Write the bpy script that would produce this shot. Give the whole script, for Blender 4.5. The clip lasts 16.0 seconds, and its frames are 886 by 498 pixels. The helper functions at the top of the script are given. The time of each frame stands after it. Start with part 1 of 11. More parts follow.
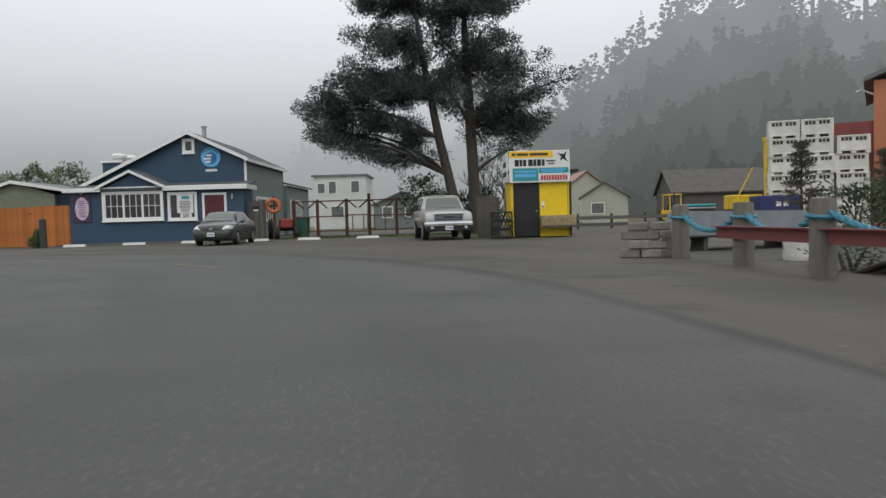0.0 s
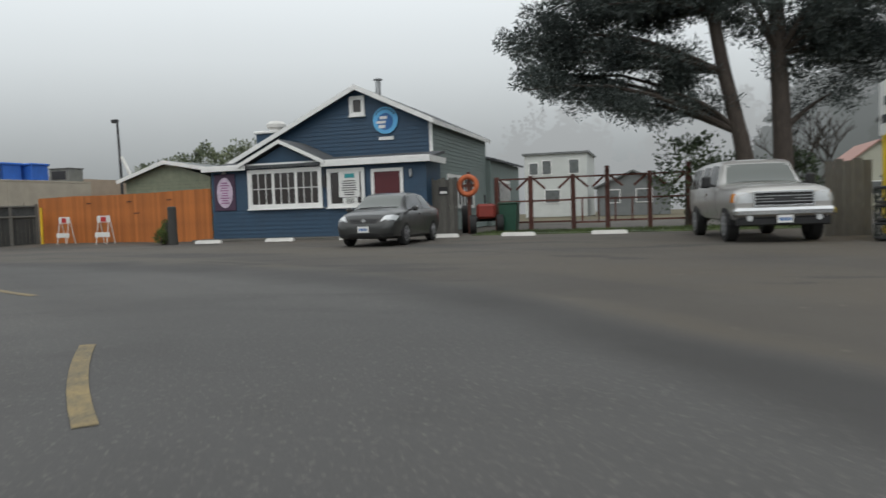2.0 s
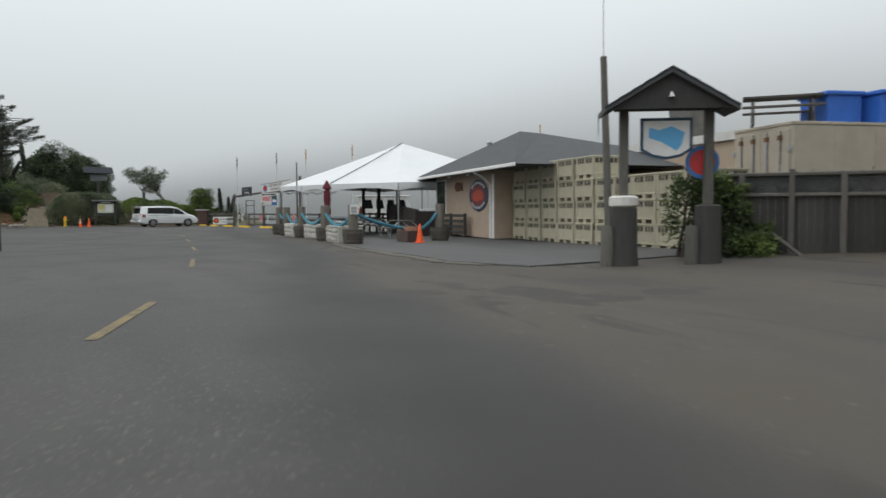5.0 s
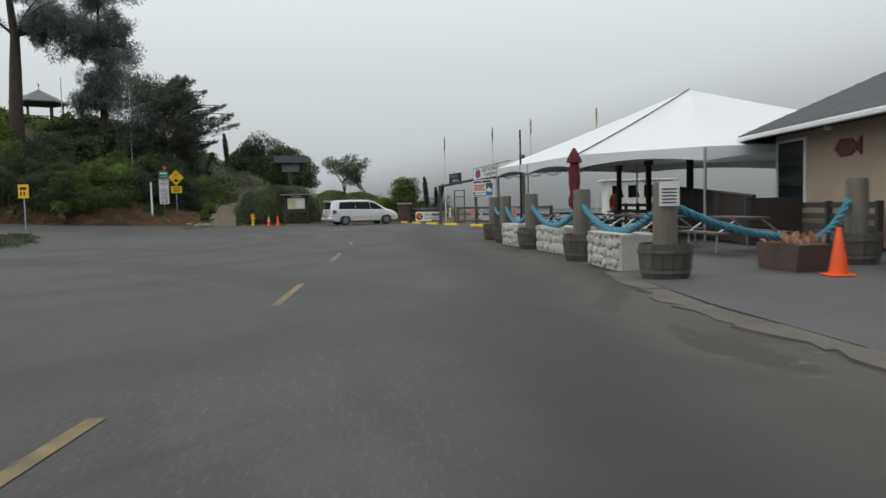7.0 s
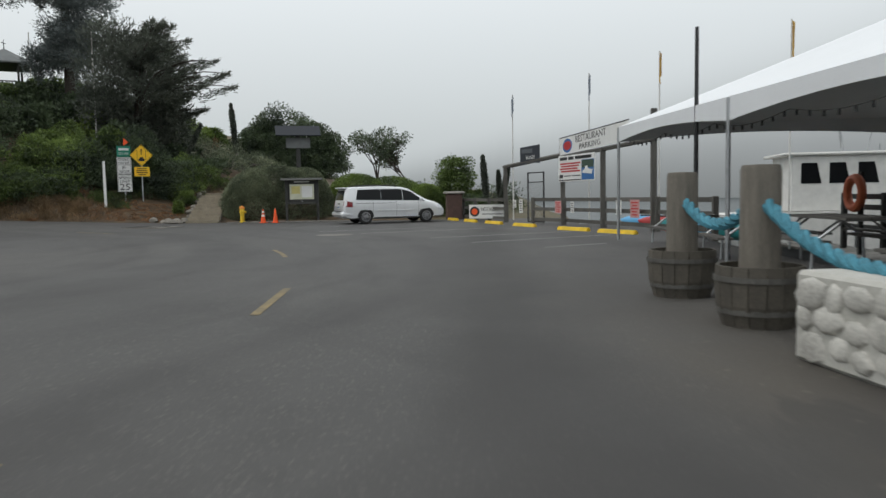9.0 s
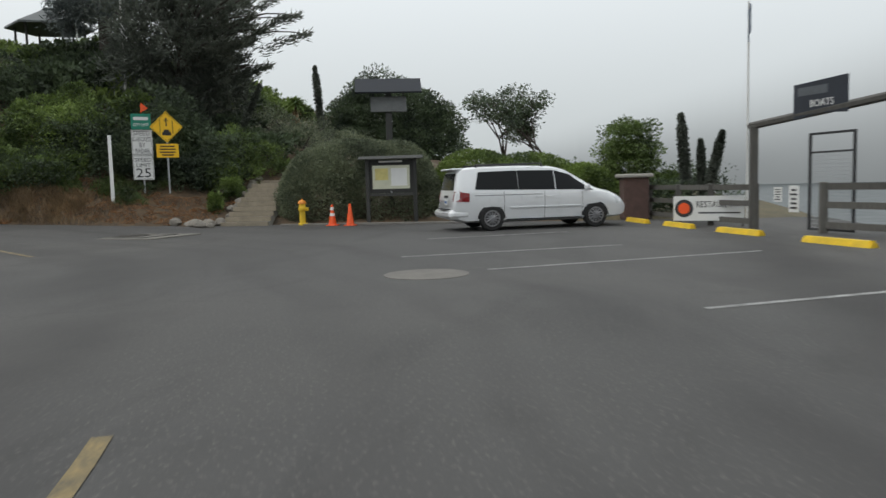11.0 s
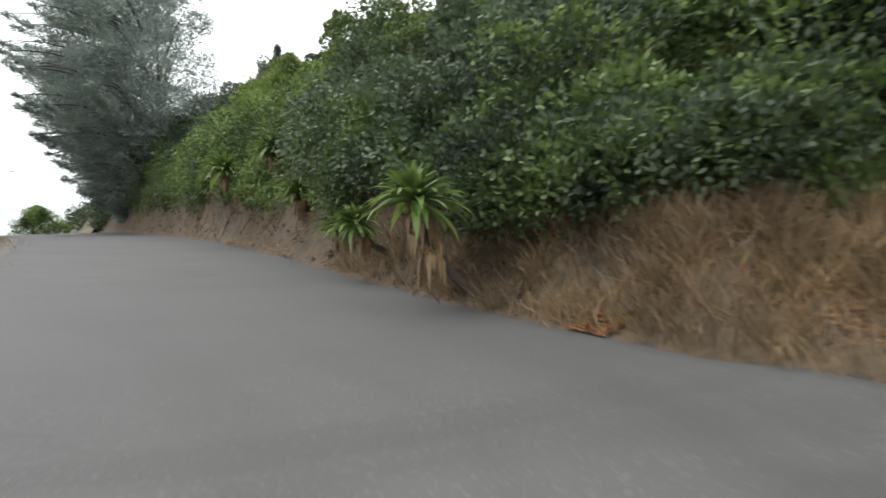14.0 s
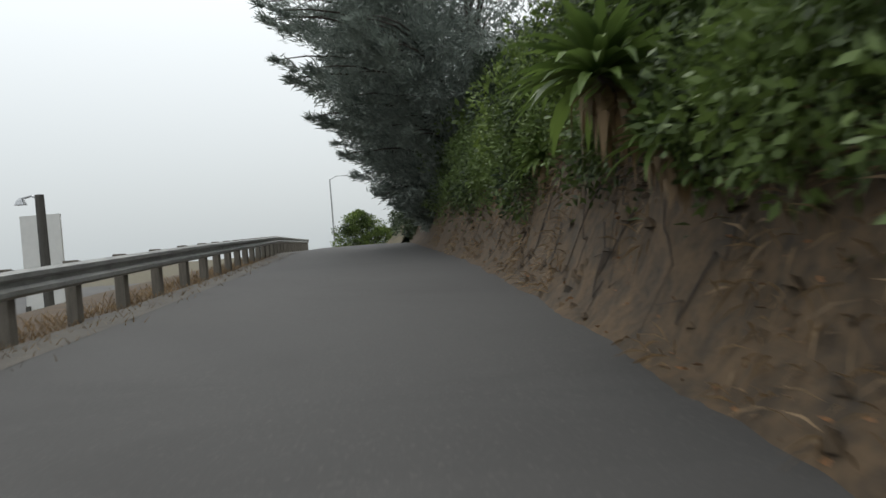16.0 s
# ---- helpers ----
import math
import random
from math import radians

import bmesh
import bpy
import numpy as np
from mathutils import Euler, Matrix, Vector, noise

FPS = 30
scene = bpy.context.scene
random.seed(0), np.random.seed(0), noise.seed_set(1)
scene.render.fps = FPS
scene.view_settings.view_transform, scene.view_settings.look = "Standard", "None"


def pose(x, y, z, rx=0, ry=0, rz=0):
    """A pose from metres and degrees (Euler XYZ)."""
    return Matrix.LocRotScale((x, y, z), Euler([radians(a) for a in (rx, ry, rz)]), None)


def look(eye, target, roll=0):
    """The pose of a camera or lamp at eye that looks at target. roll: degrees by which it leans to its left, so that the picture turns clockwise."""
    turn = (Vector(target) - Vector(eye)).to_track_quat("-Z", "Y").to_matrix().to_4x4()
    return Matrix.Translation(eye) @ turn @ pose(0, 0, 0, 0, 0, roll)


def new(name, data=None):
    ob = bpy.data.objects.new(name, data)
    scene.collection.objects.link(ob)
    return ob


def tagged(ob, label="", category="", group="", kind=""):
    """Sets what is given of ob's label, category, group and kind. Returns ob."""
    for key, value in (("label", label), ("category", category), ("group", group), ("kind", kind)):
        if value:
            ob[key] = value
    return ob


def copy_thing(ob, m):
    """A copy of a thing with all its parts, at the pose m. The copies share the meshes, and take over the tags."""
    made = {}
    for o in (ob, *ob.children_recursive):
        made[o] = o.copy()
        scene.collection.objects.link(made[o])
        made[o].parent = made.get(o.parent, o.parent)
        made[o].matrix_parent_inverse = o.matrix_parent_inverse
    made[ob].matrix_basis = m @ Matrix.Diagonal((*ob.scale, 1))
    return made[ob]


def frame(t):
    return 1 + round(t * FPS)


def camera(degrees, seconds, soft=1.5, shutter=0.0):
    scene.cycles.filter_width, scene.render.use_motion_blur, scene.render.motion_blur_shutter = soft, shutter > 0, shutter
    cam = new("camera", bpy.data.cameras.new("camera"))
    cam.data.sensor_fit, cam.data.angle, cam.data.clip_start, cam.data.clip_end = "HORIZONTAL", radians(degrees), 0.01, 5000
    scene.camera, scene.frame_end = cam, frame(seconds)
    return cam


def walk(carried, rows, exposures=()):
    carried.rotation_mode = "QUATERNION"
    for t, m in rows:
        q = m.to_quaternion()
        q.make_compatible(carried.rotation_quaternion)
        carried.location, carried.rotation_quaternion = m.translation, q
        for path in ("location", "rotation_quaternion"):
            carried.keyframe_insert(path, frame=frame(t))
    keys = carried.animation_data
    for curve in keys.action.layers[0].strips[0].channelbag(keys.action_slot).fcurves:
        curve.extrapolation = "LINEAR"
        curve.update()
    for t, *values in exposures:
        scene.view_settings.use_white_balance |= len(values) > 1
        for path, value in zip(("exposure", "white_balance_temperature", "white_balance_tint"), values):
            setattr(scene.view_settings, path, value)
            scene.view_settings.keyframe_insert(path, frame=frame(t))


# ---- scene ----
cam = camera(62.95, 16.0, soft=1.5, shutter=0.22)
# t, eye x y z, yaw, pitch, roll
WAY = [
    (0.0, -0.000, 0.000, 1.279, -0.00, -2.48, 1.60),
    (0.5, -0.096, 3.253, 1.282, 0.28, -2.30, 1.89),
    (1.0, -0.499, 6.532, 1.268, 3.25, -2.46, 1.68),
    (1.5, -1.171, 9.600, 1.258, 8.70, -2.34, 1.35),
    (2.0, -2.265, 12.545, 1.271, 16.54, -3.04, 1.91),
    (2.5, -3.780, 15.580, 1.296, 26.86, -2.80, 1.81),
    (3.0, -5.835, 18.551, 1.296, 37.54, -3.11, 1.56),
    (3.5, -8.348, 20.746, 1.272, 46.95, -2.66, 1.36),
    (4.0, -11.217, 22.576, 1.288, 56.22, -2.96, 1.59),
    (4.2, -12.460, 23.218, 1.303, 59.83, -3.01, 1.36),
    (6.3, -27.825, 26.549, 1.321, 85.58, -3.43, 0.74),
    (6.5, -29.398, 26.594, 1.310, 86.89, -3.49, 1.19),
    (7.0, -33.411, 26.678, 1.268, 89.33, -3.50, 1.31),
    (7.5, -37.469, 26.677, 1.224, 90.84, -3.67, 0.94),
    (8.0, -41.602, 26.631, 1.241, 92.14, -3.54, 0.78),
    (8.2, -43.230, 26.608, 1.255, 92.45, -3.72, 0.83),
    (10.3, -59.351, 25.241, 1.277, 98.25, -4.61, 1.24),
    (10.5, -60.643, 24.839, 1.280, 99.22, -4.73, 1.29),
    (11.0, -63.905, 23.727, 1.275, 103.15, -5.04, 1.57),
    (11.5, -67.164, 22.397, 1.258, 109.13, -5.04, 1.23),
    (12.0, -70.404, 20.636, 1.257, 116.44, -5.15, 1.21),
    (12.5, -73.756, 18.427, 1.244, 125.82, -4.90, 2.05),
    (13.0, -77.172, 16.008, 1.204, 137.83, -3.87, 1.71),
    (13.5, -79.389, 12.527, 1.210, 147.81, -2.20, 1.72),
    (14.0, -80.880, 8.919, 1.326, 157.76, -1.29, 1.92),
    (14.5, -81.956, 4.881, 1.594, 167.11, -1.48, 2.12),
    (15.0, -82.336, 0.846, 1.723, 174.22, -1.12, 2.56),
    (15.5, -82.340, -3.429, 1.931, 179.52, -0.41, 3.99),
    (16.0, -82.102, -7.871, 2.157, 183.49, -0.79, 4.55),
]
# end of way
walk(cam, [(t, pose(x, y, z, 90 + pitch, roll, yaw)) for t, x, y, z, yaw, pitch, roll in WAY],
     [(0.0, 0.0), (4.2, 0.0), (6.5, -0.12), (8.2, -0.08), (10.5, 0.0), (12.0, 0.15), (13.0, 0.60), (13.5, 0.88), (14.0, 1.15), (14.5, 1.12), (15.0, 0.85), (15.5, 0.40), (16.0, 0.14)])


# ---- light ----
SKY_STRENGTH, SUN_STRENGTH = 0.125, 0.7
world = bpy.data.worlds.new("overcast")
scene.world = world
world.use_nodes = True
wt = world.node_tree
wt.nodes.clear()
w_out = wt.nodes.new("ShaderNodeOutputWorld")
w_bg = wt.nodes.new("ShaderNodeBackground")
w_sky = wt.nodes.new("ShaderNodeTexSky")
w_sky.sky_type = "NISHITA"
w_sky.sun_disc = False
w_sky.sun_elevation, w_sky.sun_rotation = radians(52), radians(200)
w_sky.air_density, w_sky.dust_density = 1.0, 6.0
w_mix = wt.nodes.new("ShaderNodeMix")
w_mix.data_type = "RGBA"
w_mix.inputs[0].default_value = 0.93          # fog: nearly all of the sky is one even grey
w_tc = wt.nodes.new("ShaderNodeTexCoord")
w_sep = wt.nodes.new("ShaderNodeSeparateXYZ")
w_ramp = wt.nodes.new("ShaderNodeValToRGB")
w_ramp.color_ramp.elements[0].position, w_ramp.color_ramp.elements[0].color = 0.0, (4.15, 4.5, 4.6, 1)
w_ramp.color_ramp.elements[1].position, w_ramp.color_ramp.elements[1].color = 0.42, (8.3, 8.75, 8.95, 1)
wt.links.new(w_tc.outputs["Generated"], w_sep.inputs[0])
wt.links.new(w_sep.outputs["Z"], w_ramp.inputs[0])
wt.links.new(w_sky.outputs[0], w_mix.inputs[6])
wt.links.new(w_ramp.outputs[0], w_mix.inputs[7])
wt.links.new(w_mix.outputs[2], w_bg.inputs[0])
w_bg.inputs[1].default_value = SKY_STRENGTH
wt.links.new(w_bg.outputs[0], w_out.inputs[0])
sun = new("sun", bpy.data.lights.new("sun", "SUN"))
sun.data.energy, sun.data.angle, sun.data.color = SUN_STRENGTH, radians(30), (1.0, 0.98, 0.95)
sun.matrix_world = look((0, 0, 50), (-14, 30, 0))


# ---- materials ----
def mat(name, color, rough=0.7, scale=4.0, var=0.25, bump=0.15, metal=0.0, fine=40.0, tint=None, rand=0.0, coat=0.0, stretch=None, spec=None):
    """A painted, weathered or natural surface: two scales of colour variation, roughness variation and fine relief."""
    m = bpy.data.materials.new(name)
    m.use_nodes = True
    nt = m.node_tree
    b = nt.nodes["Principled BSDF"]
    tc = nt.nodes.new("ShaderNodeTexCoord")
    src = tc.outputs["Object"]
    if stretch:
        mp = nt.nodes.new("ShaderNodeMapping")
        mp.inputs["Scale"].default_value = stretch
        nt.links.new(src, mp.inputs[0])
        src = mp.outputs[0]
    n1 = nt.nodes.new("ShaderNodeTexNoise")
    n1.inputs["Scale"].default_value, n1.inputs["Detail"].default_value, n1.inputs["Roughness"].default_value = scale, 5, 0.6
    n2 = nt.nodes.new("ShaderNodeTexNoise")
    n2.inputs["Scale"].default_value, n2.inputs["Detail"].default_value = fine, 3
    nt.links.new(src, n1.inputs["Vector"])
    nt.links.new(src, n2.inputs["Vector"])
    mul = nt.nodes.new("ShaderNodeMath")
    mul.operation = "MULTIPLY_ADD"
    mul.inputs[1].default_value, mul.inputs[2].default_value = 0.6, 0.0
    nt.links.new(n1.outputs[0], mul.inputs[0])
    add = nt.nodes.new("ShaderNodeMath")
    add.operation = "MULTIPLY_ADD"
    add.inputs[1].default_value = 0.4
    nt.links.new(n2.outputs[0], add.inputs[0])
    nt.links.new(mul.outputs[0], add.inputs[2])
    r = nt.nodes.new("ShaderNodeValToRGB")
    lo = tint if tint else tuple(c * (1 - var) for c in color)
    hi = tuple(min(1, c * (1 + var)) for c in color)
    r.color_ramp.elements[0].position, r.color_ramp.elements[0].color = 0.32, (*lo, 1)
    r.color_ramp.elements[1].position, r.color_ramp.elements[1].color = 0.68, (*hi, 1)
    nt.links.new(add.outputs[0], r.inputs[0])
    col = r.outputs[0]
    if rand:
        oi = nt.nodes.new("ShaderNodeObjectInfo")
        hs = nt.nodes.new("ShaderNodeHueSaturation")
        mr = nt.nodes.new("ShaderNodeMapRange")
        mr.inputs[3].default_value, mr.inputs[4].default_value = 1 - rand, 1 + rand
        nt.links.new(oi.outputs["Random"], mr.inputs[0])
        nt.links.new(mr.outputs[0], hs.inputs["Value"])
        nt.links.new(col, hs.inputs["Color"])
        col = hs.outputs[0]
    nt.links.new(col, b.inputs["Base Color"])
    rr = nt.nodes.new("ShaderNodeMapRange")
    rr.inputs[3].default_value, rr.inputs[4].default_value = max(0.03, rough - 0.12), min(1, rough + 0.12)
    nt.links.new(n1.outputs[0], rr.inputs[0])
    nt.links.new(rr.outputs[0], b.inputs["Roughness"])
    b.inputs["Metallic"].default_value = metal
    b.inputs["Coat Weight"].default_value = coat
    b.inputs["Coat Roughness"].default_value = 0.08
    if spec is not None:
        b.inputs["Specular IOR Level"].default_value = spec
    if bump:
        bp = nt.nodes.new("ShaderNodeBump")
        bp.inputs["Strength"].default_value, bp.inputs["Distance"].default_value = bump, 0.02
        nt.links.new(add.outputs[0], bp.inputs["Height"])
        nt.links.new(bp.outputs[0], b.inputs["Normal"])
    return m


def leaf_mat(name, color, dark, var=0.38, rough=0.6, through_light=0.25, clump=0.7):
    """Foliage: each leaf or clump takes its own shade; some light comes through."""
    m = bpy.data.materials.new(name)
    m.use_nodes = True
    nt = m.node_tree
    b = nt.nodes["Principled BSDF"]
    g = nt.nodes.new("ShaderNodeNewGeometry")
    tc = nt.nodes.new("ShaderNodeTexCoord")
    n = nt.nodes.new("ShaderNodeTexNoise")
    n.inputs["Scale"].default_value, n.inputs["Detail"].default_value = clump, 3
    nt.links.new(tc.outputs["Object"], n.inputs["Vector"])
    spread = nt.nodes.new("ShaderNodeMapRange")
    spread.inputs[1].default_value, spread.inputs[2].default_value = 0.30, 0.70
    nt.links.new(n.outputs[0], spread.inputs[0])
    a = nt.nodes.new("ShaderNodeMath")
    a.operation = "MULTIPLY_ADD"
    a.inputs[1].default_value = var
    nt.links.new(g.outputs["Random Per Island"], a.inputs[0])
    s = nt.nodes.new("ShaderNodeMath")
    s.operation = "MULTIPLY"
    s.inputs[1].default_value = 1 - var * 0.5
    nt.links.new(spread.outputs[0], s.inputs[0])
    nt.links.new(s.outputs[0], a.inputs[2])
    r = nt.nodes.new("ShaderNodeValToRGB")
    r.color_ramp.elements[0].position, r.color_ramp.elements[0].color = 0.25, (*dark, 1)
    r.color_ramp.elements[1].position, r.color_ramp.elements[1].color = 0.9, (*color, 1)
    nt.links.new(a.outputs[0], r.inputs[0])
    nt.links.new(r.outputs[0], b.inputs["Base Color"])
    b.inputs["Roughness"].default_value = rough
    tr = nt.nodes.new("ShaderNodeBsdfTranslucent")
    nt.links.new(r.outputs[0], tr.inputs[0])
    mx = nt.nodes.new("ShaderNodeMixShader")
    mx.inputs[0].default_value = through_light
    nt.links.new(b.outputs[0], mx.inputs[1])
    nt.links.new(tr.outputs[0], mx.inputs[2])
    nt.links.new(mx.outputs[0], nt.nodes["Material Output"].inputs[0])
    return m


def glass_mat(name, color=(0.02, 0.025, 0.03), rough=0.05, gloss=0.6):
    m = bpy.data.materials.new(name)
    m.use_nodes = True
    b = m.node_tree.nodes["Principled BSDF"]
    b.inputs["Base Color"].default_value = (*color, 1)
    b.inputs["Roughness"].default_value = rough
    b.inputs["Specular IOR Level"].default_value = gloss
    return m


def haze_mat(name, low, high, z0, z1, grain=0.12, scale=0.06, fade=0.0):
    """A plain far backdrop: the fog is painted in as a glowing colour by height."""
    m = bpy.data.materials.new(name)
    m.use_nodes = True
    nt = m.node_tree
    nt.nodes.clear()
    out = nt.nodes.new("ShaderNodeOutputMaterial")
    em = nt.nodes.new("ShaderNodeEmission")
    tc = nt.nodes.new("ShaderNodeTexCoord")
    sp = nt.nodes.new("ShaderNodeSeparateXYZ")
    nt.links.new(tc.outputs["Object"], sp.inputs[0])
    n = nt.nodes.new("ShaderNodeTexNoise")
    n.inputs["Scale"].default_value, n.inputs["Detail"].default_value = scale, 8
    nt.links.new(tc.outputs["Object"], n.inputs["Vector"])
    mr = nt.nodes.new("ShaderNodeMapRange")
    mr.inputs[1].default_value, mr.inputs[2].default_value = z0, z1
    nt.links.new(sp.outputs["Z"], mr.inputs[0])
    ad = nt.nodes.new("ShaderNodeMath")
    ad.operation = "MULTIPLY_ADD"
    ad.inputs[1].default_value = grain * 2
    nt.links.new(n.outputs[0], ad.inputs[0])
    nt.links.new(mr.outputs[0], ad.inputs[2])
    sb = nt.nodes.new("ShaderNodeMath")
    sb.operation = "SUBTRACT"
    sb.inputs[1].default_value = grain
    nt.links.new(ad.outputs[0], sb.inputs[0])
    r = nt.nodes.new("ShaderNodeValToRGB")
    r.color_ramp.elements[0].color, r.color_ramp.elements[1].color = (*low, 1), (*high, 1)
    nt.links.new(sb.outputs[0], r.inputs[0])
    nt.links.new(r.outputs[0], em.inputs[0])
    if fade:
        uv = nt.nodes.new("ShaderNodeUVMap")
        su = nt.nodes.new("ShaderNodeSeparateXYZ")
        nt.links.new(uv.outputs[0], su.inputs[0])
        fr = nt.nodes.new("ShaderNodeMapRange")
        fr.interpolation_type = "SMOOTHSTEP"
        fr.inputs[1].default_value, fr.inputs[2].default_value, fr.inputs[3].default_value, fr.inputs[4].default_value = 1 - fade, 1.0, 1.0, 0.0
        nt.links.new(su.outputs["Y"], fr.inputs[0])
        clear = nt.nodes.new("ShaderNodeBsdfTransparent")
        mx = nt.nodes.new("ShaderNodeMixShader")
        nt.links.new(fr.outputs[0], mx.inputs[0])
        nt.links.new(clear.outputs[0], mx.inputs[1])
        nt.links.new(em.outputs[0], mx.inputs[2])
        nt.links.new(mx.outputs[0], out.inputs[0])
    else:
        nt.links.new(em.outputs[0], out.inputs[0])
    return m


WHITE = mat("white_paint", (0.78, 0.78, 0.76), 0.5, 3, 0.08, 0.05)
OFFWHITE = mat("weathered_white", (0.62, 0.61, 0.58), 0.65, 3, 0.15, 0.1)
NAVY = mat("navy_paint", (0.022, 0.058, 0.105), 0.55, 2.0, 0.18, 0.08)
GREYGREEN = mat("grey_green_siding", (0.16, 0.20, 0.19), 0.6, 2.0, 0.15, 0.08)
SHINGLE = mat("asphalt_shingle", (0.075, 0.08, 0.085), 0.9, 3.0, 0.3, 0.4, fine=60)
MAROON = mat("maroon_door", (0.09, 0.015, 0.02), 0.5, 3, 0.15, 0.05)
GLASS = glass_mat("window_glass")
VANGLASS = mat("tinted_car_glass", (0.008, 0.009, 0.010), 0.16, 5, 0.1, 0.0, spec=0.15)
CARGLASS = glass_mat("car_glass", (0.085, 0.095, 0.085), 0.04, 1.0)
GLASSWIN = glass_mat("room_glass", (0.05, 0.045, 0.045), 0.12)
BEIGE = mat("beige_stucco", (0.42, 0.33, 0.25), 0.75, 2.0, 0.12, 0.15)
RUSTSTAIN = mat("rust_stain", (0.16, 0.085, 0.045), 0.85, 3, 0.4, 0.1)
TAN = mat("tan_metal", (0.40, 0.355, 0.285), 0.6, 1.5, 0.15, 0.08)
CEDAR = mat("cedar_board", (0.42, 0.135, 0.03), 0.65, 3.0, 0.3, 0.2, rand=0.18, stretch=(6, 6, 0.7))
OLDWOOD = mat("weathered_wood", (0.10, 0.095, 0.085), 0.85, 4.0, 0.35, 0.4, rand=0.25, stretch=(5, 5, 0.8))
DARKWOOD = mat("dark_weathered_wood", (0.045, 0.045, 0.042), 0.85, 4.0, 0.35, 0.4, rand=0.25, stretch=(5, 5, 0.8))
UPPERWOOD = mat("netted_grey_board", (0.060, 0.062, 0.062), 0.85, 5.0, 0.4, 0.4, rand=0.2)
BARREL = mat("barrel_wood", (0.085, 0.075, 0.06), 0.8, 4.0, 0.35, 0.4, rand=0.2)
POSTWOOD = mat("pier_post_wood", (0.145, 0.130, 0.108), 0.85, 3.0, 0.35, 0.5, stretch=(5, 5, 0.6))
REDWOOD = mat("red_stained_wood", (0.10, 0.035, 0.025), 0.75, 4, 0.3, 0.3, rand=0.2)
ROPE = mat("teal_rope", (0.055, 0.205, 0.27), 0.85, 9, 0.4, 0.6, fine=60)
CONCRETE = mat("concrete", (0.33, 0.31, 0.28), 0.85, 1.5, 0.25, 0.3)
STONEWHITE = mat("whitewashed_stone", (0.50, 0.485, 0.445), 0.8, 5, 0.2, 0.4, tint=(0.28, 0.27, 0.245))
BLOCKPAINT = mat("whitewashed_concrete", (0.45, 0.44, 0.41), 0.8, 2.5, 0.14, 0.08, tint=(0.36, 0.35, 0.31))
ROCK = mat("grey_rock", (0.22, 0.20, 0.17), 0.9, 3, 0.35, 0.6, rand=0.25)
YELLOW = mat("yellow_paint", (0.75, 0.50, 0.02), 0.6, 4, 0.2, 0.1, tint=(0.55, 0.37, 0.03))
KIOSKYEL = mat("kiosk_yellow", (0.80, 0.55, 0.01), 0.5, 2, 0.1, 0.05)
SIGNYEL = mat("sign_yellow", (0.85, 0.50, 0.01), 0.45, 4, 0.06, 0.02)
BLACK = mat("black_paint", (0.012, 0.012, 0.013), 0.5, 5, 0.3, 0.05)
DARKGREY = mat("dark_plastic", (0.03, 0.03, 0.032), 0.6, 5, 0.3, 0.1)
RUBBER = mat("tyre_rubber", (0.018, 0.018, 0.018), 0.8, 8, 0.3, 0.2)
STEEL = mat("galvanised_steel", (0.42, 0.43, 0.44), 0.45, 4, 0.2, 0.08, metal=0.85)
RUSTRAIL = mat("weathered_rail_steel", (0.30, 0.30, 0.29), 0.55, 2.0, 0.35, 0.15, metal=0.5)
ORANGE = mat("cone_orange", (0.85, 0.10, 0.015), 0.5, 4, 0.1, 0.05)
RED = mat("red_paint", (0.45, 0.03, 0.03), 0.5, 4, 0.15, 0.05)
SIGNBLUE = mat("sign_blue", (0.03, 0.13, 0.35), 0.5, 4, 0.1, 0.03)
LOGOBLUE = mat("logo_light_blue", (0.12, 0.42, 0.72), 0.5, 4, 0.1, 0.03)
TEAL = mat("sign_teal", (0.03, 0.28, 0.30), 0.5, 4, 0.1, 0.03)
GREENSIGN = mat("sign_green", (0.01, 0.20, 0.13), 0.45, 4, 0.1, 0.02)
SIGNWHITE = mat("sign_white", (0.72, 0.72, 0.70), 0.5, 4, 0.06, 0.02)
TOTEBLUE = mat("blue_plastic_tote", (0.03, 0.13, 0.50), 0.5, 3, 0.15, 0.05)
BINCREAM = mat("cream_plastic_bin", (0.40, 0.37, 0.275), 0.6, 3, 0.15, 0.1, rand=0.08)
SLOTSHADE = mat("bin_slot_shade", (0.045, 0.041, 0.032), 0.8, 3, 0.2, 0.1)
BINWHITE = mat("white_plastic_bin", (0.62, 0.60, 0.55), 0.6, 3, 0.15, 0.1, rand=0.08)
TENT = mat("white_vinyl_canopy", (0.72, 0.735, 0.75), 0.45, 1.0, 0.05, 0.03)
UMBRELLA = mat("maroon_umbrella_cloth", (0.13, 0.02, 0.03), 0.85, 6, 0.2, 0.3)
CARGREY = mat("dark_grey_car_paint", (0.034, 0.035, 0.034), 0.33, 3, 0.06, 0.0, metal=0.2, coat=0.6)
TRUCKSILVER = mat("silver_truck_paint", (0.42, 0.41, 0.39), 0.35, 3, 0.06, 0.0, metal=0.5, coat=0.8)
VANWHITE = mat("white_van_paint", (0.72, 0.73, 0.74), 0.3, 3, 0.04, 0.0, coat=1.0)
CHROME = mat("chrome", (0.7, 0.7, 0.7), 0.15, 5, 0.05, 0.0, metal=1.0)
WHEELGREY = mat("alloy_wheel", (0.32, 0.32, 0.33), 0.4, 6, 0.1, 0.02, metal=0.8)
LENS = mat("headlamp_lens", (0.55, 0.57, 0.58), 0.15, 6, 0.1, 0.0, coat=1.0)
TAIL = mat("tail_lamp_red", (0.22, 0.01, 0.012), 0.2, 6, 0.1, 0.0, coat=1.0)
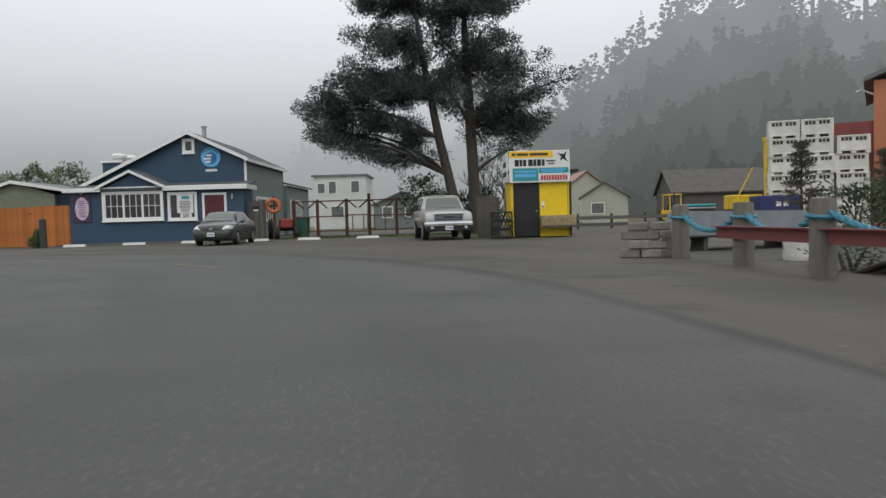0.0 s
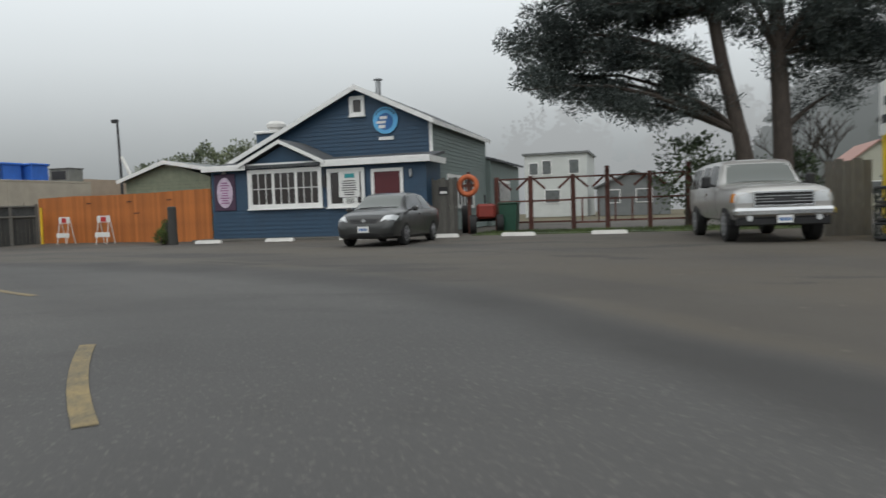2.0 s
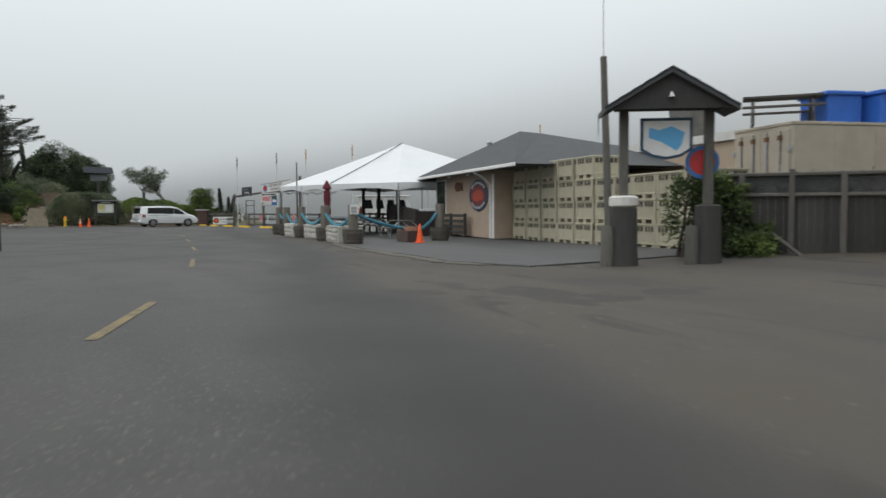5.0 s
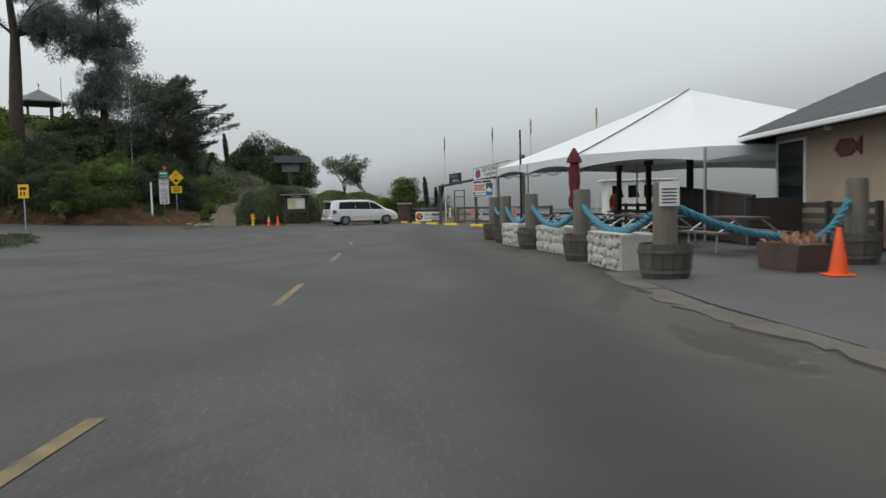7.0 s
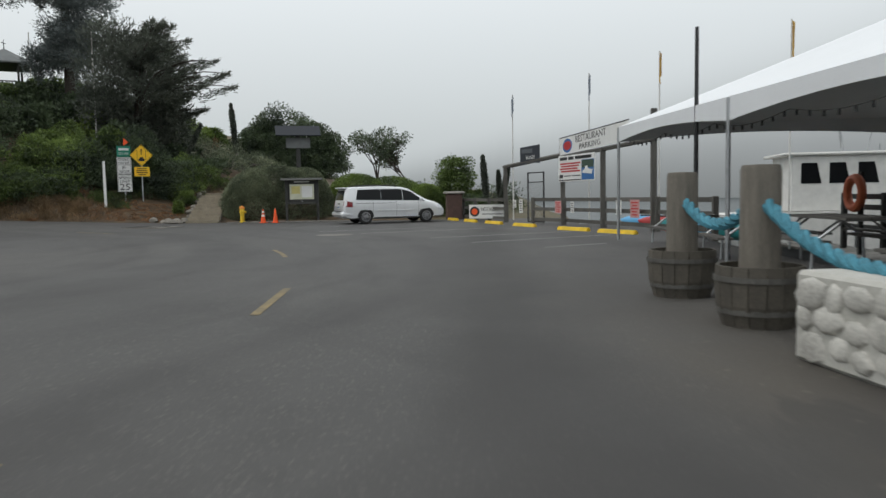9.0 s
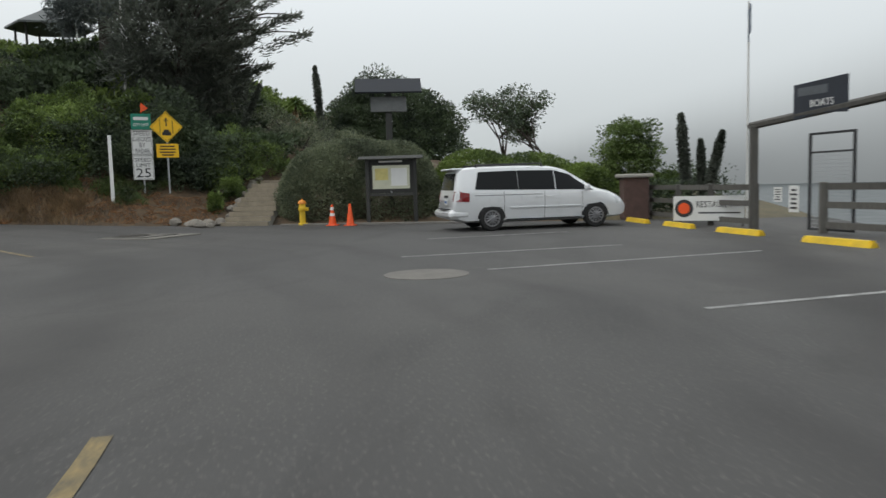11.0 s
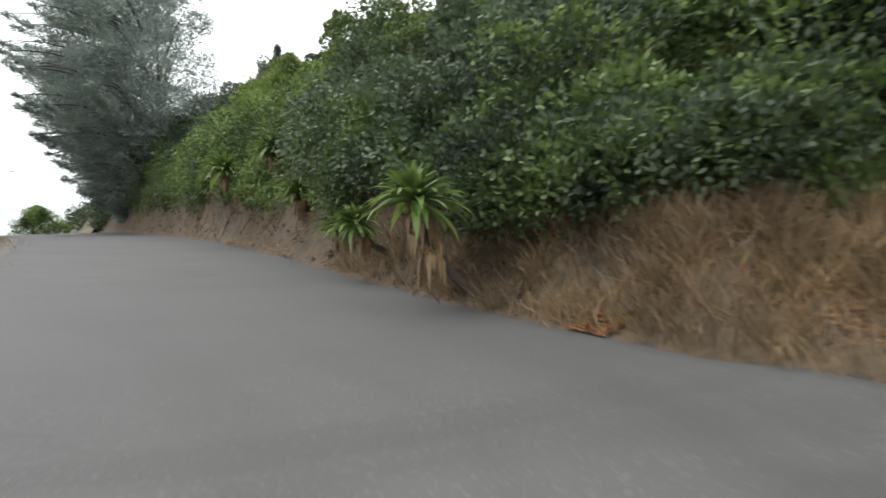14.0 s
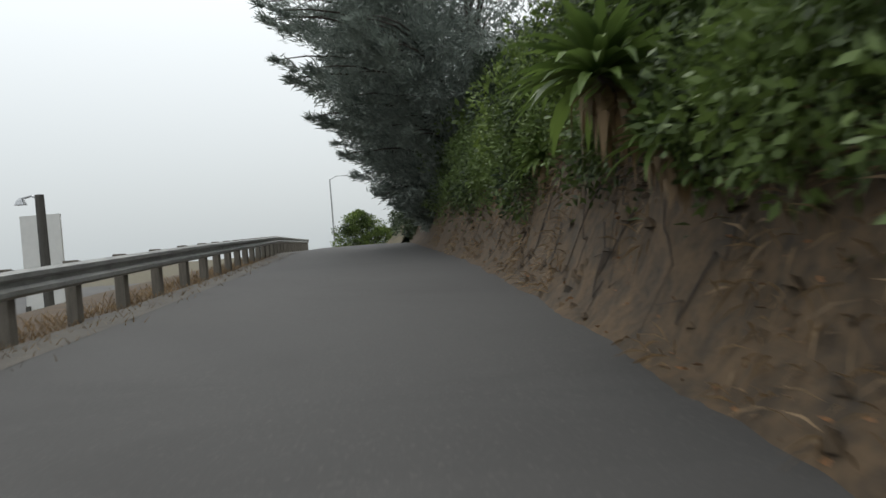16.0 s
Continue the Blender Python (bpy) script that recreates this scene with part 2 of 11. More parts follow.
AMBER = mat("amber_lens", (0.6, 0.2, 0.02), 0.25, 6, 0.1, 0.0)
BARK = mat("pine_bark", (0.06, 0.048, 0.04), 0.95, 3, 0.4, 0.8, stretch=(4, 4, 1))
PALEHOUSE = mat("pale_siding", (0.55, 0.57, 0.55), 0.7, 1, 0.08, 0.05)
PINKROOF = mat("salmon_roof", (0.34, 0.20, 0.17), 0.8, 1, 0.15, 0.1)
CREAMWALL = mat("cream_siding", (0.38, 0.38, 0.31), 0.7, 1, 0.08, 0.05)
GREYROOF = mat("grey_roof", (0.16, 0.17, 0.17), 0.85, 1, 0.2, 0.1)
RUSTRED = mat("rust_red_container", (0.20, 0.05, 0.045), 0.65, 1.5, 0.25, 0.1)
TERRACOTTA = mat("salmon_wall", (0.45, 0.17, 0.09), 0.8, 1.5, 0.15, 0.1)
DRYSOIL = mat("dry_soil", (0.078, 0.050, 0.026), 0.95, 2.6, 0.6, 1.6, fine=11, tint=(0.018, 0.014, 0.009))
LITTER = mat("dry_leaf", (0.24, 0.118, 0.050), 0.9, 3, 0.4, 0.2)
NETTING = mat("dark_netting", (0.03, 0.035, 0.03), 0.9, 6, 0.4, 0.6)
WATER = mat("harbour_water", (0.04, 0.052, 0.053), 0.38, 0.6, 0.2, 0.35, fine=4, spec=0.22)
PINE = leaf_mat("pine_needles", (0.086, 0.105, 0.097), (0.036, 0.047, 0.045))
DRYPINE = leaf_mat("browning_conifer", (0.150, 0.135, 0.085), (0.060, 0.058, 0.040))
# hilltop pines: fog haze put into the needle colour, paler than PINE
HAZEPINE = leaf_mat("hazed_pine_needles", (0.215, 0.245, 0.235), (0.095, 0.112, 0.110))
CYPRESS = leaf_mat("cypress_needles", (0.152, 0.168, 0.134), (0.056, 0.066, 0.052))
# the same cypress needles, lightened to carry the haze in their colour
MISTCYPRESS = leaf_mat("hazed_cypress_needles", (0.262, 0.300, 0.262), (0.122, 0.148, 0.128))
SHRUB = leaf_mat("shrub_leaves", (0.135, 0.195, 0.048), (0.022, 0.038, 0.013))
DARKSHRUB = leaf_mat("dark_shrub_leaves", (0.098, 0.135, 0.066), (0.027, 0.040, 0.025))
HEDGE = leaf_mat("hedge_leaves", (0.225, 0.255, 0.155), (0.055, 0.070, 0.042))
BRIGHT = leaf_mat("bright_leaves", (0.190, 0.265, 0.058), (0.040, 0.066, 0.019))
ECHIUM = leaf_mat("rosette_leaves", (0.185, 0.270, 0.062), (0.065, 0.104, 0.026), 0.5, 0.55, 0.35)
DRYGRASS = leaf_mat("dry_grass", (0.285, 0.190, 0.098), (0.092, 0.064, 0.036))
GRASS = leaf_mat("green_grass", (0.096, 0.136, 0.036), (0.035, 0.053, 0.018))


# ---- mesh building ----
class Shape:
    """Collects faces of one mesh."""
    def __init__(self):
        self.v, self.f = [], []

    def add(self, verts, faces, m=None):
        o = len(self.v)
        self.v += [tuple(m @ Vector(p)) if m is not None else tuple(p) for p in verts]
        self.f += [tuple(i + o for i in q) for q in faces]
        return self

    def box(self, x0, x1, y0, y1, z0, z1, m=None, bev=0.0):
        if bev <= 0:
            v = [(x, y, z) for z in (z0, z1) for x, y in ((x0, y0), (x1, y0), (x1, y1), (x0, y1))]
            return self.add(v, [(3, 2, 1, 0), (4, 5, 6, 7), (0, 1, 5, 4), (1, 2, 6, 5), (2, 3, 7, 6), (3, 0, 4, 7)], m)
        b = min(bev, (x1 - x0) / 2.1, (y1 - y0) / 2.1, (z1 - z0) / 2.1)
        bm = bmesh.new()
        bmesh.ops.create_cube(bm, size=1.0)
        for q in bm.verts:
            q.co = Vector((x0 if q.co.x < 0 else x1, y0 if q.co.y < 0 else y1, z0 if q.co.z < 0 else z1))
        bmesh.ops.bevel(bm, geom=bm.edges[:], offset=b, segments=1, affect="EDGES")
        bm.verts.index_update()
        self.add([q.co[:] for q in bm.verts], [[q.index for q in fc.verts] for fc in bm.faces], m)
        bm.free()
        return self

    def rod(self, p, q, r0, r1=None, n=10, caps=True):
        p, q = Vector(p), Vector(q)
        r1 = r0 if r1 is None else r1
        d = (q - p).normalized()
        u = d.orthogonal().normalized()
        w = d.cross(u)
        v = []
        for c, r in ((p, r0), (q, r1)):
            v += [c + (u * math.cos(a) + w * math.sin(a)) * r for a in (2 * math.pi * i / n for i in range(n))]
        f = [(i, (i + 1) % n, n + (i + 1) % n, n + i) for i in range(n)]
        if caps:
            f += [tuple(range(n - 1, -1, -1)), tuple(range(n, 2 * n))]
        return self.add(v, f)

    def tube(self, pts, radii, n=8):
        pts = [Vector(p) for p in pts]
        if not hasattr(radii, "__len__"):
            radii = [radii] * len(pts)
        v, f = [], []
        u = (pts[1] - pts[0]).orthogonal().normalized()
        for i, p in enumerate(pts):
            d = (pts[min(i + 1, len(pts) - 1)] - pts[max(i - 1, 0)]).normalized()
            u = (u - d * u.dot(d)).normalized()
            w = d.cross(u)
            v += [p + (u * math.cos(a) + w * math.sin(a)) * radii[i] for a in (2 * math.pi * k / n for k in range(n))]
        for i in range(len(pts) - 1):
            f += [(i * n + k, i * n + (k + 1) % n, (i + 1) * n + (k + 1) % n, (i + 1) * n + k) for k in range(n)]
        f += [tuple(range(n - 1, -1, -1)), tuple(range((len(pts) - 1) * n, len(pts) * n))]
        return self.add(v, f)

    def lathe(self, c, profile, n=20, m=None):
        c = Vector(c)
        v = [(c.x + r * math.cos(2 * math.pi * k / n), c.y + r * math.sin(2 * math.pi * k / n), c.z + z) for r, z in profile for k in range(n)]
        f = [(i * n + k, i * n + (k + 1) % n, (i + 1) * n + (k + 1) % n, (i + 1) * n + k) for i in range(len(profile) - 1) for k in range(n)]
        f += [tuple(range(n - 1, -1, -1)), tuple(range((len(profile) - 1) * n, len(profile) * n))]
        return self.add(v, f, m)

    def prism(self, outline, axis, a, b, m=None):
        """An outline of (u, w) pairs pushed along an axis from a to b. x: (y, z); y: (x, z); z: (x, y)."""
        n = len(outline)
        at = {"x": lambda p, d: (d, p[0], p[1]), "y": lambda p, d: (p[0], d, p[1]), "z": lambda p, d: (p[0], p[1], d)}[axis]
        v = [at(p, a) for p in outline] + [at(p, b) for p in outline]
        f = [(i, (i + 1) % n, n + (i + 1) % n, n + i) for i in range(n)] + [tuple(range(n - 1, -1, -1)), tuple(range(n, 2 * n))]
        return self.add(v, f, m)

    def mesh(self, name, smooth=False):
        me = bpy.data.meshes.new(name)
        me.from_pydata(self.v, [], self.f)
        bm = bmesh.new()
        bm.from_mesh(me)
        bmesh.ops.recalc_face_normals(bm, faces=bm.faces[:])
        bm.to_mesh(me)
        bm.free()
        if smooth:
            me.polygons.foreach_set("use_smooth", [True] * len(me.polygons))
            me.set_sharp_from_angle(angle=radians(40))
        return me


def thing(name, m, label, category, group="", kind=""):
    ob = new(name)
    ob.empty_display_size = 0.1
    ob.matrix_basis = m
    return tagged(ob, label, category, group, kind)


def part(name, shape, material, parent, label="", smooth=False, m=None):
    ob = new(name, shape.mesh(name, smooth) if isinstance(shape, Shape) else shape)
    if not ob.data.materials:
        ob.data.materials.append(material)
    ob.parent = parent
    if m is not None:
        ob.matrix_basis = m
    return tagged(ob, label)


def single(name, shape, material, label, category, group="", kind="", smooth=False, m=None):
    """A thing that is one mesh."""
    ob = new(name, shape.mesh(name, smooth) if isinstance(shape, Shape) else shape)
    if not ob.data.materials:
        ob.data.materials.append(material)
    if m is not None:
        ob.matrix_basis = m
    return tagged(ob, label, category, group, kind)


def text_part(name, text, size, material, parent, m, width=None, depth=0.004):
    """Raised letters in the built-in font, centred on m, facing its z."""
    cu = bpy.data.curves.new(name, "FONT")
    cu.body, cu.size, cu.align_x, cu.align_y, cu.extrude, cu.resolution_u = text, size, "CENTER", "CENTER", depth, 2
    tmp = new(name + "_tmp", cu)
    me = bpy.data.meshes.new_from_object(tmp.evaluated_get(bpy.context.evaluated_depsgraph_get()))
    bpy.data.objects.remove(tmp)
    bpy.data.curves.remove(cu)
    if width:
        xs = [v.co.x for v in me.vertices]
        k = width / (max(xs) - min(xs))
        for v in me.vertices:
            v.co.x *= k
    me.materials.clear()
    me.materials.append(material)
    ob = new(name, me)
    ob.parent = parent
    ob.matrix_basis = m
    return ob


def lerp(v, xs, ys):
    return float(np.interp(v, xs, ys))


def smooth_step(t):
    t = min(1, max(0, t))
    return t * t * (3 - 2 * t)


# ---- the lie of the land ----
def hill_road(y):
    return lerp(y, [-200, -80, -45, -25, -16, -8, 0, 5, 10, 14], [1.7, 2.25, 2.1, 1.62, 1.3, 0.88, 0.48, 0.28, 0.04, 0.0])


def road_right(y):
    """x of the foot of the bank beside the hill road."""
    return lerp(y, [-80, -25, -16, -8, 0, 4, 7, 9.5], [-72.5, -81.55, -82.8, -83.75, -84.2, -84.6, -85.4, -86.4])


def paved(x, y):
    """Height of the asphalt."""
    flat = lerp(x, [-62, -45, -32, -24, -14], [0, 0.05, 0.12, 0.30, 0.37])
    flat += 0.18 * smooth_step((y - 33) / 6) * max(0, 1 - abs(x + 30) / 8)
    up = hill_road(y)
    return flat + up * smooth_step((-58 - x) / 10)


def bank(x, y):
    """Height of the soil of the hillside west of the bend, and of the slopes round the lot."""
    foot = road_right(y) if y < 9.5 else lerp(y, [9.5, 10.3], [-86.4, -87.5])
    d = foot - x
    h = paved(x, y) - 0.08
    if d > 0:
        steep = lerp(y, [-30, -8, -3, 1, 5, 9, 12, 15], [2.0, 1.9, 1.4, 0.8, 0.35, 0.2, 0.1, 0.05])
        slope = lerp(y, [-30, 0, 5, 10, 14, 20, 26, 34], [0.34, 0.34, 0.32, 0.28, 0.20, 0.10, 0.03, 0.0])
        near = lerp(y, [-30, -6, 2, 8], [0.45, 0.40, 0.15, 0.0])
        h += steep * smooth_step(d / 1.3) + slope * max(0, d - 0.5) + near * min(3.0, max(0, d - 0.5)) + 0.08
        h = min(h, lerp(y, [-14, -5, 2, 8, 14, 20], [9.2, 8.2, 5.2, 2.8, 2.0, 1.2]) + 0.05 * min(d, 12))
        n = noise.noise(Vector((x * 0.35, y * 0.35, 0.3))) * 0.25 + noise.noise(Vector((x * 1.3, y * 1.3, 7))) * 0.14
        h += n * min(1, d) + 0.10 * noise.noise(Vector((x * 3.1, y * 3.1, 4))) * min(1, 2 * d)
    return h


def ground_height(x, y):
    h = bank(x, y)
    if x > -78 and y < 8:      # falls away east of the guardrail
        edge = lerp(y, [-60, -25, -16, -6, 6], [-69.5, -74.2, -75.4, -76.4, -76.4])
        if y < -3:
            h -= 5.0 * smooth_step((x - edge - 1.2) / 9) * smooth_step((-3 - y) / 8)
    if y > 31 and x < -62:      # down to the harbour
        h -= 2.6 * smooth_step((y - 31.5) / 4) * smooth_step((-62 - x) / 3)
    if y > 26.5 and x < -80:
        h -= 2.6 * smooth_step((y - 30.0) / 4)
    return h


def sheet(name, x0, x1, y0, y1, step, height, material, label, category, keep=None):
    nx, ny = int(round((x1 - x0) / step)), int(round((y1 - y0) / step))
    v = [(x0 + i * step, y0 + j * step, 0) for j in range(ny + 1) for i in range(nx + 1)]
    v = [(x, y, height(x, y)) for x, y, _ in v]
    f = []
    for j in range(ny):
        for i in range(nx):
            if keep is None or keep(x0 + (i + .5) * step, y0 + (j + .5) * step):
                a = j * (nx + 1) + i
                f.append((a, a + 1, a + nx + 2, a + nx + 1))
    me = bpy.data.meshes.new(name)
    me.from_pydata(v, [], f)
    me.polygons.foreach_set("use_smooth", [True] * len(me.polygons))
    return single(name, me, material, label, category, kind="structure")


def asphalt_mat():
    m = mat("asphalt", (0.064, 0.062, 0.060), 0.82, 0.25, 0.22, 0.25, fine=90)
    nt = m.node_tree
    b = nt.nodes["Principled BSDF"]
    old = b.inputs["Base Color"].links[0].from_socket
    tc = nt.nodes.new("ShaderNodeTexCoord")

    def layer(col, fac_out, colour):
        mx = nt.nodes.new("ShaderNodeMix")
        mx.data_type = "RGBA"
        nt.links.new(fac_out, mx.inputs[0])
        nt.links.new(col, mx.inputs[6])
        mx.inputs[7].default_value = (*colour, 1)
        return mx.outputs[2]

    def patches(scale, lo, hi, amount, stretch=(1, 1, 1), distort=0.0):
        mp = nt.nodes.new("ShaderNodeMapping")
        mp.inputs["Scale"].default_value = stretch
        nt.links.new(tc.outputs["Object"], mp.inputs[0])
        n = nt.nodes.new("ShaderNodeTexNoise")
        n.inputs["Scale"].default_value, n.inputs["Detail"].default_value, n.inputs["Distortion"].default_value = scale, 4, distort
        nt.links.new(mp.outputs[0], n.inputs["Vector"])
        r = nt.nodes.new("ShaderNodeMapRange")
        r.inputs[1].default_value, r.inputs[2].default_value, r.inputs[4].default_value = lo, hi, amount
        nt.links.new(n.outputs[0], r.inputs[0])
        return r.outputs[0]

    c = layer(old, patches(0.13, 0.45, 0.66, 0.5), (0.090, 0.085, 0.078))
    c = layer(c, patches(1.4, 0.52, 0.70, 0.45), (0.052, 0.050, 0.048))      # dusty, dry areas
    c = layer(c, patches(0.42, 0.56, 0.66, 0.42, (0.4, 1.2, 1), 1.2), (0.036, 0.035, 0.034))   # damp and oily stains
    v = nt.nodes.new("ShaderNodeTexVoronoi")
    v.feature = "DISTANCE_TO_EDGE"
    v.inputs["Scale"].default_value = 0.21
    n = nt.nodes.new("ShaderNodeTexNoise")
    n.inputs["Scale"].default_value, n.inputs["Detail"].default_value = 1.1, 6
    nt.links.new(tc.outputs["Object"], n.inputs["Vector"])
    mxv = nt.nodes.new("ShaderNodeMix")
    mxv.data_type = "VECTOR"
    mxv.inputs[0].default_value = 0.45
    nt.links.new(tc.outputs["Object"], mxv.inputs[4])
    nt.links.new(n.outputs[1], mxv.inputs[5])
    nt.links.new(mxv.outputs[1], v.inputs["Vector"])
    cr = nt.nodes.new("ShaderNodeMapRange")
    cr.inputs[1].default_value, cr.inputs[2].default_value, cr.inputs[3].default_value, cr.inputs[4].default_value = 0.0, 0.0035, 0.42, 0.0
    nt.links.new(v.outputs[0], cr.inputs[0])
    cm = nt.nodes.new("ShaderNodeMath")
    cm.operation = "MULTIPLY"
    nt.links.new(cr.outputs[0], cm.inputs[0])
    nt.links.new(patches(0.09, 0.47, 0.62, 1.0), cm.inputs[1])
    # fine aggregate and pale grit
    c = layer(c, patches(30.0, 0.58, 0.68, 0.45), (0.19, 0.178, 0.158))
    # long worn wheel tracks and smears
    c = layer(c, patches(0.22, 0.52, 0.64, 0.40, (0.25, 1.0, 1.0), 0.6), (0.045, 0.043, 0.041))
    c = layer(c, patches(0.8, 0.62, 0.74, 0.45, (0.35, 1.0, 1.0), 0.8), (0.038, 0.036, 0.034))
    c = layer(c, cm.outputs[0], (0.022, 0.021, 0.02))
    sp = nt.nodes.new("ShaderNodeSeparateXYZ")
    nt.links.new(tc.outputs["Object"], sp.inputs[0])
    # sweeps of tyre marks round the two bends, and the newer hill road, tree shade painted in
    def number(op, a, b):
        q = nt.nodes.new("ShaderNodeMath")
        q.operation = op
        for k, w in enumerate((a, b)):
            if hasattr(w, "links"):
                nt.links.new(w, q.inputs[k])
            else:
                q.inputs[k].default_value = w
        return q.outputs[0]

    def ramp(src, a, b, amount=1.0):
        q = nt.nodes.new("ShaderNodeMapRange")
        q.inputs[1].default_value, q.inputs[2].default_value, q.inputs[4].default_value = a, b, amount
        nt.links.new(src, q.inputs[0])
        return q.outputs[0]

    def sweep(cx, cy, inner, outer, scale, lo, hi, amount):
        dx, dy = number("SUBTRACT", sp.outputs["X"], cx), number("SUBTRACT", sp.outputs["Y"], cy)
        rad = number("SQRT", number("ADD", number("MULTIPLY", dx, dx), number("MULTIPLY", dy, dy)), 0.0)
        wob = nt.nodes.new("ShaderNodeTexNoise")
        wob.inputs["Scale"].default_value, wob.inputs["Detail"].default_value = 0.12, 4
        nt.links.new(tc.outputs["Object"], wob.inputs["Vector"])
        rw = number("ADD", rad, number("MULTIPLY", wob.outputs[0], 3.0))
        q = nt.nodes.new("ShaderNodeTexNoise")
        q.noise_dimensions = "1D"
        q.inputs["Scale"].default_value, q.inputs["Detail"].default_value = scale, 3
        nt.links.new(rw, q.inputs["W"])
        band = number("MULTIPLY", ramp(rad, inner, inner + 4), ramp(rad, outer, outer - 5))
        return number("MULTIPLY", number("MULTIPLY", ramp(q.outputs[0], lo, hi), band), number("MULTIPLY", patches(0.3, 0.3, 0.6, 1.0), amount))

    # the edge of the carriageway: y of the edge for each x, wavering a little
    reach = ramp(sp.outputs["X"], -62.0, 6.0)
    edge = nt.nodes.new("ShaderNodeValToRGB")
    stops = [(-62, 26.6), (-50, 27.8), (-40, 28.1), (-30, 27.2), (-21, 26.9), (-13, 25.3), (-9.3, 23.7), (-6, 21.8), (-3.2, 19.0), (-1.1, 16.0), (0.2, 13.4), (1.4, 10.0), (2.4, 4.0), (3.2, -6.0)]
    while len(edge.color_ramp.elements) < len(stops):
        edge.color_ramp.elements.new(0.5)
    for el, (ex, ey) in zip(edge.color_ramp.elements, stops):
        el.position = (ex + 62.0) / 68.0
        el.color = ((ey + 10) / 40, (ey + 10) / 40, (ey + 10) / 40, 1)
    nt.links.new(reach, edge.inputs[0])
    waver = nt.nodes.new("ShaderNodeTexNoise")
    waver.inputs["Scale"].default_value, waver.inputs["Detail"].default_value = 0.35, 5
    nt.links.new(tc.outputs["Object"], waver.inputs["Vector"])
    off = number("SUBTRACT", sp.outputs["Y"], number("SUBTRACT", number("MULTIPLY", edge.outputs[0], 40.0), 10.0))
    off = number("ADD", off, number("MULTIPLY", number("SUBTRACT", waver.outputs[0], 0.5), 1.6))
    lot = number("MULTIPLY", ramp(off, -0.2, 0.8), ramp(sp.outputs["X"], -62.0, -52.0))
    c = layer(c, number("MULTIPLY", lot, number("ADD", number("MULTIPLY", patches(0.6, 0.3, 0.6, 1.0), 0.3), 0.55)), (0.074, 0.061, 0.045))      # trodden brown grit of the lot
    c = layer(c, number("MULTIPLY", lot, patches(0.8, 0.57, 0.62, 0.7, (0.4, 1.0, 1.0), 0.8)), (0.030, 0.028, 0.025))      # oil spots
    c = layer(c, number("MULTIPLY", lot, patches(6.0, 0.66, 0.72, 0.5)), (0.17, 0.15, 0.12))
    gutter = number("MULTIPLY", ramp(off, -1.5, -0.6), ramp(off, 0.7, -0.1))
    c = layer(c, number("MULTIPLY", gutter, number("ADD", number("MULTIPLY", patches(0.4, 0.3, 0.6, 1.0), 0.4), 0.56)), (0.033, 0.031, 0.029))
    c = layer(c, sweep(-26.0, 0.0, 20, 42, 0.42, 0.46, 0.64, 0.62), (0.036, 0.034, 0.033))
    c = layer(c, sweep(-62.0, 4.0, 10, 34, 0.42, 0.46, 0.64, 0.68), (0.036, 0.034, 0.033))
    # darker both as newer asphalt and for cypress shade mixed into the colour
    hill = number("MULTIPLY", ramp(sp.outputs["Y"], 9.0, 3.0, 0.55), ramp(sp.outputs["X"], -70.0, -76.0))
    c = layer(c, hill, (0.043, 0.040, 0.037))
    nt.links.new(c, b.inputs["Base Color"])
    return m


ASPHALT = asphalt_mat()


def soil_mat():
    m = mat("soil_and_litter", (0.105, 0.085, 0.048), 0.95, 0.9, 0.4, 0.8, fine=16, tint=(0.045, 0.042, 0.022))
    return m


SOIL = soil_mat()
sheet("ground", -140, 100, -110, 130, 1.5, lambda x, y: ground_height(x, y) - 0.02, SOIL, "bare brown soil of the harbour flat and hillside", "ground",
      keep=lambda x, y: not (-100 < x < -70 and -50 < y < 22))
sheet("ground_bank", -101, -69.5, -51.5, 23.5, 0.375, lambda x, y: ground_height(x, y), DRYSOIL, "dry brown cut bank with leaf litter", "ground")


def paved_keep(x, y):
    if y < 9 and x < -58:
        left = lerp(y, [-80, -25, -16, -6, 4, 9], [-66, -75.6, -76.8, -77.6, -66, -58])
        return road_right(y) - 1.5 < x < left
    return -88 < x and not (x < -62 and y > 32) and not (x < -80 and y > 29.5)


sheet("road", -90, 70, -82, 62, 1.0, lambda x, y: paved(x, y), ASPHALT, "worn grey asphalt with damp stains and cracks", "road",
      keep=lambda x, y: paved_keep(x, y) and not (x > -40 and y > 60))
far = Shape()
far.add([(-2500, -2500, -6), (2500, -2500, -6), (2500, 2500, -6), (-2500, 2500, -6)], [(0, 1, 2, 3)])
single("ground_far", far, SOIL, "distant low ground lost in fog", "ground", kind="structure")
wat = Shape()
wat.add([(-400, 33, -1.2), (-61, 33, -1.2), (-61, 160, -1.2), (-400, 160, -1.2)], [(0, 1, 2, 3)])
single("water", wat, WATER, "grey still harbour water", "water", kind="structure")


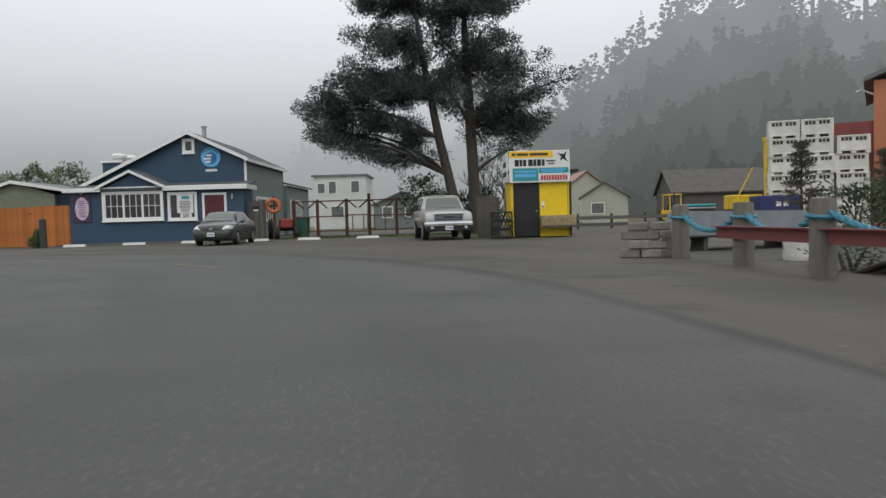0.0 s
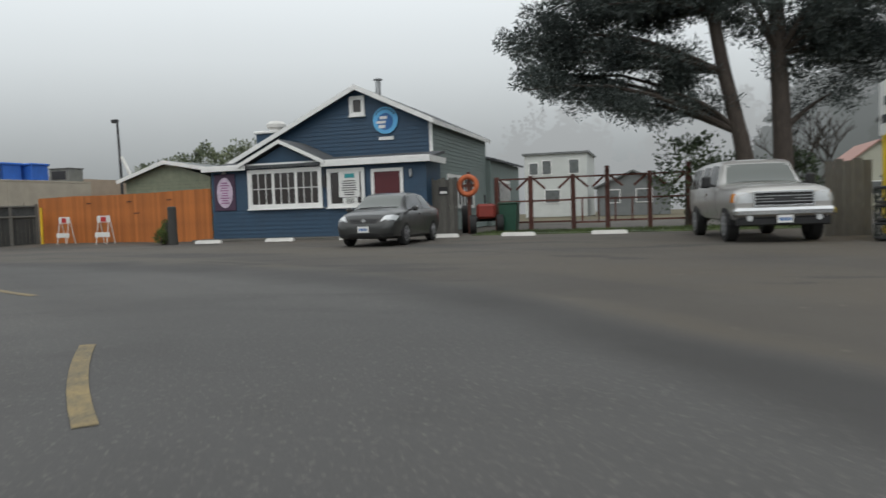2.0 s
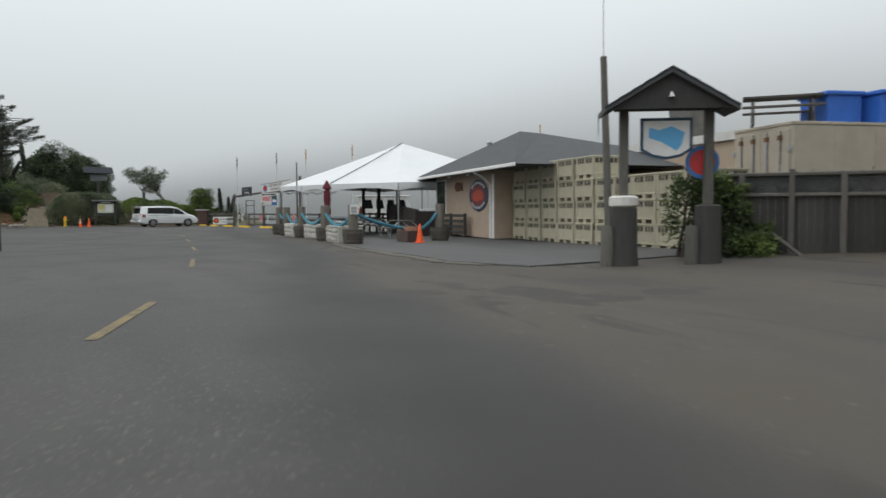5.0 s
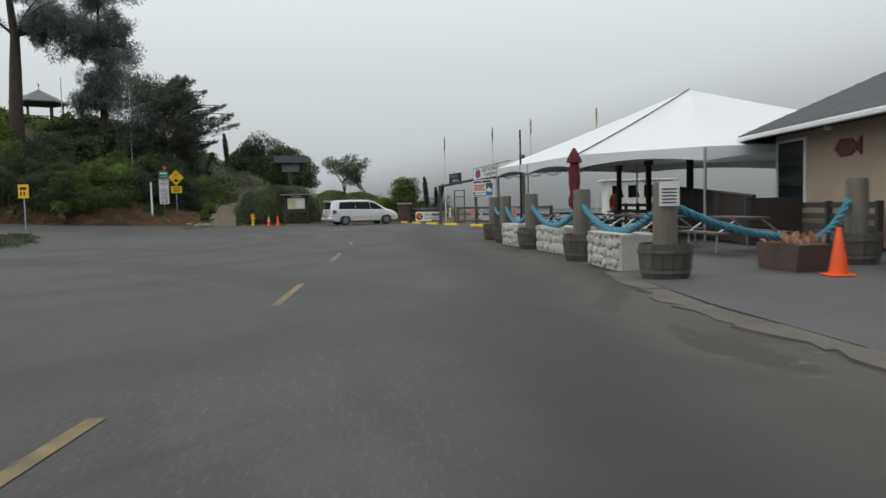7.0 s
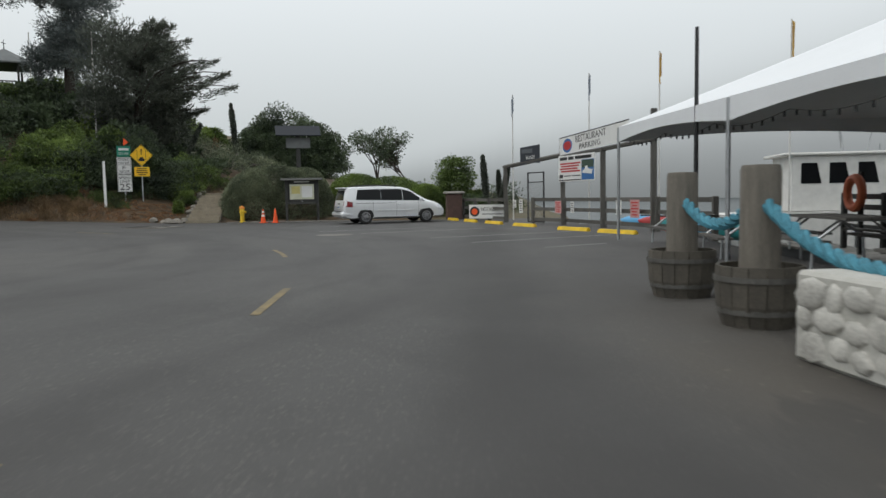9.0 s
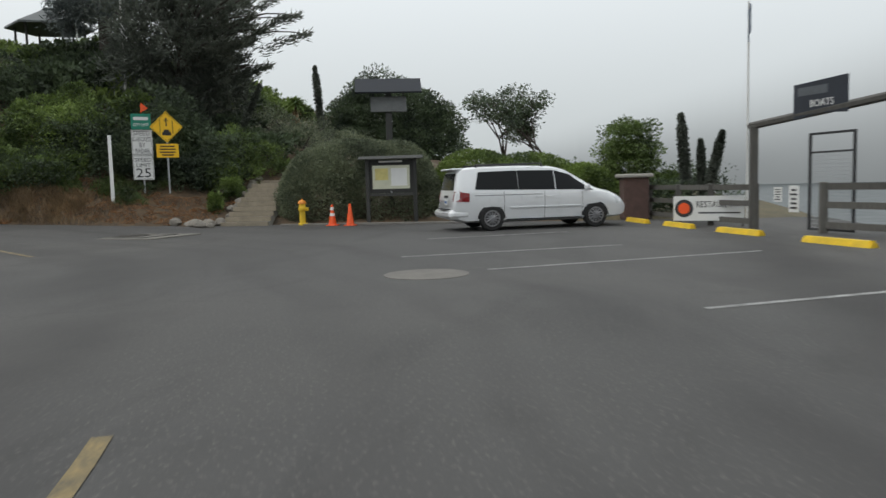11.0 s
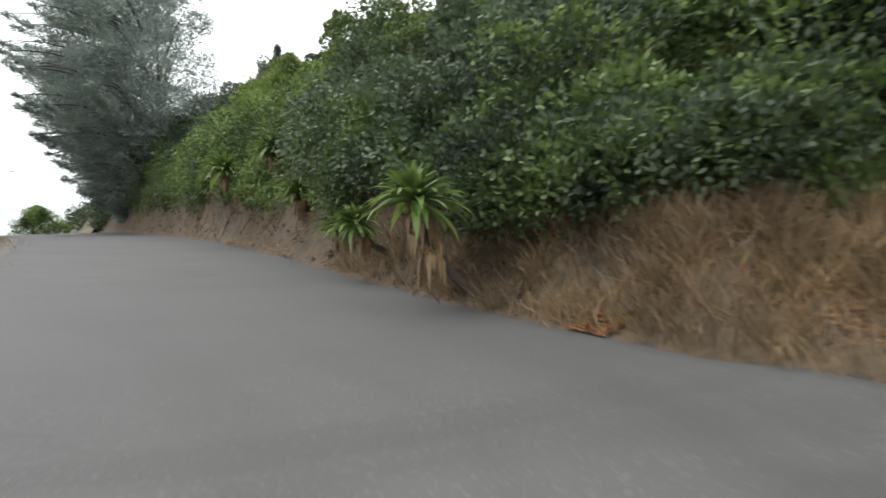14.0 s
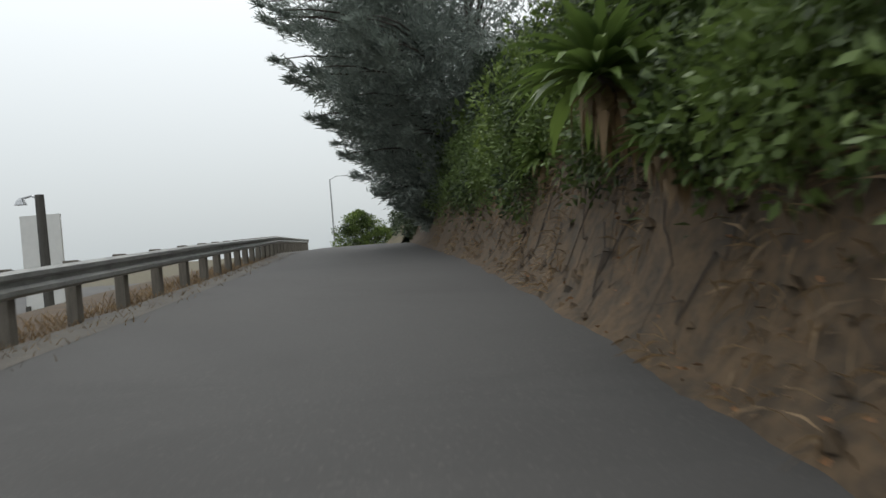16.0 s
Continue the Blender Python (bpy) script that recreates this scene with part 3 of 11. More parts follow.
# ---- far hills in the fog ----
def hills(name, cx, cy, radius, a0, a1, heights, low, high, z1, label, n=140, jag=2.5, crowns=0.0, grain=0.12, trunks=(), fade=0.0):
    """A far ridge. crowns: size of the tree tops along it, each a cloud of small clumps. fade: the upper share that dissolves into fog."""
    rnd = random.Random(int(radius))
    steps = [k / (len(heights) - 1) for k in range(len(heights))]

    def at(a, z, r=radius):
        return (cx + r * math.sin(a), cy + r * math.cos(a), z)

    v, f = [], []
    for i in range(n + 1):
        t = i / n
        a = radians(a0 + (a1 - a0) * t)
        top = lerp(t, steps, heights)
        top += jag * noise.noise(Vector((a * 40, radius, 1))) + jag * 0.5 * noise.noise(Vector((a * 120, radius, 5))) + jag * 0.3 * noise.noise(Vector((a * 400, radius, 9)))
        v += [at(a, -8), at(a, top)]
        if i:
            f.append((2 * i - 2, 2 * i, 2 * i + 1, 2 * i - 1))
    uv = [(0.0, i % 2) for i in range(len(v))]
    if crowns:
        for k in range(int(radians(a1 - a0) * radius / crowns * 2.6)):
            a = radians(rnd.uniform(a0, a1))
            z = lerp((math.degrees(a) - a0) / (a1 - a0), steps, heights)
            w, h = crowns * rnd.uniform(.3, .7), crowns * rnd.uniform(.35, 1.25)
            for j in range(190):
                q = 6.283 * rnd.random()
                g = math.sqrt(rnd.random()) * (1 + .25 * math.sin(5 * q + k) + .15 * math.sin(11 * q))
                c, e, s = a + w * g * math.cos(q) / radius * (1.0 - 0.4 * max(0, g * math.sin(q))), z + h * g * math.sin(q), rnd.uniform(.25, .75)
                o = len(v)
                tw = rnd.uniform(0, 1.57)
                for m in range(4):
                    b = tw + m * 1.5708
                    v.append(at(c + s * math.cos(b) / radius, e + s * .75 * math.sin(b), radius - 1.5))
                uv += [(0.0, 0.0)] * 4
                f.append((o, o + 1, o + 2, o + 3))
    for deg, zb, zt, w in trunks:
        a = radians(deg)
        o = len(v)
        for s, z in ((-1, zb), (1, zb), (.7, zt), (-.7, zt)):
            v.append(at(a + s * w / radius, z, radius - 1))
        uv += [(0.0, 0.0)] * 4
        f.append((o, o + 1, o + 2, o + 3))
    me = bpy.data.meshes.new(name)
    me.from_pydata(v, [], f)
    layer = me.uv_layers.new(name="UVMap")
    layer.data.foreach_set("uv", [q for lp in me.loops for q in uv[lp.vertex_index]])
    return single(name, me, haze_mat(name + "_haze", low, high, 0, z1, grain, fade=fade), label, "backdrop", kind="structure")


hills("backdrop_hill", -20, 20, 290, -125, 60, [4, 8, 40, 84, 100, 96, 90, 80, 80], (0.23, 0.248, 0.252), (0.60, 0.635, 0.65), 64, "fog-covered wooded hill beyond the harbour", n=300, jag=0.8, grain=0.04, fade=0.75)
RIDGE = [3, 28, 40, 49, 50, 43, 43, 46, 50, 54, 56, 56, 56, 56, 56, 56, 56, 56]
# nearer layers are darker: distance haze is put into the glow colours
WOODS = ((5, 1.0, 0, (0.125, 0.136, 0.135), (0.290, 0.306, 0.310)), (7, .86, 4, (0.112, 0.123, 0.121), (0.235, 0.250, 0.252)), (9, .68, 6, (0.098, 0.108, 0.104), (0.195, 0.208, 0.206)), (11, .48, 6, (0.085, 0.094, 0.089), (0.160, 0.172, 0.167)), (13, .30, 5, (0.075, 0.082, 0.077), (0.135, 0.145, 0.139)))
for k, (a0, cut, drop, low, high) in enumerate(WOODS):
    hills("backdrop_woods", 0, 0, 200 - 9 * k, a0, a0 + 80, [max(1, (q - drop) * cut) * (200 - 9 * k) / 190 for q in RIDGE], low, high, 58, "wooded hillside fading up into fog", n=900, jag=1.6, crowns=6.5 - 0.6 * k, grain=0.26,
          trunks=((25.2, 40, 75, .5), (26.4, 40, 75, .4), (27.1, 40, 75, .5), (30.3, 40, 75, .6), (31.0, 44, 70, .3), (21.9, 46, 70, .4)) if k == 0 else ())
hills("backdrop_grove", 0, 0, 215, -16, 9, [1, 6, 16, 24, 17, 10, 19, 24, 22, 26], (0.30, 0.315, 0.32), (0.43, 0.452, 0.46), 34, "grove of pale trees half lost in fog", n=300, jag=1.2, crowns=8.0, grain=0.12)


# ---- buildings ----
def lap_wall(shape, axis, at, out, lo, hi, z0, z1, board=0.16, clip=None, holes=()):
    """Lapped boards on a wall. axis 'y': wall in the plane y = at, from x = lo to hi; out: the side on which it shows."""
    z = z0
    while z < z1 - 0.02:
        zt = min(z + board, z1)
        a, b = lo, hi
        if clip:
            a, b = clip((z + zt) / 2)
            a, b = max(a, lo), min(b, hi)
        spans = [(a, b)]
        for h0, h1, hz0, hz1 in holes:
            if hz0 < (z + zt) / 2 < hz1:
                nxt = []
                for s, e in spans:
                    if h1 <= s or h0 >= e:
                        nxt.append((s, e))
                    else:
                        if h0 > s:
                            nxt.append((s, h0))
                        if h1 < e:
                            nxt.append((h1, e))
                spans = nxt
        for s, e in spans:
            if e - s < 0.03:
                continue
            o1, o2 = at + out * 0.028, at + out * 0.008
            prof = [(at - out * 0.02, z), (o1, z), (o2, zt), (at - out * 0.02, zt)]
            if axis == "y":
                shape.prism([(p, q) for p, q in prof], "x", s, e)
            else:
                shape.prism([(p, q) for p, q in prof], "y", s, e)
        z = zt
    return shape


def framed_window(parent, x0, x1, z0, z1, y, panes=1, bars=(3, 3), trim=0.12, name="window", glass=None, depth=0.06):
    """A window in a wall that faces -y: casing, sill, sashes with bars, glass set back."""
    w = part(name, Shape().box(x0 - trim, x0, y - depth, y + 0.02, z0 - trim, z1 + trim).box(x1, x1 + trim, y - depth, y + 0.02, z0 - trim, z1 + trim)
             .box(x0, x1, y - depth, y + 0.02, z1, z1 + trim).box(x0, x1, y - depth, y + 0.02, z0 - trim, z0), WHITE, parent, "white painted window casing")
    part("sill", Shape().box(x0 - trim - 0.04, x1 + trim + 0.04, y - depth - 0.05, y - 0.005, z0 - trim - 0.05, z0 - trim, bev=0.01), WHITE, w)
    pw = (x1 - x0) / panes
    for k in range(panes):
        a, b = x0 + k * pw, x0 + (k + 1) * pw
        fr = Shape()
        t = 0.05
        fr.box(a, a + t, y - 0.035, y + 0.02, z0, z1).box(b - t, b, y - 0.035, y + 0.02, z0, z1).box(a + t, b - t, y - 0.035, y + 0.02, z1 - t, z1).box(a + t, b - t, y - 0.035, y + 0.02, z0, z0 + t)
        nx, nz = bars
        for i in range(1, nx):
            c = a + (b - a) * i / nx
            fr.box(c - 0.012, c + 0.012, y - 0.025, y + 0.01, z0 + t, z1 - t)
        for j in range(1, nz):
            c = z0 + (z1 - z0) * j / nz
            fr.box(a + t, b - t, y - 0.023, y + 0.012, c - 0.012, c + 0.012)
        part("sash", fr, WHITE, w)
        part("pane", Shape().box(a + t, b - t, y + 0.014, y + 0.019, z0 + t, z1 - t), glass or GLASSWIN, w)
    return w


def bars_of_text(shape, x0, x1, z0, z1, y, rows, seed, thick=0.004):
    """Lines of writing too small to read, as plain bars on a surface that faces -y."""
    rnd = random.Random(seed)
    h = (z1 - z0) / rows
    for k in range(rows):
        z = z1 - (k + 0.5) * h
        half = (x1 - x0) / 2 * rnd.uniform(0.55, 0.98)
        c = (x0 + x1) / 2
        shape.box(c - half, c + half, y - thick, y, z - h * 0.22, z + h * 0.22)
    return shape


def disc(shape, c, r, y0, y1, n=32):
    return shape.prism([(c[0] + r * math.cos(2 * math.pi * k / n), c[1] + r * math.sin(2 * math.pi * k / n)) for k in range(n)], "y", y0, y1)


def ring(shape, c, r0, r1, y0, y1, n=32):
    for k in range(n):
        a, b = 2 * math.pi * k / n, 2 * math.pi * (k + 1) / n
        q = [(c[0] + r * math.cos(t), c[1] + r * math.sin(t)) for r, t in ((r0, a), (r1, a), (r1, b), (r0, b))]
        shape.prism(q, "y", y0, y1)
    return shape


def blue_house():
    G = 0.42
    h = thing("cafe_house", pose(0, 0, 0), "navy blue clapboard cafe with white trim, gabled front and porch", "building")
    xl, xr, px_, pk = -19.5, -10.68, -13.72, 6.23      # gable: sides, ridge, top of the wall under the ridge
    sl, xp = 0.472, -10.38      # slope of the roof, end of the porch
    yg, yf, yb = 39.7, 37.9, 48.8
    roofz = lambda x: pk - sl * abs(x - px_)
    wl = Shape()
    wl.prism([(xl, G), (xr, G), (xr, roofz(xr)), (px_, pk), (xl, roofz(xl))], "y", yg, yb)
    wall = part("wall", wl, NAVY, h)
    sd = Shape()
    lap_wall(sd, "y", yg, -1, xl, xr, 3.2, pk, clip=lambda z: (px_ - (pk - z) / sl, px_ + (pk - z) / sl), holes=[(-14.05, -13.48, 5.22, 5.92)])
    part("gable_siding", sd, NAVY, wall)
    se = Shape()
    lap_wall(se, "x", xr, 1, yg + 0.05, yb, G, roofz(xr))
    part("side_siding", se, GREYGREEN, wall, "grey-green painted side boards")
    # porch
    p = Shape()
    p.box(xl + 0.05, xp, yf, yg - 0.02, G, 3.18)
    porch = part("porch", p, NAVY, h, "navy closed-in front porch")
    ps = Shape()
    lap_wall(ps, "y", yf, -1, xl + 0.05, xp, G + 0.02, 3.15, holes=[(-17.78, -14.55, 1.5, 3.15), (-14.4, -12.75, 1.5, 3.0), (-12.56, -11.26, G, 2.95)])
    part("porch_siding", ps, NAVY, porch)
    r = Shape()
    r.prism([(yf - 0.25, 3.16), (yg, 3.50), (yg, 3.60), (yf - 0.25, 3.26)], "x", xl - 0.2, xp + 0.2)
    part("porch_roof", r, SHINGLE, porch)
    part("fascia", Shape().box(xl - 0.22, -17.75, yf - 0.30, yf - 0.25, 3.10, 3.32, bev=0.01), WHITE, porch)
    part("fascia", Shape().box(-14.5, xp + 0.22, yf - 0.30, yf - 0.25, 3.08, 3.33, bev=0.01)
         .box(xp + 0.2, xp + 0.25, yf - 0.30, yg - 0.05, 3.08, 3.31), WHITE, porch)
    # small gable over the wide window
    gx, gz = -16.2, 4.08
    g = Shape().prism([(-17.8, 3.2), (-14.55, 3.2), (gx, gz - 0.1)], "y", yf - 0.12, yg - 0.02)
    gab = part("window_gable", g, NAVY, porch)
    for s, e in ((-18.05, gx), (-14.3, gx)):
        k = Shape()
        k.prism([(s, 3.20), (e, gz), (e, gz + 0.14), (s, 3.34)], "y", yf - 0.32, yg - 0.02)
        part("gable_roof", k, SHINGLE, gab)
        k2 = Shape()
        k2.prism([(s, 3.17), (e, gz - 0.02), (e, gz + 0.12), (s, 3.32)], "y", yf - 0.36, yf - 0.325)
        part("rake_board", k2, WHITE, gab)
    part("lintel_board", Shape().box(-17.8, -14.42, yf - 0.16, yf - 0.125, 3.16, 3.34), WHITE, gab)
    framed_window(h, -17.64, -14.68, 1.69, 2.99, yf - 0.05, panes=3, bars=(3, 2), glass=GLASSWIN)
    framed_window(h, -14.25, -12.9, 1.62, 2.9, yf - 0.05, panes=1, bars=(1, 1), glass=GLASSWIN, trim=0.09)
    pp = part("poster", Shape().box(-13.85, -13.0, yf - 0.10, yf - 0.093, 1.9, 2.85).box(-13.7, -13.1, yf - 0.10, yf - 0.093, 1.62, 1.88), SIGNWHITE, h, "pale notices taped inside the window")
    part("poster_picture", Shape().box(-13.6, -13.2, yf - 0.106, yf - 0.1005, 2.62, 2.78), TEAL, pp)
    tx = Shape()
    bars_of_text(tx, -13.8, -13.05, 1.95, 2.55, yf - 0.1005, 7, 3)
    bars_of_text(tx, -13.65, -13.15, 1.65, 1.85, yf - 0.1005, 4, 4)
    part("poster_lines", tx, DARKGREY, pp)
    # door
    d = part("door", Shape().box(-12.43, -11.40, yf - 0.03, yf - 0.004, G, 2.8), MAROON, h, "dark maroon entrance door")
    part("door_frame", Shape().box(-12.55, -12.43, yf - 0.06, yf, G, 2.92).box(-11.40, -11.28, yf - 0.06, yf, G, 2.92).box(-12.43, -11.40, yf - 0.06, yf, 2.8, 2.92), WHITE, d)
    pn = Shape()
    for a, b in ((-12.34, -11.96), (-11.87, -11.49)):
        for z0, z1 in ((0.65, 1.4), (1.55, 2.6)):
            pn.box(a, b, yf - 0.038, yf - 0.0305, z0, z1, bev=0.006)
    part("door_panel", pn, MAROON, d)
    part("door_handle", Shape().rod((-11.46, yf - 0.07, 1.4), (-11.46, yf - 0.03, 1.4), 0.035), STEEL, d)
    # kitchen vent on the west slope of the roof
    vt = part("roof_vent", Shape().box(-18.95, -17.95, 40.6, 41.5, 3.6, 4.84, bev=0.02), NAVY, h, "navy vent box under a white hood")
    part("vent_cap", Shape().box(-19.03, -17.87, 40.52, 41.58, 4.84, 4.96, bev=0.02), WHITE, vt)
    part("vent_hood", Shape().lathe((-18.2, 41.05, 4.96), [(0.3, 0.0), (0.3, 0.12), (0.42, 0.16), (0.42, 0.30), (0.30, 0.42), (0.05, 0.46)], 18), OFFWHITE, vt, smooth=True)
    # main roof
    for s, x_end, z_end in ((-1, xl - 0.25, roofz(xl - 0.25)), (1, xr + 0.2, roofz(xr + 0.2))):
        k = Shape().prism([(px_, pk + 0.02), (x_end, z_end + 0.02), (x_end, z_end + 0.12), (px_, pk + 0.13)], "y", yg - 0.35, yb + 0.2)
        part("roof", k, SHINGLE, h, "grey shingle roof")
        k = Shape().prism([(px_, pk - 0.06), (x_end, z_end - 0.06), (x_end, z_end + 0.13), (px_, pk + 0.145)], "y", yg - 0.40, yg - 0.355)
        part("rake_board", k, WHITE, h)
    part("eave_board", Shape().box(xr + 0.205, xr + 0.24, yg - 0.35, yb + 0.2, roofz(xr + 0.2) - 0.08, roofz(xr + 0.2) + 0.10), WHITE, h)
    part("corner_board", Shape().box(xr - 0.10, xr + 0.035, yg - 0.045, yg - 0.03, 3.45, roofz(xr) - 0.05), WHITE, h)
    # attic window
    framed_window(h, -13.99, -13.54, 5.27, 5.86, yg - 0.04, bars=(1, 1), trim=0.10, name="attic_window")
    # round badge, plain shapes
    b = part("badge", disc(Shape(), (-12.57, 4.92), 0.53, yg - 0.075, yg - 0.045), LOGOBLUE, h, "round light blue badge with a dark emblem")
    part("badge_emblem", disc(Shape(), (-12.57, 4.87), 0.33, yg - 0.083, yg - 0.076), SIGNBLUE, b)
    em = Shape().box(-12.95, -12.55, yg - 0.09, yg - 0.0835, 4.80, 4.90).box(-12.80, -12.50, yg - 0.09, yg - 0.0835, 4.97, 5.08).box(-12.86, -12.57, yg - 0.09, yg - 0.0835, 4.62, 4.74)
    part("badge_figure", em, SIGNWHITE, b)
    for k in range(9):
        a = radians(35 + 110 * k / 8)
        part("badge_letter", Shape().box(-12.57 + 0.45 * math.cos(a) - 0.03, -12.57 + 0.45 * math.cos(a) + 0.03, yg - 0.083, yg - 0.0755, 4.92 + 0.45 * math.sin(a) - 0.04, 4.92 + 0.45 * math.sin(a) + 0.04), NAVY, b)
    part("hours_board", Shape().box(-12.88, -12.25, yg - 0.06, yg - 0.045, 4.15, 4.28), SIGNWHITE, h)
    # oval board on the porch wall
    o = part("menu_board", Shape().box(-19.3, -18.35, yf - 0.07, yf - 0.035, 1.55, 3.0, bev=0.01), mat("plum_board", (0.06, 0.03, 0.06), 0.6), h, "plum board with a pale oval of writing")
    ov = Shape().prism([(-18.825 + 0.36 * math.cos(t), 2.26 + 0.6 * math.sin(t)) for t in [2 * math.pi * k / 28 for k in range(28)]], "y", yf - 0.078, yf - 0.0705)
    part("oval_panel", ov, mat("pale_lilac", (0.55, 0.45, 0.55), 0.6), o)
    tx = Shape()
    bars_of_text(tx, -19.05, -18.6, 1.8, 2.7, yf - 0.0785, 9, 8)
    part("board_lines", tx, mat("plum_ink", (0.25, 0.08, 0.20), 0.6), o)
    part("lamp", Shape().lathe((-18.8, yf - 0.12, 3.05), [(0.03, 0.08), (0.09, 0.0), (0.07, -0.05)], 12), STEEL, h)
    part("meter_box", Shape().box(-14.5, -14.36, yf - 0.2, yf - 0.05, 2.3, 2.75, bev=0.02).rod((-14.43, yf - 0.1, 2.75), (-14.43, yf - 0.1, 3.15), 0.03), DARKGREY, h)
    part("wall_lamp", Shape().box(-11.02, -10.92, yf - 0.12, yf - 0.03, 2.55, 2.85, bev=0.02), STEEL, h)
    # flue and vents
    f = part("flue", Shape().rod((-13.12, 40.4, 5.8), (-13.12, 40.4, 6.60), 0.11, n=14), STEEL, h, "metal flue pipe with a cap")
    part("flue_cap", Shape().lathe((-13.12, 40.4, 6.60), [(0.2, 0.06), (0.2, 0.09), (0.05, 0.16)], 14), STEEL, f)
    v = part("roof_vent", Shape().box(-19.0, -18.0, 42, 43.1, 4.0, 4.95, bev=0.02), NAVY, h)
    part("vent_hood", Shape().lathe((-18.2, 42.6, 4.95), [(0.38, 0.0), (0.42, 0.15), (0.3, 0.25), (0.46, 0.3), (0.2, 0.5)], 16), OFFWHITE, v)
    # side: lower rear wing, windows
    e2 = Shape().box(xr - 3.5, xr + 0.25, yb + 0.02, 56.5, G, 3.75)
    wing = part("rear_wing", e2, GREYGREEN, h, "grey-green rear wing with white windows")
    part("wing_roof", Shape().prism([(xr - 3.6, 4.7), (xr + 0.5, 3.72), (xr + 0.5, 3.84), (xr - 3.6, 4.82)], "y", yb + 0.04, 56.8), SHINGLE, wing)
    for y0, y1, x, par in ((41.6, 45.8, xr, h), (49.6, 53.2, xr + 0.25, wing)):
        wn = part("side_window", Shape().box(x + 0.03, x + 0.08, y0, y1, 2.65, 2.8).box(x + 0.03, x + 0.08, y0, y1, 1.35, 1.5).box(x + 0.03, x + 0.08, y0 - 0.12, y0, 1.35, 2.8).box(x + 0.03, x + 0.08, y1, y1 + 0.12, 1.35, 2.8), WHITE, par)
        mb = Shape()
        for k in range(1, 8):
            yy = y0 + (y1 - y0) * k / 8
            mb.box(x + 0.035, x + 0.065, yy - 0.04, yy + 0.04, 1.5, 2.65)
        part("mullion", mb, WHITE, wn)
        part("pane", Shape().box(x + 0.02, x + 0.033, y0, y1, 1.5, 2.65), GLASS, wn)
    # step and kerb
    part("step", Shape().box(-19.9, -10.4, 37.0, yf - 0.04, 0.30, 0.43, bev=0.02), OLDWOOD, h, "low weathered boardwalk along the porch")
    return h


blue_house()


def side_fence_panel():
    """Weathered boards beside the house with a life ring and red machine parts behind the gate."""
    f = thing("board_fence", pose(0, 0, 0), "weathered grey board fence beside the cafe", "fence")
    for k in range(8):
        x = -10.6 + k * 0.15
        part("board", Shape().box(x, x + 0.14, 38.5, 38.53, 0.36, 2.45 + 0.04 * math.sin(k * 2.1)), OLDWOOD, f)
    part("small_sign", Shape().box(-10.1, -9.75, 38.47, 38.495, 1.85, 2.15), BLACK, f)
    part("sign_stripe", Shape().box(-10.06, -9.79, 38.465, 38.4695, 1.9, 1.99), SIGNWHITE, f)
    ob = thing("life_ring", pose(-9.05, 38.75, 2.17), "faded orange life ring hung on a post", "life ring")
    s = Shape()
    n = 28
    v, fc = [], []
    for i in range(n):
        a = 2 * math.pi * i / n
        for j in range(10):
            b = 2 * math.pi * j / 10
            rr = 0.33 + 0.095 * math.cos(b)
            v.append((rr * math.cos(a), 0.08 * math.sin(b), rr * math.sin(a)))
            fc.append((i * 10 + j, ((i + 1) % n) * 10 + j, ((i + 1) % n) * 10 + (j + 1) % 10, i * 10 + (j + 1) % 10))
    s.add(v, fc)
    part("ring", s, mat("faded_orange", (0.50, 0.13, 0.05), 0.7), ob, smooth=True)
    part("post", Shape().box(-0.06, 0.06, 0.10, 0.2, -1.8, 0.5), REDWOOD, ob)
    part("crossbar", Shape().box(-0.34, 0.34, 0.085, 0.1, -0.05, 0.05), REDWOOD, ob)


side_fence_panel()


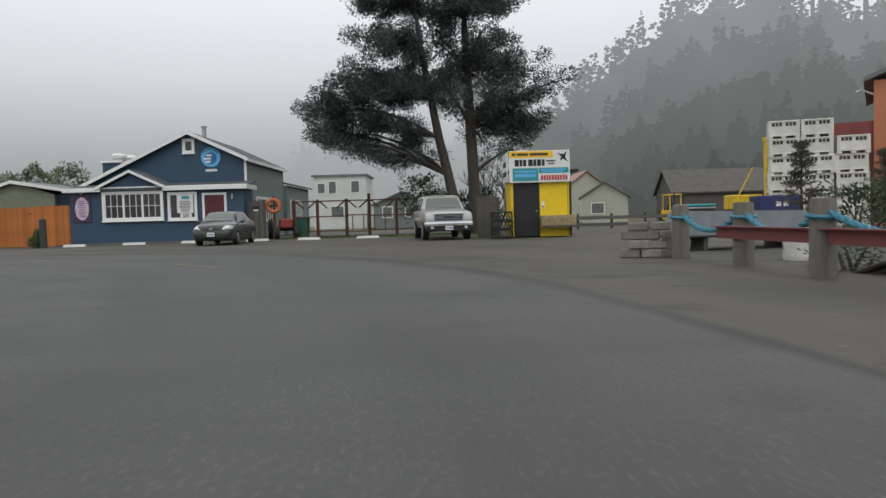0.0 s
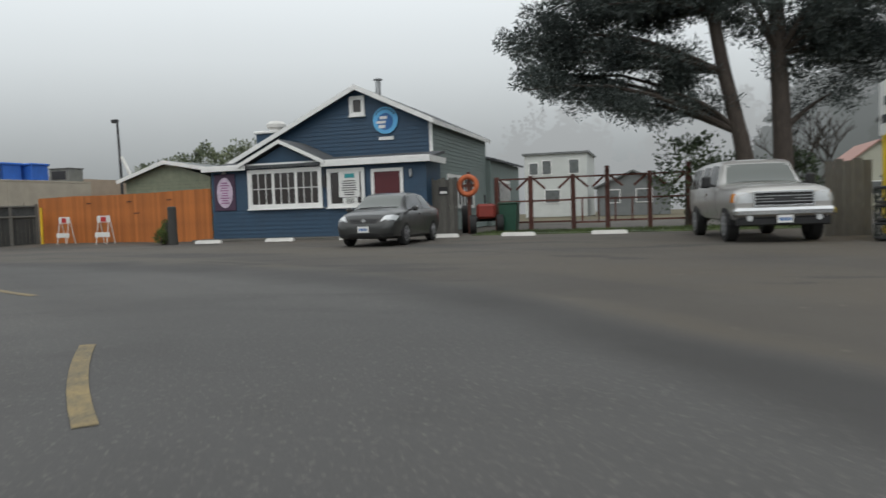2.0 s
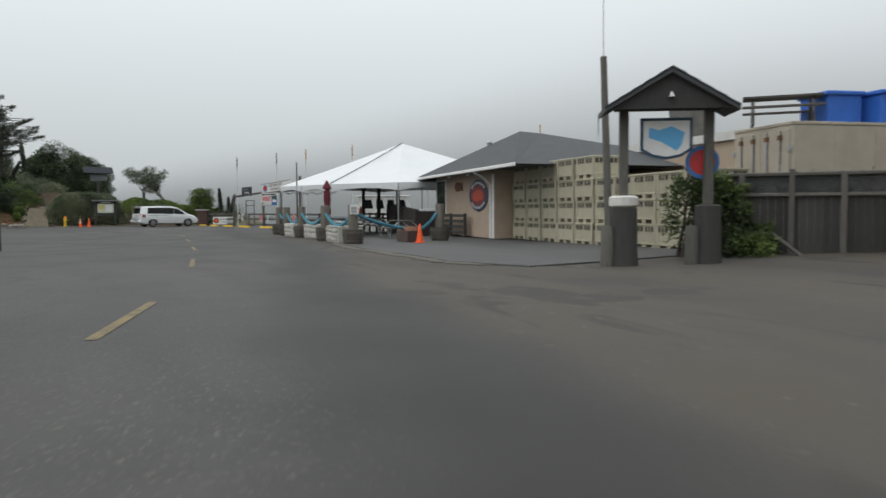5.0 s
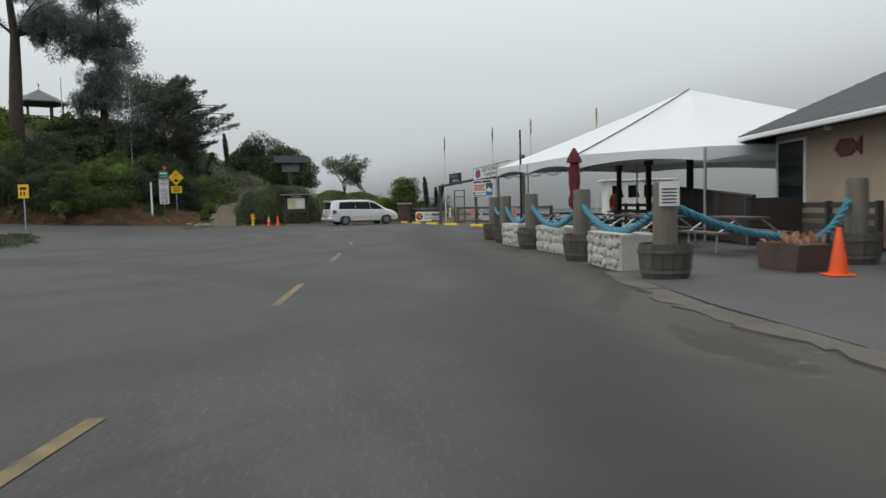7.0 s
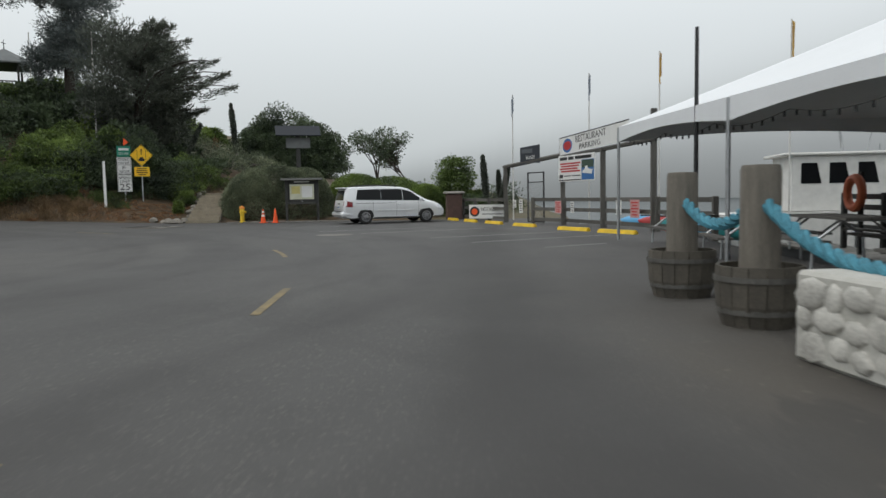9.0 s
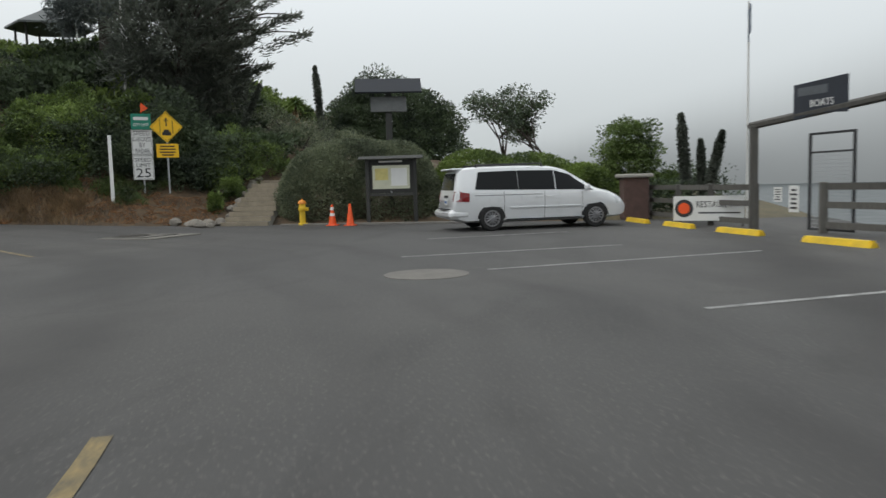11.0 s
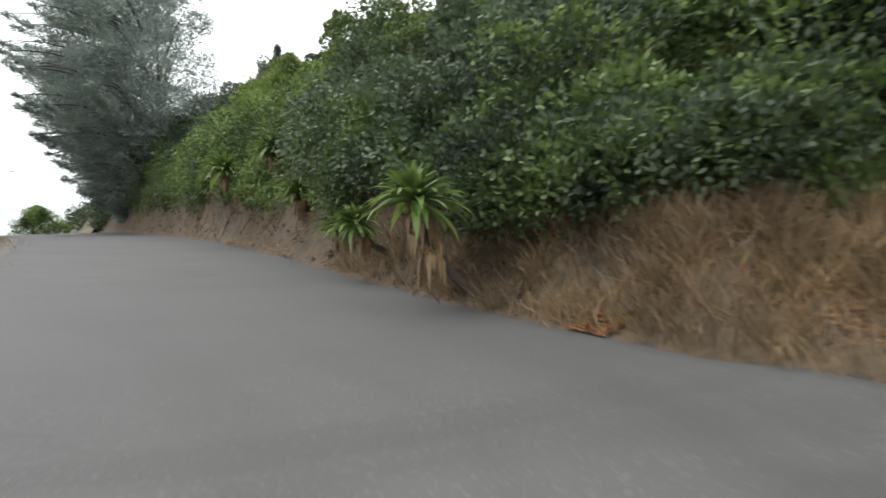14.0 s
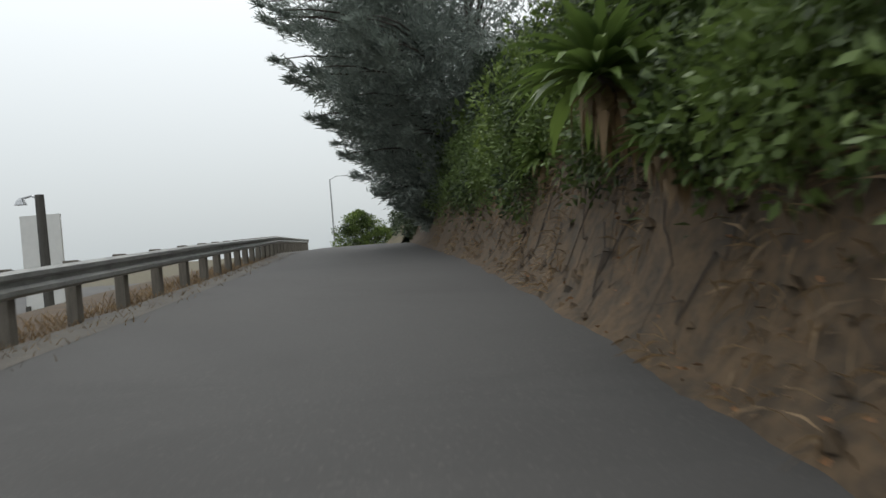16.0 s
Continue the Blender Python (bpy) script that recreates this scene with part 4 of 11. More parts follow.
def rustic_gate():
    """Row of dark red-brown rail fencing and gates across the yard entrance."""
    g = thing("rail_fence", pose(0, 0, 0.37), "dark red timber rail fence and gates with sagging braces", "fence")
    y = 39.9
    xs = [-8.2, -6.9, -5.3, -4.05, -2.55, -1.2]
    for x in xs:
        part("post", Shape().box(x - 0.08, x + 0.08, y - 0.08, y + 0.08, 0, 2.1 + (0.25 if x in (-4.05, -1.2) else 0), bev=0.015), REDWOOD, g)
    for a, b in zip(xs[:-1], xs[1:]):
        for z in ((0.35, 1.15, 2.0) if a != -5.3 else (0.3, 1.2, 2.0)):
            part("rail", Shape().box(a + 0.09, b - 0.09, y - 0.03, y + 0.03, z - 0.032, z + 0.032), REDWOOD, g)
        part("brace", Shape().rod((a + 0.1, y + 0.05, 2.0), (a + 0.55, y + 0.05, 1.6), 0.045, n=6), REDWOOD, g)
        part("brace", Shape().rod((b - 0.1, y + 0.05, 2.0), (b - 0.55, y + 0.05, 1.6), 0.045, n=6), REDWOOD, g)
    for k in range(12):
        x = -5.0 + 0.2 * k
        if k % 3 == 0:
            part("slat", Shape().box(x, x + 0.06, y - 0.07, y - 0.04, 0.3, 1.2), REDWOOD, g)
    w = single("grass_strip", Shape().box(-8.5, 2.5, 36.9, 39.7, 0.34, 0.40, bev=0.02), GRASS, "strip of grass in front of the rail fence", "grass", kind="structure")
    bin_ = thing("rubbish_bin", pose(-7.6, 39.2, 0.37), "dark green plastic rubbish bin beside the fence", "bin")
    part("body", Shape().prism([(-0.28, 0), (0.28, 0), (0.34, 1.05), (-0.34, 1.05)], "y", -0.3, 0.3), mat("green_plastic", (0.01, 0.06, 0.035), 0.5), bin_)
    part("lid", Shape().box(-0.37, 0.37, -0.34, 0.34, 1.05, 1.13, bev=0.03), mat("green_lid", (0.01, 0.05, 0.03), 0.5), bin_)
    tr = thing("old_tractor", pose(-8.6, 39.6, 0.37, rz=15), "old red tractor parked behind the fence", "tractor")
    part("bonnet", Shape().box(-0.35, 0.35, -0.9, 0.7, 0.55, 1.1, bev=0.08), mat("tractor_red", (0.22, 0.03, 0.02), 0.6), tr)
    part("axle", Shape().rod((-0.8, 0.6, 0.5), (0.8, 0.6, 0.5), 0.08), DARKGREY, tr)
    for x, yy, r in ((-0.8, 0.6, 0.55), (0.8, 0.6, 0.55), (-0.5, -0.8, 0.35), (0.5, -0.8, 0.35)):
        s = Shape().rod((x - 0.12, yy, r), (x + 0.12, yy, r), r, n=20)
        part("tyre", s, RUBBER, tr, smooth=True)
    part("seat", Shape().box(-0.2, 0.2, 0.7, 1.0, 1.0, 1.1, bev=0.04), BLACK, tr)
    part("steering_wheel", Shape().rod((0, 0.4, 1.1), (0, 0.5, 1.45), 0.03), BLACK, tr)


rustic_gate()


def cedar_fence():
    f = thing("cedar_fence", pose(0, 0, 0), "new orange cedar board fence and gate", "fence")
    a, b = Vector((-29.7, 39.35)), Vector((-19.52, 37.92))
    n = 70
    L = (b - a).length
    ang = math.degrees(math.atan2(b.y - a.y, b.x - a.x))
    me = Shape().box(0, L / n - 0.006, -0.011, 0.011, 0, 2.0).mesh("board")
    me.materials.append(CEDAR)
    rnd = random.Random(5)
    for k in range(n):
        t = (k + 0.0) / n
        p = a + (b - a) * t
        g = paved(p.x, p.y)
        z0 = max(g, 0.28)
        ob = part("board", me, CEDAR, f, m=pose(p.x, p.y, z0 + 0.02, rz=ang + rnd.uniform(-0.4, 0.4)))
        ob.scale = (1, 1, 1.03 + 0.012 * math.sin(t * 9) + rnd.uniform(-0.004, 0.004) + 0.02 * t)
    for z in (0.6, 1.3, 2.0):
        s = Shape().rod((a.x, a.y + 0.06, z + 0.1), (b.x, b.y + 0.06, z + 0.1), 0.045, n=6)
        part("rail", s, CEDAR, f)
    for t in (0.32, 0.56, 0.6, 0.78):
        p = a + (b - a) * t
        part("hinge", Shape().box(-0.14, 0.14, -0.02, -0.011, -0.02, 0.02), BLACK, f, m=pose(p.x, p.y - 0.01, 2.1 if t != 0.6 else 1.6, rz=ang))
    y = thing("yellow_bollard", pose(-29.2, 38.95, 0.26), "thin yellow pipe bollard by the fence", "bollard")
    part("pipe", Shape().rod((0, 0, 0), (0.02, 0, 1.75), 0.055, n=14), YELLOW, y, smooth=True)
    part("foot", Shape().box(-0.14, 0.14, -0.14, 0.14, 0, 0.03), YELLOW, y)
    for x, yy, rz in ((-27.4, 38.45, -9), (-24.85, 37.95, -5)):
        c = thing("folding_barricade", pose(x, yy, 0.33, rz=rz), "white folding A-frame barricade with a red panel", "barricade", "barricades by the cedar fence")
        part("top_board", Shape().box(-0.36, 0.36, -0.03, -0.01, 0.92, 1.2, bev=0.01), SIGNWHITE, c)
        part("red_panel", Shape().box(-0.15, 0.15, -0.038, -0.031, 0.95, 1.16), RED, c, "red warning panel")
        part("lower_board", Shape().box(-0.42, 0.42, -0.14, -0.12, 0.30, 0.50, bev=0.01), SIGNWHITE, c)
        for sx in (-0.3, 0.3):
            part("leg", Shape().rod((sx, -0.2, 0), (sx * 0.95, 0, 1.22), 0.02, n=6), OFFWHITE, c)
            part("leg", Shape().rod((sx, 0.25, 0), (sx * 0.95, 0.01, 1.22), 0.02, n=6), OFFWHITE, c)


cedar_fence()


def dark_fence():
    f = thing("dark_board_fence", pose(0, 0, 0), "low dark weathered board fence with a netted rail", "fence")
    a, b = Vector((-31.6, 35.4)), Vector((-29.8, 39.3))
    a = Vector((-32.6, 36.2))
    n = 26
    L = (b - a).length
    ang = math.degrees(math.atan2(b.y - a.y, b.x - a.x))
    me = Shape().box(0, L / n - 0.004, -0.012, 0.012, 0, 1.42).mesh("board")
    me.materials.append(DARKWOOD)
    for k in range(n):
        p = a + (b - a) * k / n
        part("board", me, DARKWOOD, f, m=pose(p.x, p.y, 0.2, rz=ang))
    for k in range(5):
        p = a + (b - a) * k / 4
        part("post", Shape().box(-0.06, 0.06, -0.10, -0.014, 0, 2.05 if k % 2 == 0 else 1.95), OLDWOOD, f, m=pose(p.x, p.y, 0.15, rz=ang))
    for z in (1.62, 2.08):
        part("rail", Shape().rod((a.x, a.y - 0.06, z), (b.x, b.y - 0.06, z), 0.05, n=6), OLDWOOD, f)
    up = Shape().box(0, 1.0, -0.008, 0.008, 0, 0.42).mesh("upper_board")
    up.materials.append(UPPERWOOD)
    for k in range(4):
        p = a + (b - a) * k / 4
        ob = part("upper_board", up, UPPERWOOD, f, m=pose(p.x, p.y - 0.01, 1.65, rz=ang))
        ob.scale = (L / 4 - 0.02, 1, 1)
    s = Shape()
    rnd = random.Random(3)
    for k in range(140):
        p = a + (b - a) * rnd.random()
        z = rnd.uniform(1.62, 2.05)
        q = (b - a).normalized() * rnd.uniform(-.25, .25)
        s.rod((p.x + 0.05, p.y - 0.05, z), (p.x + q.x + 0.05, p.y + q.y - 0.05, z + rnd.uniform(-.2, .2)), 0.006, n=4)
    tagged(part("netting", s, NETTING, f), kind="stuff")
    lean = part("leaning_board", Shape().rod((a.x + 1.3, a.y + 1.1, 0.75), (b.x - 0.5, b.y - 2.0, 0.22), 0.05, n=6), OLDWOOD, f)


dark_fence()


def sign_shelter():
    """Two timber posts on mooring piles carrying a small shingled gable with a hanging board."""
    s = thing("sign_gate", pose(-30.75, 34.1, 0.02, rz=66), "timber sign gate with a small shingled gable roof", "sign gate")
    w = 0.85
    for sx in (-w, w):
        part("post", Shape().box(sx - 0.09, sx + 0.09, -0.09, 0.09, 0.8, 3.35, bev=0.015), OLDWOOD, s)
    part("beam", Shape().box(-w - 0.2, w + 0.2, -0.08, 0.08, 3.3, 3.46, bev=0.01), OLDWOOD, s)
    for e in (-1, 1):
        k = Shape().prism([(0, 3.98), (e * 1.3, 3.22), (e * 1.3, 3.30), (0, 4.08)], "y", -0.6, 0.6)
        rf = part("roof_slope", k, SHINGLE, s, "grey mossy shingles")
        for c in range(5):
            t0 = c / 5
            q = Shape().prism([(e * 1.3 * (1 - t0), 3.31 + 0.78 * t0), (e * 1.3 * (0.8 - t0) , 3.31 + 0.78 * (t0 + 0.2)), (e * 1.3 * (0.8 - t0), 3.32 + 0.78 * (t0 + 0.2)), (e * 1.3 * (1 - t0), 3.335 + 0.78 * t0)], "y", -0.63, 0.63)
            part("shingle_course", q, SHINGLE, rf)
    part("gable_board", Shape().prism([(-1.15, 3.28), (1.15, 3.28), (0, 3.95)], "y", -0.5, -0.46), DARKWOOD, s)
    part("lamp", Shape().lathe((0, -0.55, 3.5), [(0.02, 0.1), (0.06, 0.0)], 8), SIGNWHITE, s)
    bd = part("hanging_board", Shape().prism([(-0.52, 3.15), (0.52, 3.15), (0.52, 2.5), (0.3, 2.36), (0, 2.3), (-0.3, 2.36), (-0.52, 2.5)], "y", -0.04, 0.0), NAVY, s, "white shield board with a blue fish shape")
    part("board_face", Shape().prism([(-0.46, 3.09), (0.46, 3.09), (0.46, 2.53), (0.27, 2.41), (0, 2.36), (-0.27, 2.41), (-0.46, 2.53)], "y", -0.048, -0.041), SIGNWHITE, bd)
    part("board_emblem", Shape().prism([(-0.36, 2.75), (-0.1, 2.66), (0.2, 2.48), (0.3, 2.6), (0.36, 2.85), (0.1, 2.98), (-0.15, 2.9), (-0.34, 2.96)], "y", -0.054, -0.0485), LOGOBLUE, bd)
    pb = part("round_board", disc(Shape(), (0.75, 2.25), 0.33, 0.10, 0.14), RED, s, "round red board with a blue rim")
    part("round_rim", ring(Shape(), (0.75, 2.25), 0.26, 0.34, 0.085, 0.0995), SIGNBLUE, pb)
    for sx, r, h in ((-w, 0.29, 1.36), (w, 0.27, 1.40)):
        p = thing("mooring_pile", s.matrix_basis @ pose(sx, -0.05 if sx < 0 else 0, -0.05), "dark weathered timber mooring pile", "pile", "piles at the sign gate")
        part("timber", Shape().lathe((0, 0, 0), [(r * 1.12, 0), (r, 0.5), (r * 0.96, h), (r * 0.7, h + 0.03)], 14), DARKWOOD, p, smooth=True)
        part("stub", Shape().lathe((-0.34, -0.12, 0), [(0.15, 0), (0.13, 0.95), (0.1, 1.0)], 10), OLDWOOD, p, smooth=True)
        if sx < 0:
            part("rope_wrap", Shape().lathe((0, 0, h + 0.02), [(0.25, 0), (0.3, 0.04), (0.3, 0.2), (0.24, 0.24)], 14), OFFWHITE, p, "pale rope wrap")
    m = thing("antenna_mast", pose(-35.8, 35.6, 0.12), "tall thin antenna mast on a pole", "mast")
    part("pole", Shape().rod((0, 0.2, 0), (-0.05, 0, 5.4), 0.12, 0.09), OLDWOOD, m)
    part("whip", Shape().rod((-0.05, 0, 5.4), (-0.09, 0, 7.8), 0.018, 0.008, 6), OFFWHITE, m)


sign_shelter()


def fish_bin(name, m, material, label, w=1.22, d=1.12, h=0.74):
    """A stacking plastic bin: a tub with a slatted upper panel on each face, a thick rim, and a pallet base."""
    b = thing(name, m, label, "bin", "stacked fish bins")
    part("tub", Shape().box(-w / 2 + 0.025, w / 2 - 0.025, -d / 2 + 0.025, d / 2 - 0.025, 0.15, h - 0.05, bev=0.02), material, b)
    part("rim", Shape().box(-w / 2, w / 2, -d / 2, d / 2, h - 0.07, h, bev=0.015), material, b)
    part("base_rail", Shape().box(-w / 2, w / 2, -d / 2, d / 2, 0.11, 0.17, bev=0.012), material, b)
    for x in (-w / 2 + 0.1, 0, w / 2 - 0.1):
        part("foot", Shape().box(x - 0.1, x + 0.1, -d / 2 + 0.01, d / 2 - 0.01, 0.0, 0.11), material, b)
    for x in (-w / 2 + 0.06, w / 2 - 0.06):
        part("corner_post", Shape().box(x - 0.06, x + 0.06, -d / 2, -d / 2 + 0.05, 0.17, h - 0.07, bev=0.012), material, b)
    for c in (-0.28, 0.28):
        # dark panel behind the slats stands in for shade inside the slots
        lv = part("slot_panel", Shape().box(c - 0.21, c + 0.21, -d / 2 + 0.014, -d / 2 + 0.03, h - 0.24, h - 0.09), SLOTSHADE, b, "vent slots with their inner shade as a dark panel")
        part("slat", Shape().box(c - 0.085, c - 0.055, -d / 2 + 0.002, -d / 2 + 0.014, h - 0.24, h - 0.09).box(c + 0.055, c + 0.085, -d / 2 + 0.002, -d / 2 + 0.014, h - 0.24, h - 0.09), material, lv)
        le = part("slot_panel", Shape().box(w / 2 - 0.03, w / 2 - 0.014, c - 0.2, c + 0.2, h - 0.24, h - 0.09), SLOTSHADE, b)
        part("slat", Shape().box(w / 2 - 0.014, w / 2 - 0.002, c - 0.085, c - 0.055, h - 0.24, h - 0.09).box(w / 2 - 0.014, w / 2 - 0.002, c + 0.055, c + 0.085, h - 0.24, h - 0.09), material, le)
    return b


def bin_rows():
    first = fish_bin("fish_bin", pose(-44.9, 37.6, 0.13), BINCREAM, "cream stacking fish bin")
    base = Vector((-44.9, 37.6))
    rnd = random.Random(2)
    for col in range(6):
        for lev in range(4 if col < 5 else 3):
            if col == 0 and lev == 0:
                continue
            copy_thing(first, pose(base.x + 1.28 * col + rnd.uniform(-.02, .02), base.y + 0.03 * col + rnd.uniform(-.03, .03), 0.12 + 0.745 * lev))
    for col in range(4):
        for lev in range(3):
            copy_thing(first, pose(-37.9 + 1.25 * col, 38.0 + rnd.uniform(-.03, .03), 0.14 + 0.745 * lev))


bin_rows()


def fish_house():
    """Beige stucco house with a grey hip roof."""
    G = 0.12
    h = thing("fish_restaurant", pose(0, 0, 0), "beige stucco restaurant with a grey hipped roof", "building")
    x0, x1, y0, y1 = -53.75, -45.7, 36.3, 45.0
    part("wall", Shape().box(x0, x1, y0, y1, G, 2.95), BEIGE, h)
    e = 0.85
    zr, zp = 2.95, 4.95
    c = [(x0 - 1.4, y0 - e, zr), (x1 + e + 3.2, y0 - e, zr), (x1 + e + 3.2, y1 + e, zr), (x0 - 1.4, y1 + e, zr), (-49.1, 38.95, zp), (-49.7, 40.3, zp)]
    s = Shape().add(c, [(0, 1, 5, 4), (1, 2, 5), (2, 3, 4, 5), (3, 0, 4), (3, 2, 1, 0)])
    roof = part("roof", s, SHINGLE, h, "dark grey shingle hip roof")
    courses = Shape()
    for k in range(1, 18):
        t = k / 18
        p = [Vector(c[i]).lerp(Vector(c[j]), t) for i, j in ((0, 4), (1, 5))]
        courses.rod(p[0] + Vector((0, 0, 0.004)), p[1] + Vector((0, 0, 0.004)), 0.014, n=4)
        p = [Vector(c[i]).lerp(Vector(c[j]), t) for i, j in ((3, 4), (0, 4))]
        courses.rod(p[0] + Vector((0, 0, 0.004)), p[1] + Vector((0, 0, 0.004)), 0.014, n=4)
    tagged(part("shingle_course", courses, SHINGLE, roof), kind="stuff")
    gt = Shape().box(x0 - 1.5, x1 + e + 3.3, y0 - e - 0.1, y0 - e, zr - 0.10, zr + 0.03, bev=0.02).box(x0 - 1.5, x0 - 1.4, y0 - e, y1 + e, zr - 0.10, zr + 0.03, bev=0.02)
    part("gutter", gt, WHITE, h, "white gutter")
    part("downpipe", Shape().tube([(x1 - 0.1, y0 - e - 0.02, zr - 0.1), (x1 - 0.25, y0 - 0.35, zr - 0.35), (x1 - 0.3, y0 - 0.06, zr - 0.6), (x1 - 0.3, y0 - 0.06, G)], 0.05), WHITE, h)
    part("corner_trim", Shape().box(x1 - 0.22, x1 - 0.02, y0 - 0.03, y0 - 0.005, G, 2.8), WHITE, h)
    # recess by the bins
    part("recess_wall", Shape().box(x1 + 0.02, x1 + 3.2, y0 + 1.6, y0 + 1.8, G, 2.95), BEIGE, h)
    part("cabinet", Shape().box(x1 + 0.1, x1 + 1.0, y0 + 0.9, y0 + 1.58, G, 1.5, bev=0.02).box(x1 + 0.2, x1 + 0.9, y0 + 0.86, y0 + 0.895, 0.3, 0.8), mat("brown_metal", (0.16, 0.12, 0.09), 0.6), h)
    # oval sign, plain shapes
    oval = lambda rx, rz, y_0, y_1: Shape().prism([(-47.5 + rx * math.cos(q), 1.94 + rz * math.sin(q)) for q in [2 * math.pi * k / 40 for k in range(40)]], "y", y0 - y_0, y0 - y_1)
    b = part("oval_sign", oval(1.10, 0.66, 0.05, 0.01), mat("sign_night_blue", (0.018, 0.035, 0.085), 0.5, 3, 0.4, 0.05), h, "oval dark blue sign with a red crab shape")
    part("sign_rim", oval(1.13, 0.69, 0.045, 0.01), mat("sign_rim_grey", (0.10, 0.11, 0.13), 0.5), b)
    part("sign_glow", oval(0.86, 0.44, 0.056, 0.0505), mat("sign_dusk_red", (0.20, 0.030, 0.035), 0.5, 2, 0.5, 0.02), b)
    part("sign_figure", Shape().prism([(-48.2, 1.86), (-48.1, 2.02), (-47.85, 2.12), (-47.5, 2.20), (-47.1, 2.16), (-46.88, 2.02), (-46.85, 1.86), (-47.0, 1.72), (-47.2, 1.76), (-47.45, 1.66), (-47.7, 1.72), (-47.9, 1.68)], "y", y0 - 0.062, y0 - 0.0565), mat("crab_red", (0.50, 0.07, 0.03), 0.5, 4, 0.3, 0.03), b)
    for k in range(15):
        a_ = radians(40 + 100 * (7 - k) / 7) if k < 8 else radians(222 + 96 * (k - 8) / 6)
        part("sign_letter", Shape().box(-0.052, 0.052, 0, 0.011, -0.055, 0.055), SIGNWHITE, b, m=pose(-47.5 + 0.95 * math.cos(a_), y0 - 0.062, 1.94 + 0.54 * math.sin(a_), ry=(90 - math.degrees(a_)) * 0.55 if k < 8 else (270 - math.degrees(a_)) * 0.55))
    for z in (1.5, 1.78):
        part("paper_notice", Shape().box(-46.22, -46.02, y0 - 0.02, y0 - 0.012, z, z + 0.24), SIGNWHITE, h)
    fs = part("fish_plaque", Shape().prism([(-50.70, 2.38), (-50.45, 2.60), (-50.00, 2.58), (-49.80, 2.43), (-49.62, 2.60), (-49.62, 2.18), (-49.80, 2.33), (-50.05, 2.20), (-50.45, 2.18)], "y", y0 - 0.05, y0 - 0.01), mat("rusty_plaque", (0.12, 0.04, 0.025), 0.7), h, "rusty cut-out fish plaque")
    for z in (2.6,):
        for x in (-50.15, -47.5):
            part("eyeball_lamp", Shape().lathe((x, y0 - 0.5, 2.82), [(0.08, 0.06), (0.1, 0.0), (0.05, -0.04)], 10), WHITE, h)
    part("wall_box", Shape().box(-46.3, -46.12, y0 - 0.06, y0 - 0.005, 0.9, 1.15, bev=0.01), STEEL, h)
    for x in (-49.0, -48.0, -46.9):
        part("hook", Shape().rod((x, y0 - 0.03, 0.8), (x + 0.15, y0 - 0.03, 0.72), 0.015, n=6), STEEL, h)
    # west side: window and entrance with a ramp
    wn = part("window", Shape().box(x0 - 0.06, x0 - 0.005, y0 + 0.25, y0 + 0.35, 0.9, 2.7).box(x0 - 0.06, x0 - 0.005, y0 + 1.75, y0 + 1.85, 0.9, 2.7).box(x0 - 0.06, x0 - 0.005, y0 + 0.35, y0 + 1.75, 2.6, 2.7).box(x0 - 0.06, x0 - 0.005, y0 + 0.35, y0 + 1.75, 0.9, 1.0), WHITE, h)
    part("pane", Shape().box(x0 - 0.03, x0 - 0.006, y0 + 0.35, y0 + 1.75, 1.0, 2.6), GLASS, wn)
    fw = part("front_window", Shape().box(x0 + 0.10, x0 + 0.20, y0 - 0.05, y0 - 0.005, 1.0, 2.8).box(x0 + 1.62, x0 + 1.72, y0 - 0.05, y0 - 0.005, 1.0, 2.8).box(x0 + 0.20, x0 + 1.62, y0 - 0.05, y0 - 0.005, 2.73, 2.8).box(x0 + 0.20, x0 + 1.62, y0 - 0.05, y0 - 0.005, 1.0, 1.07), WHITE, h)
    part("pane", Shape().box(x0 + 0.20, x0 + 1.62, y0 - 0.03, y0 - 0.006, 1.07, 2.73), GLASS, fw)
    # vents and chimney on the roof
    part("roof_vent", Shape().lathe((-50.6, 38.0, 4.2), [(0.12, 0), (0.12, 0.3), (0.2, 0.32), (0.1, 0.42)], 10), STEEL, h)
    # long low part behind, with the equipment on it
    bk = part("rear_block", Shape().box(-45.5, -35.4, 42.5, 52, G, 3.9), BEIGE, h, "long flat-roofed rear block")
    part("roof_unit", Shape().box(-43.4, -42.2, 43.0, 44.0, 3.9, 5.45, bev=0.03), mat("cowl_grey", (0.12, 0.12, 0.115), 0.7, 3, 0.3, 0.1), bk)
    part("parapet", Shape().box(-45.6, -35.3, 42.38, 42.498, 3.7, 4.0), OFFWHITE, bk)


fish_house()


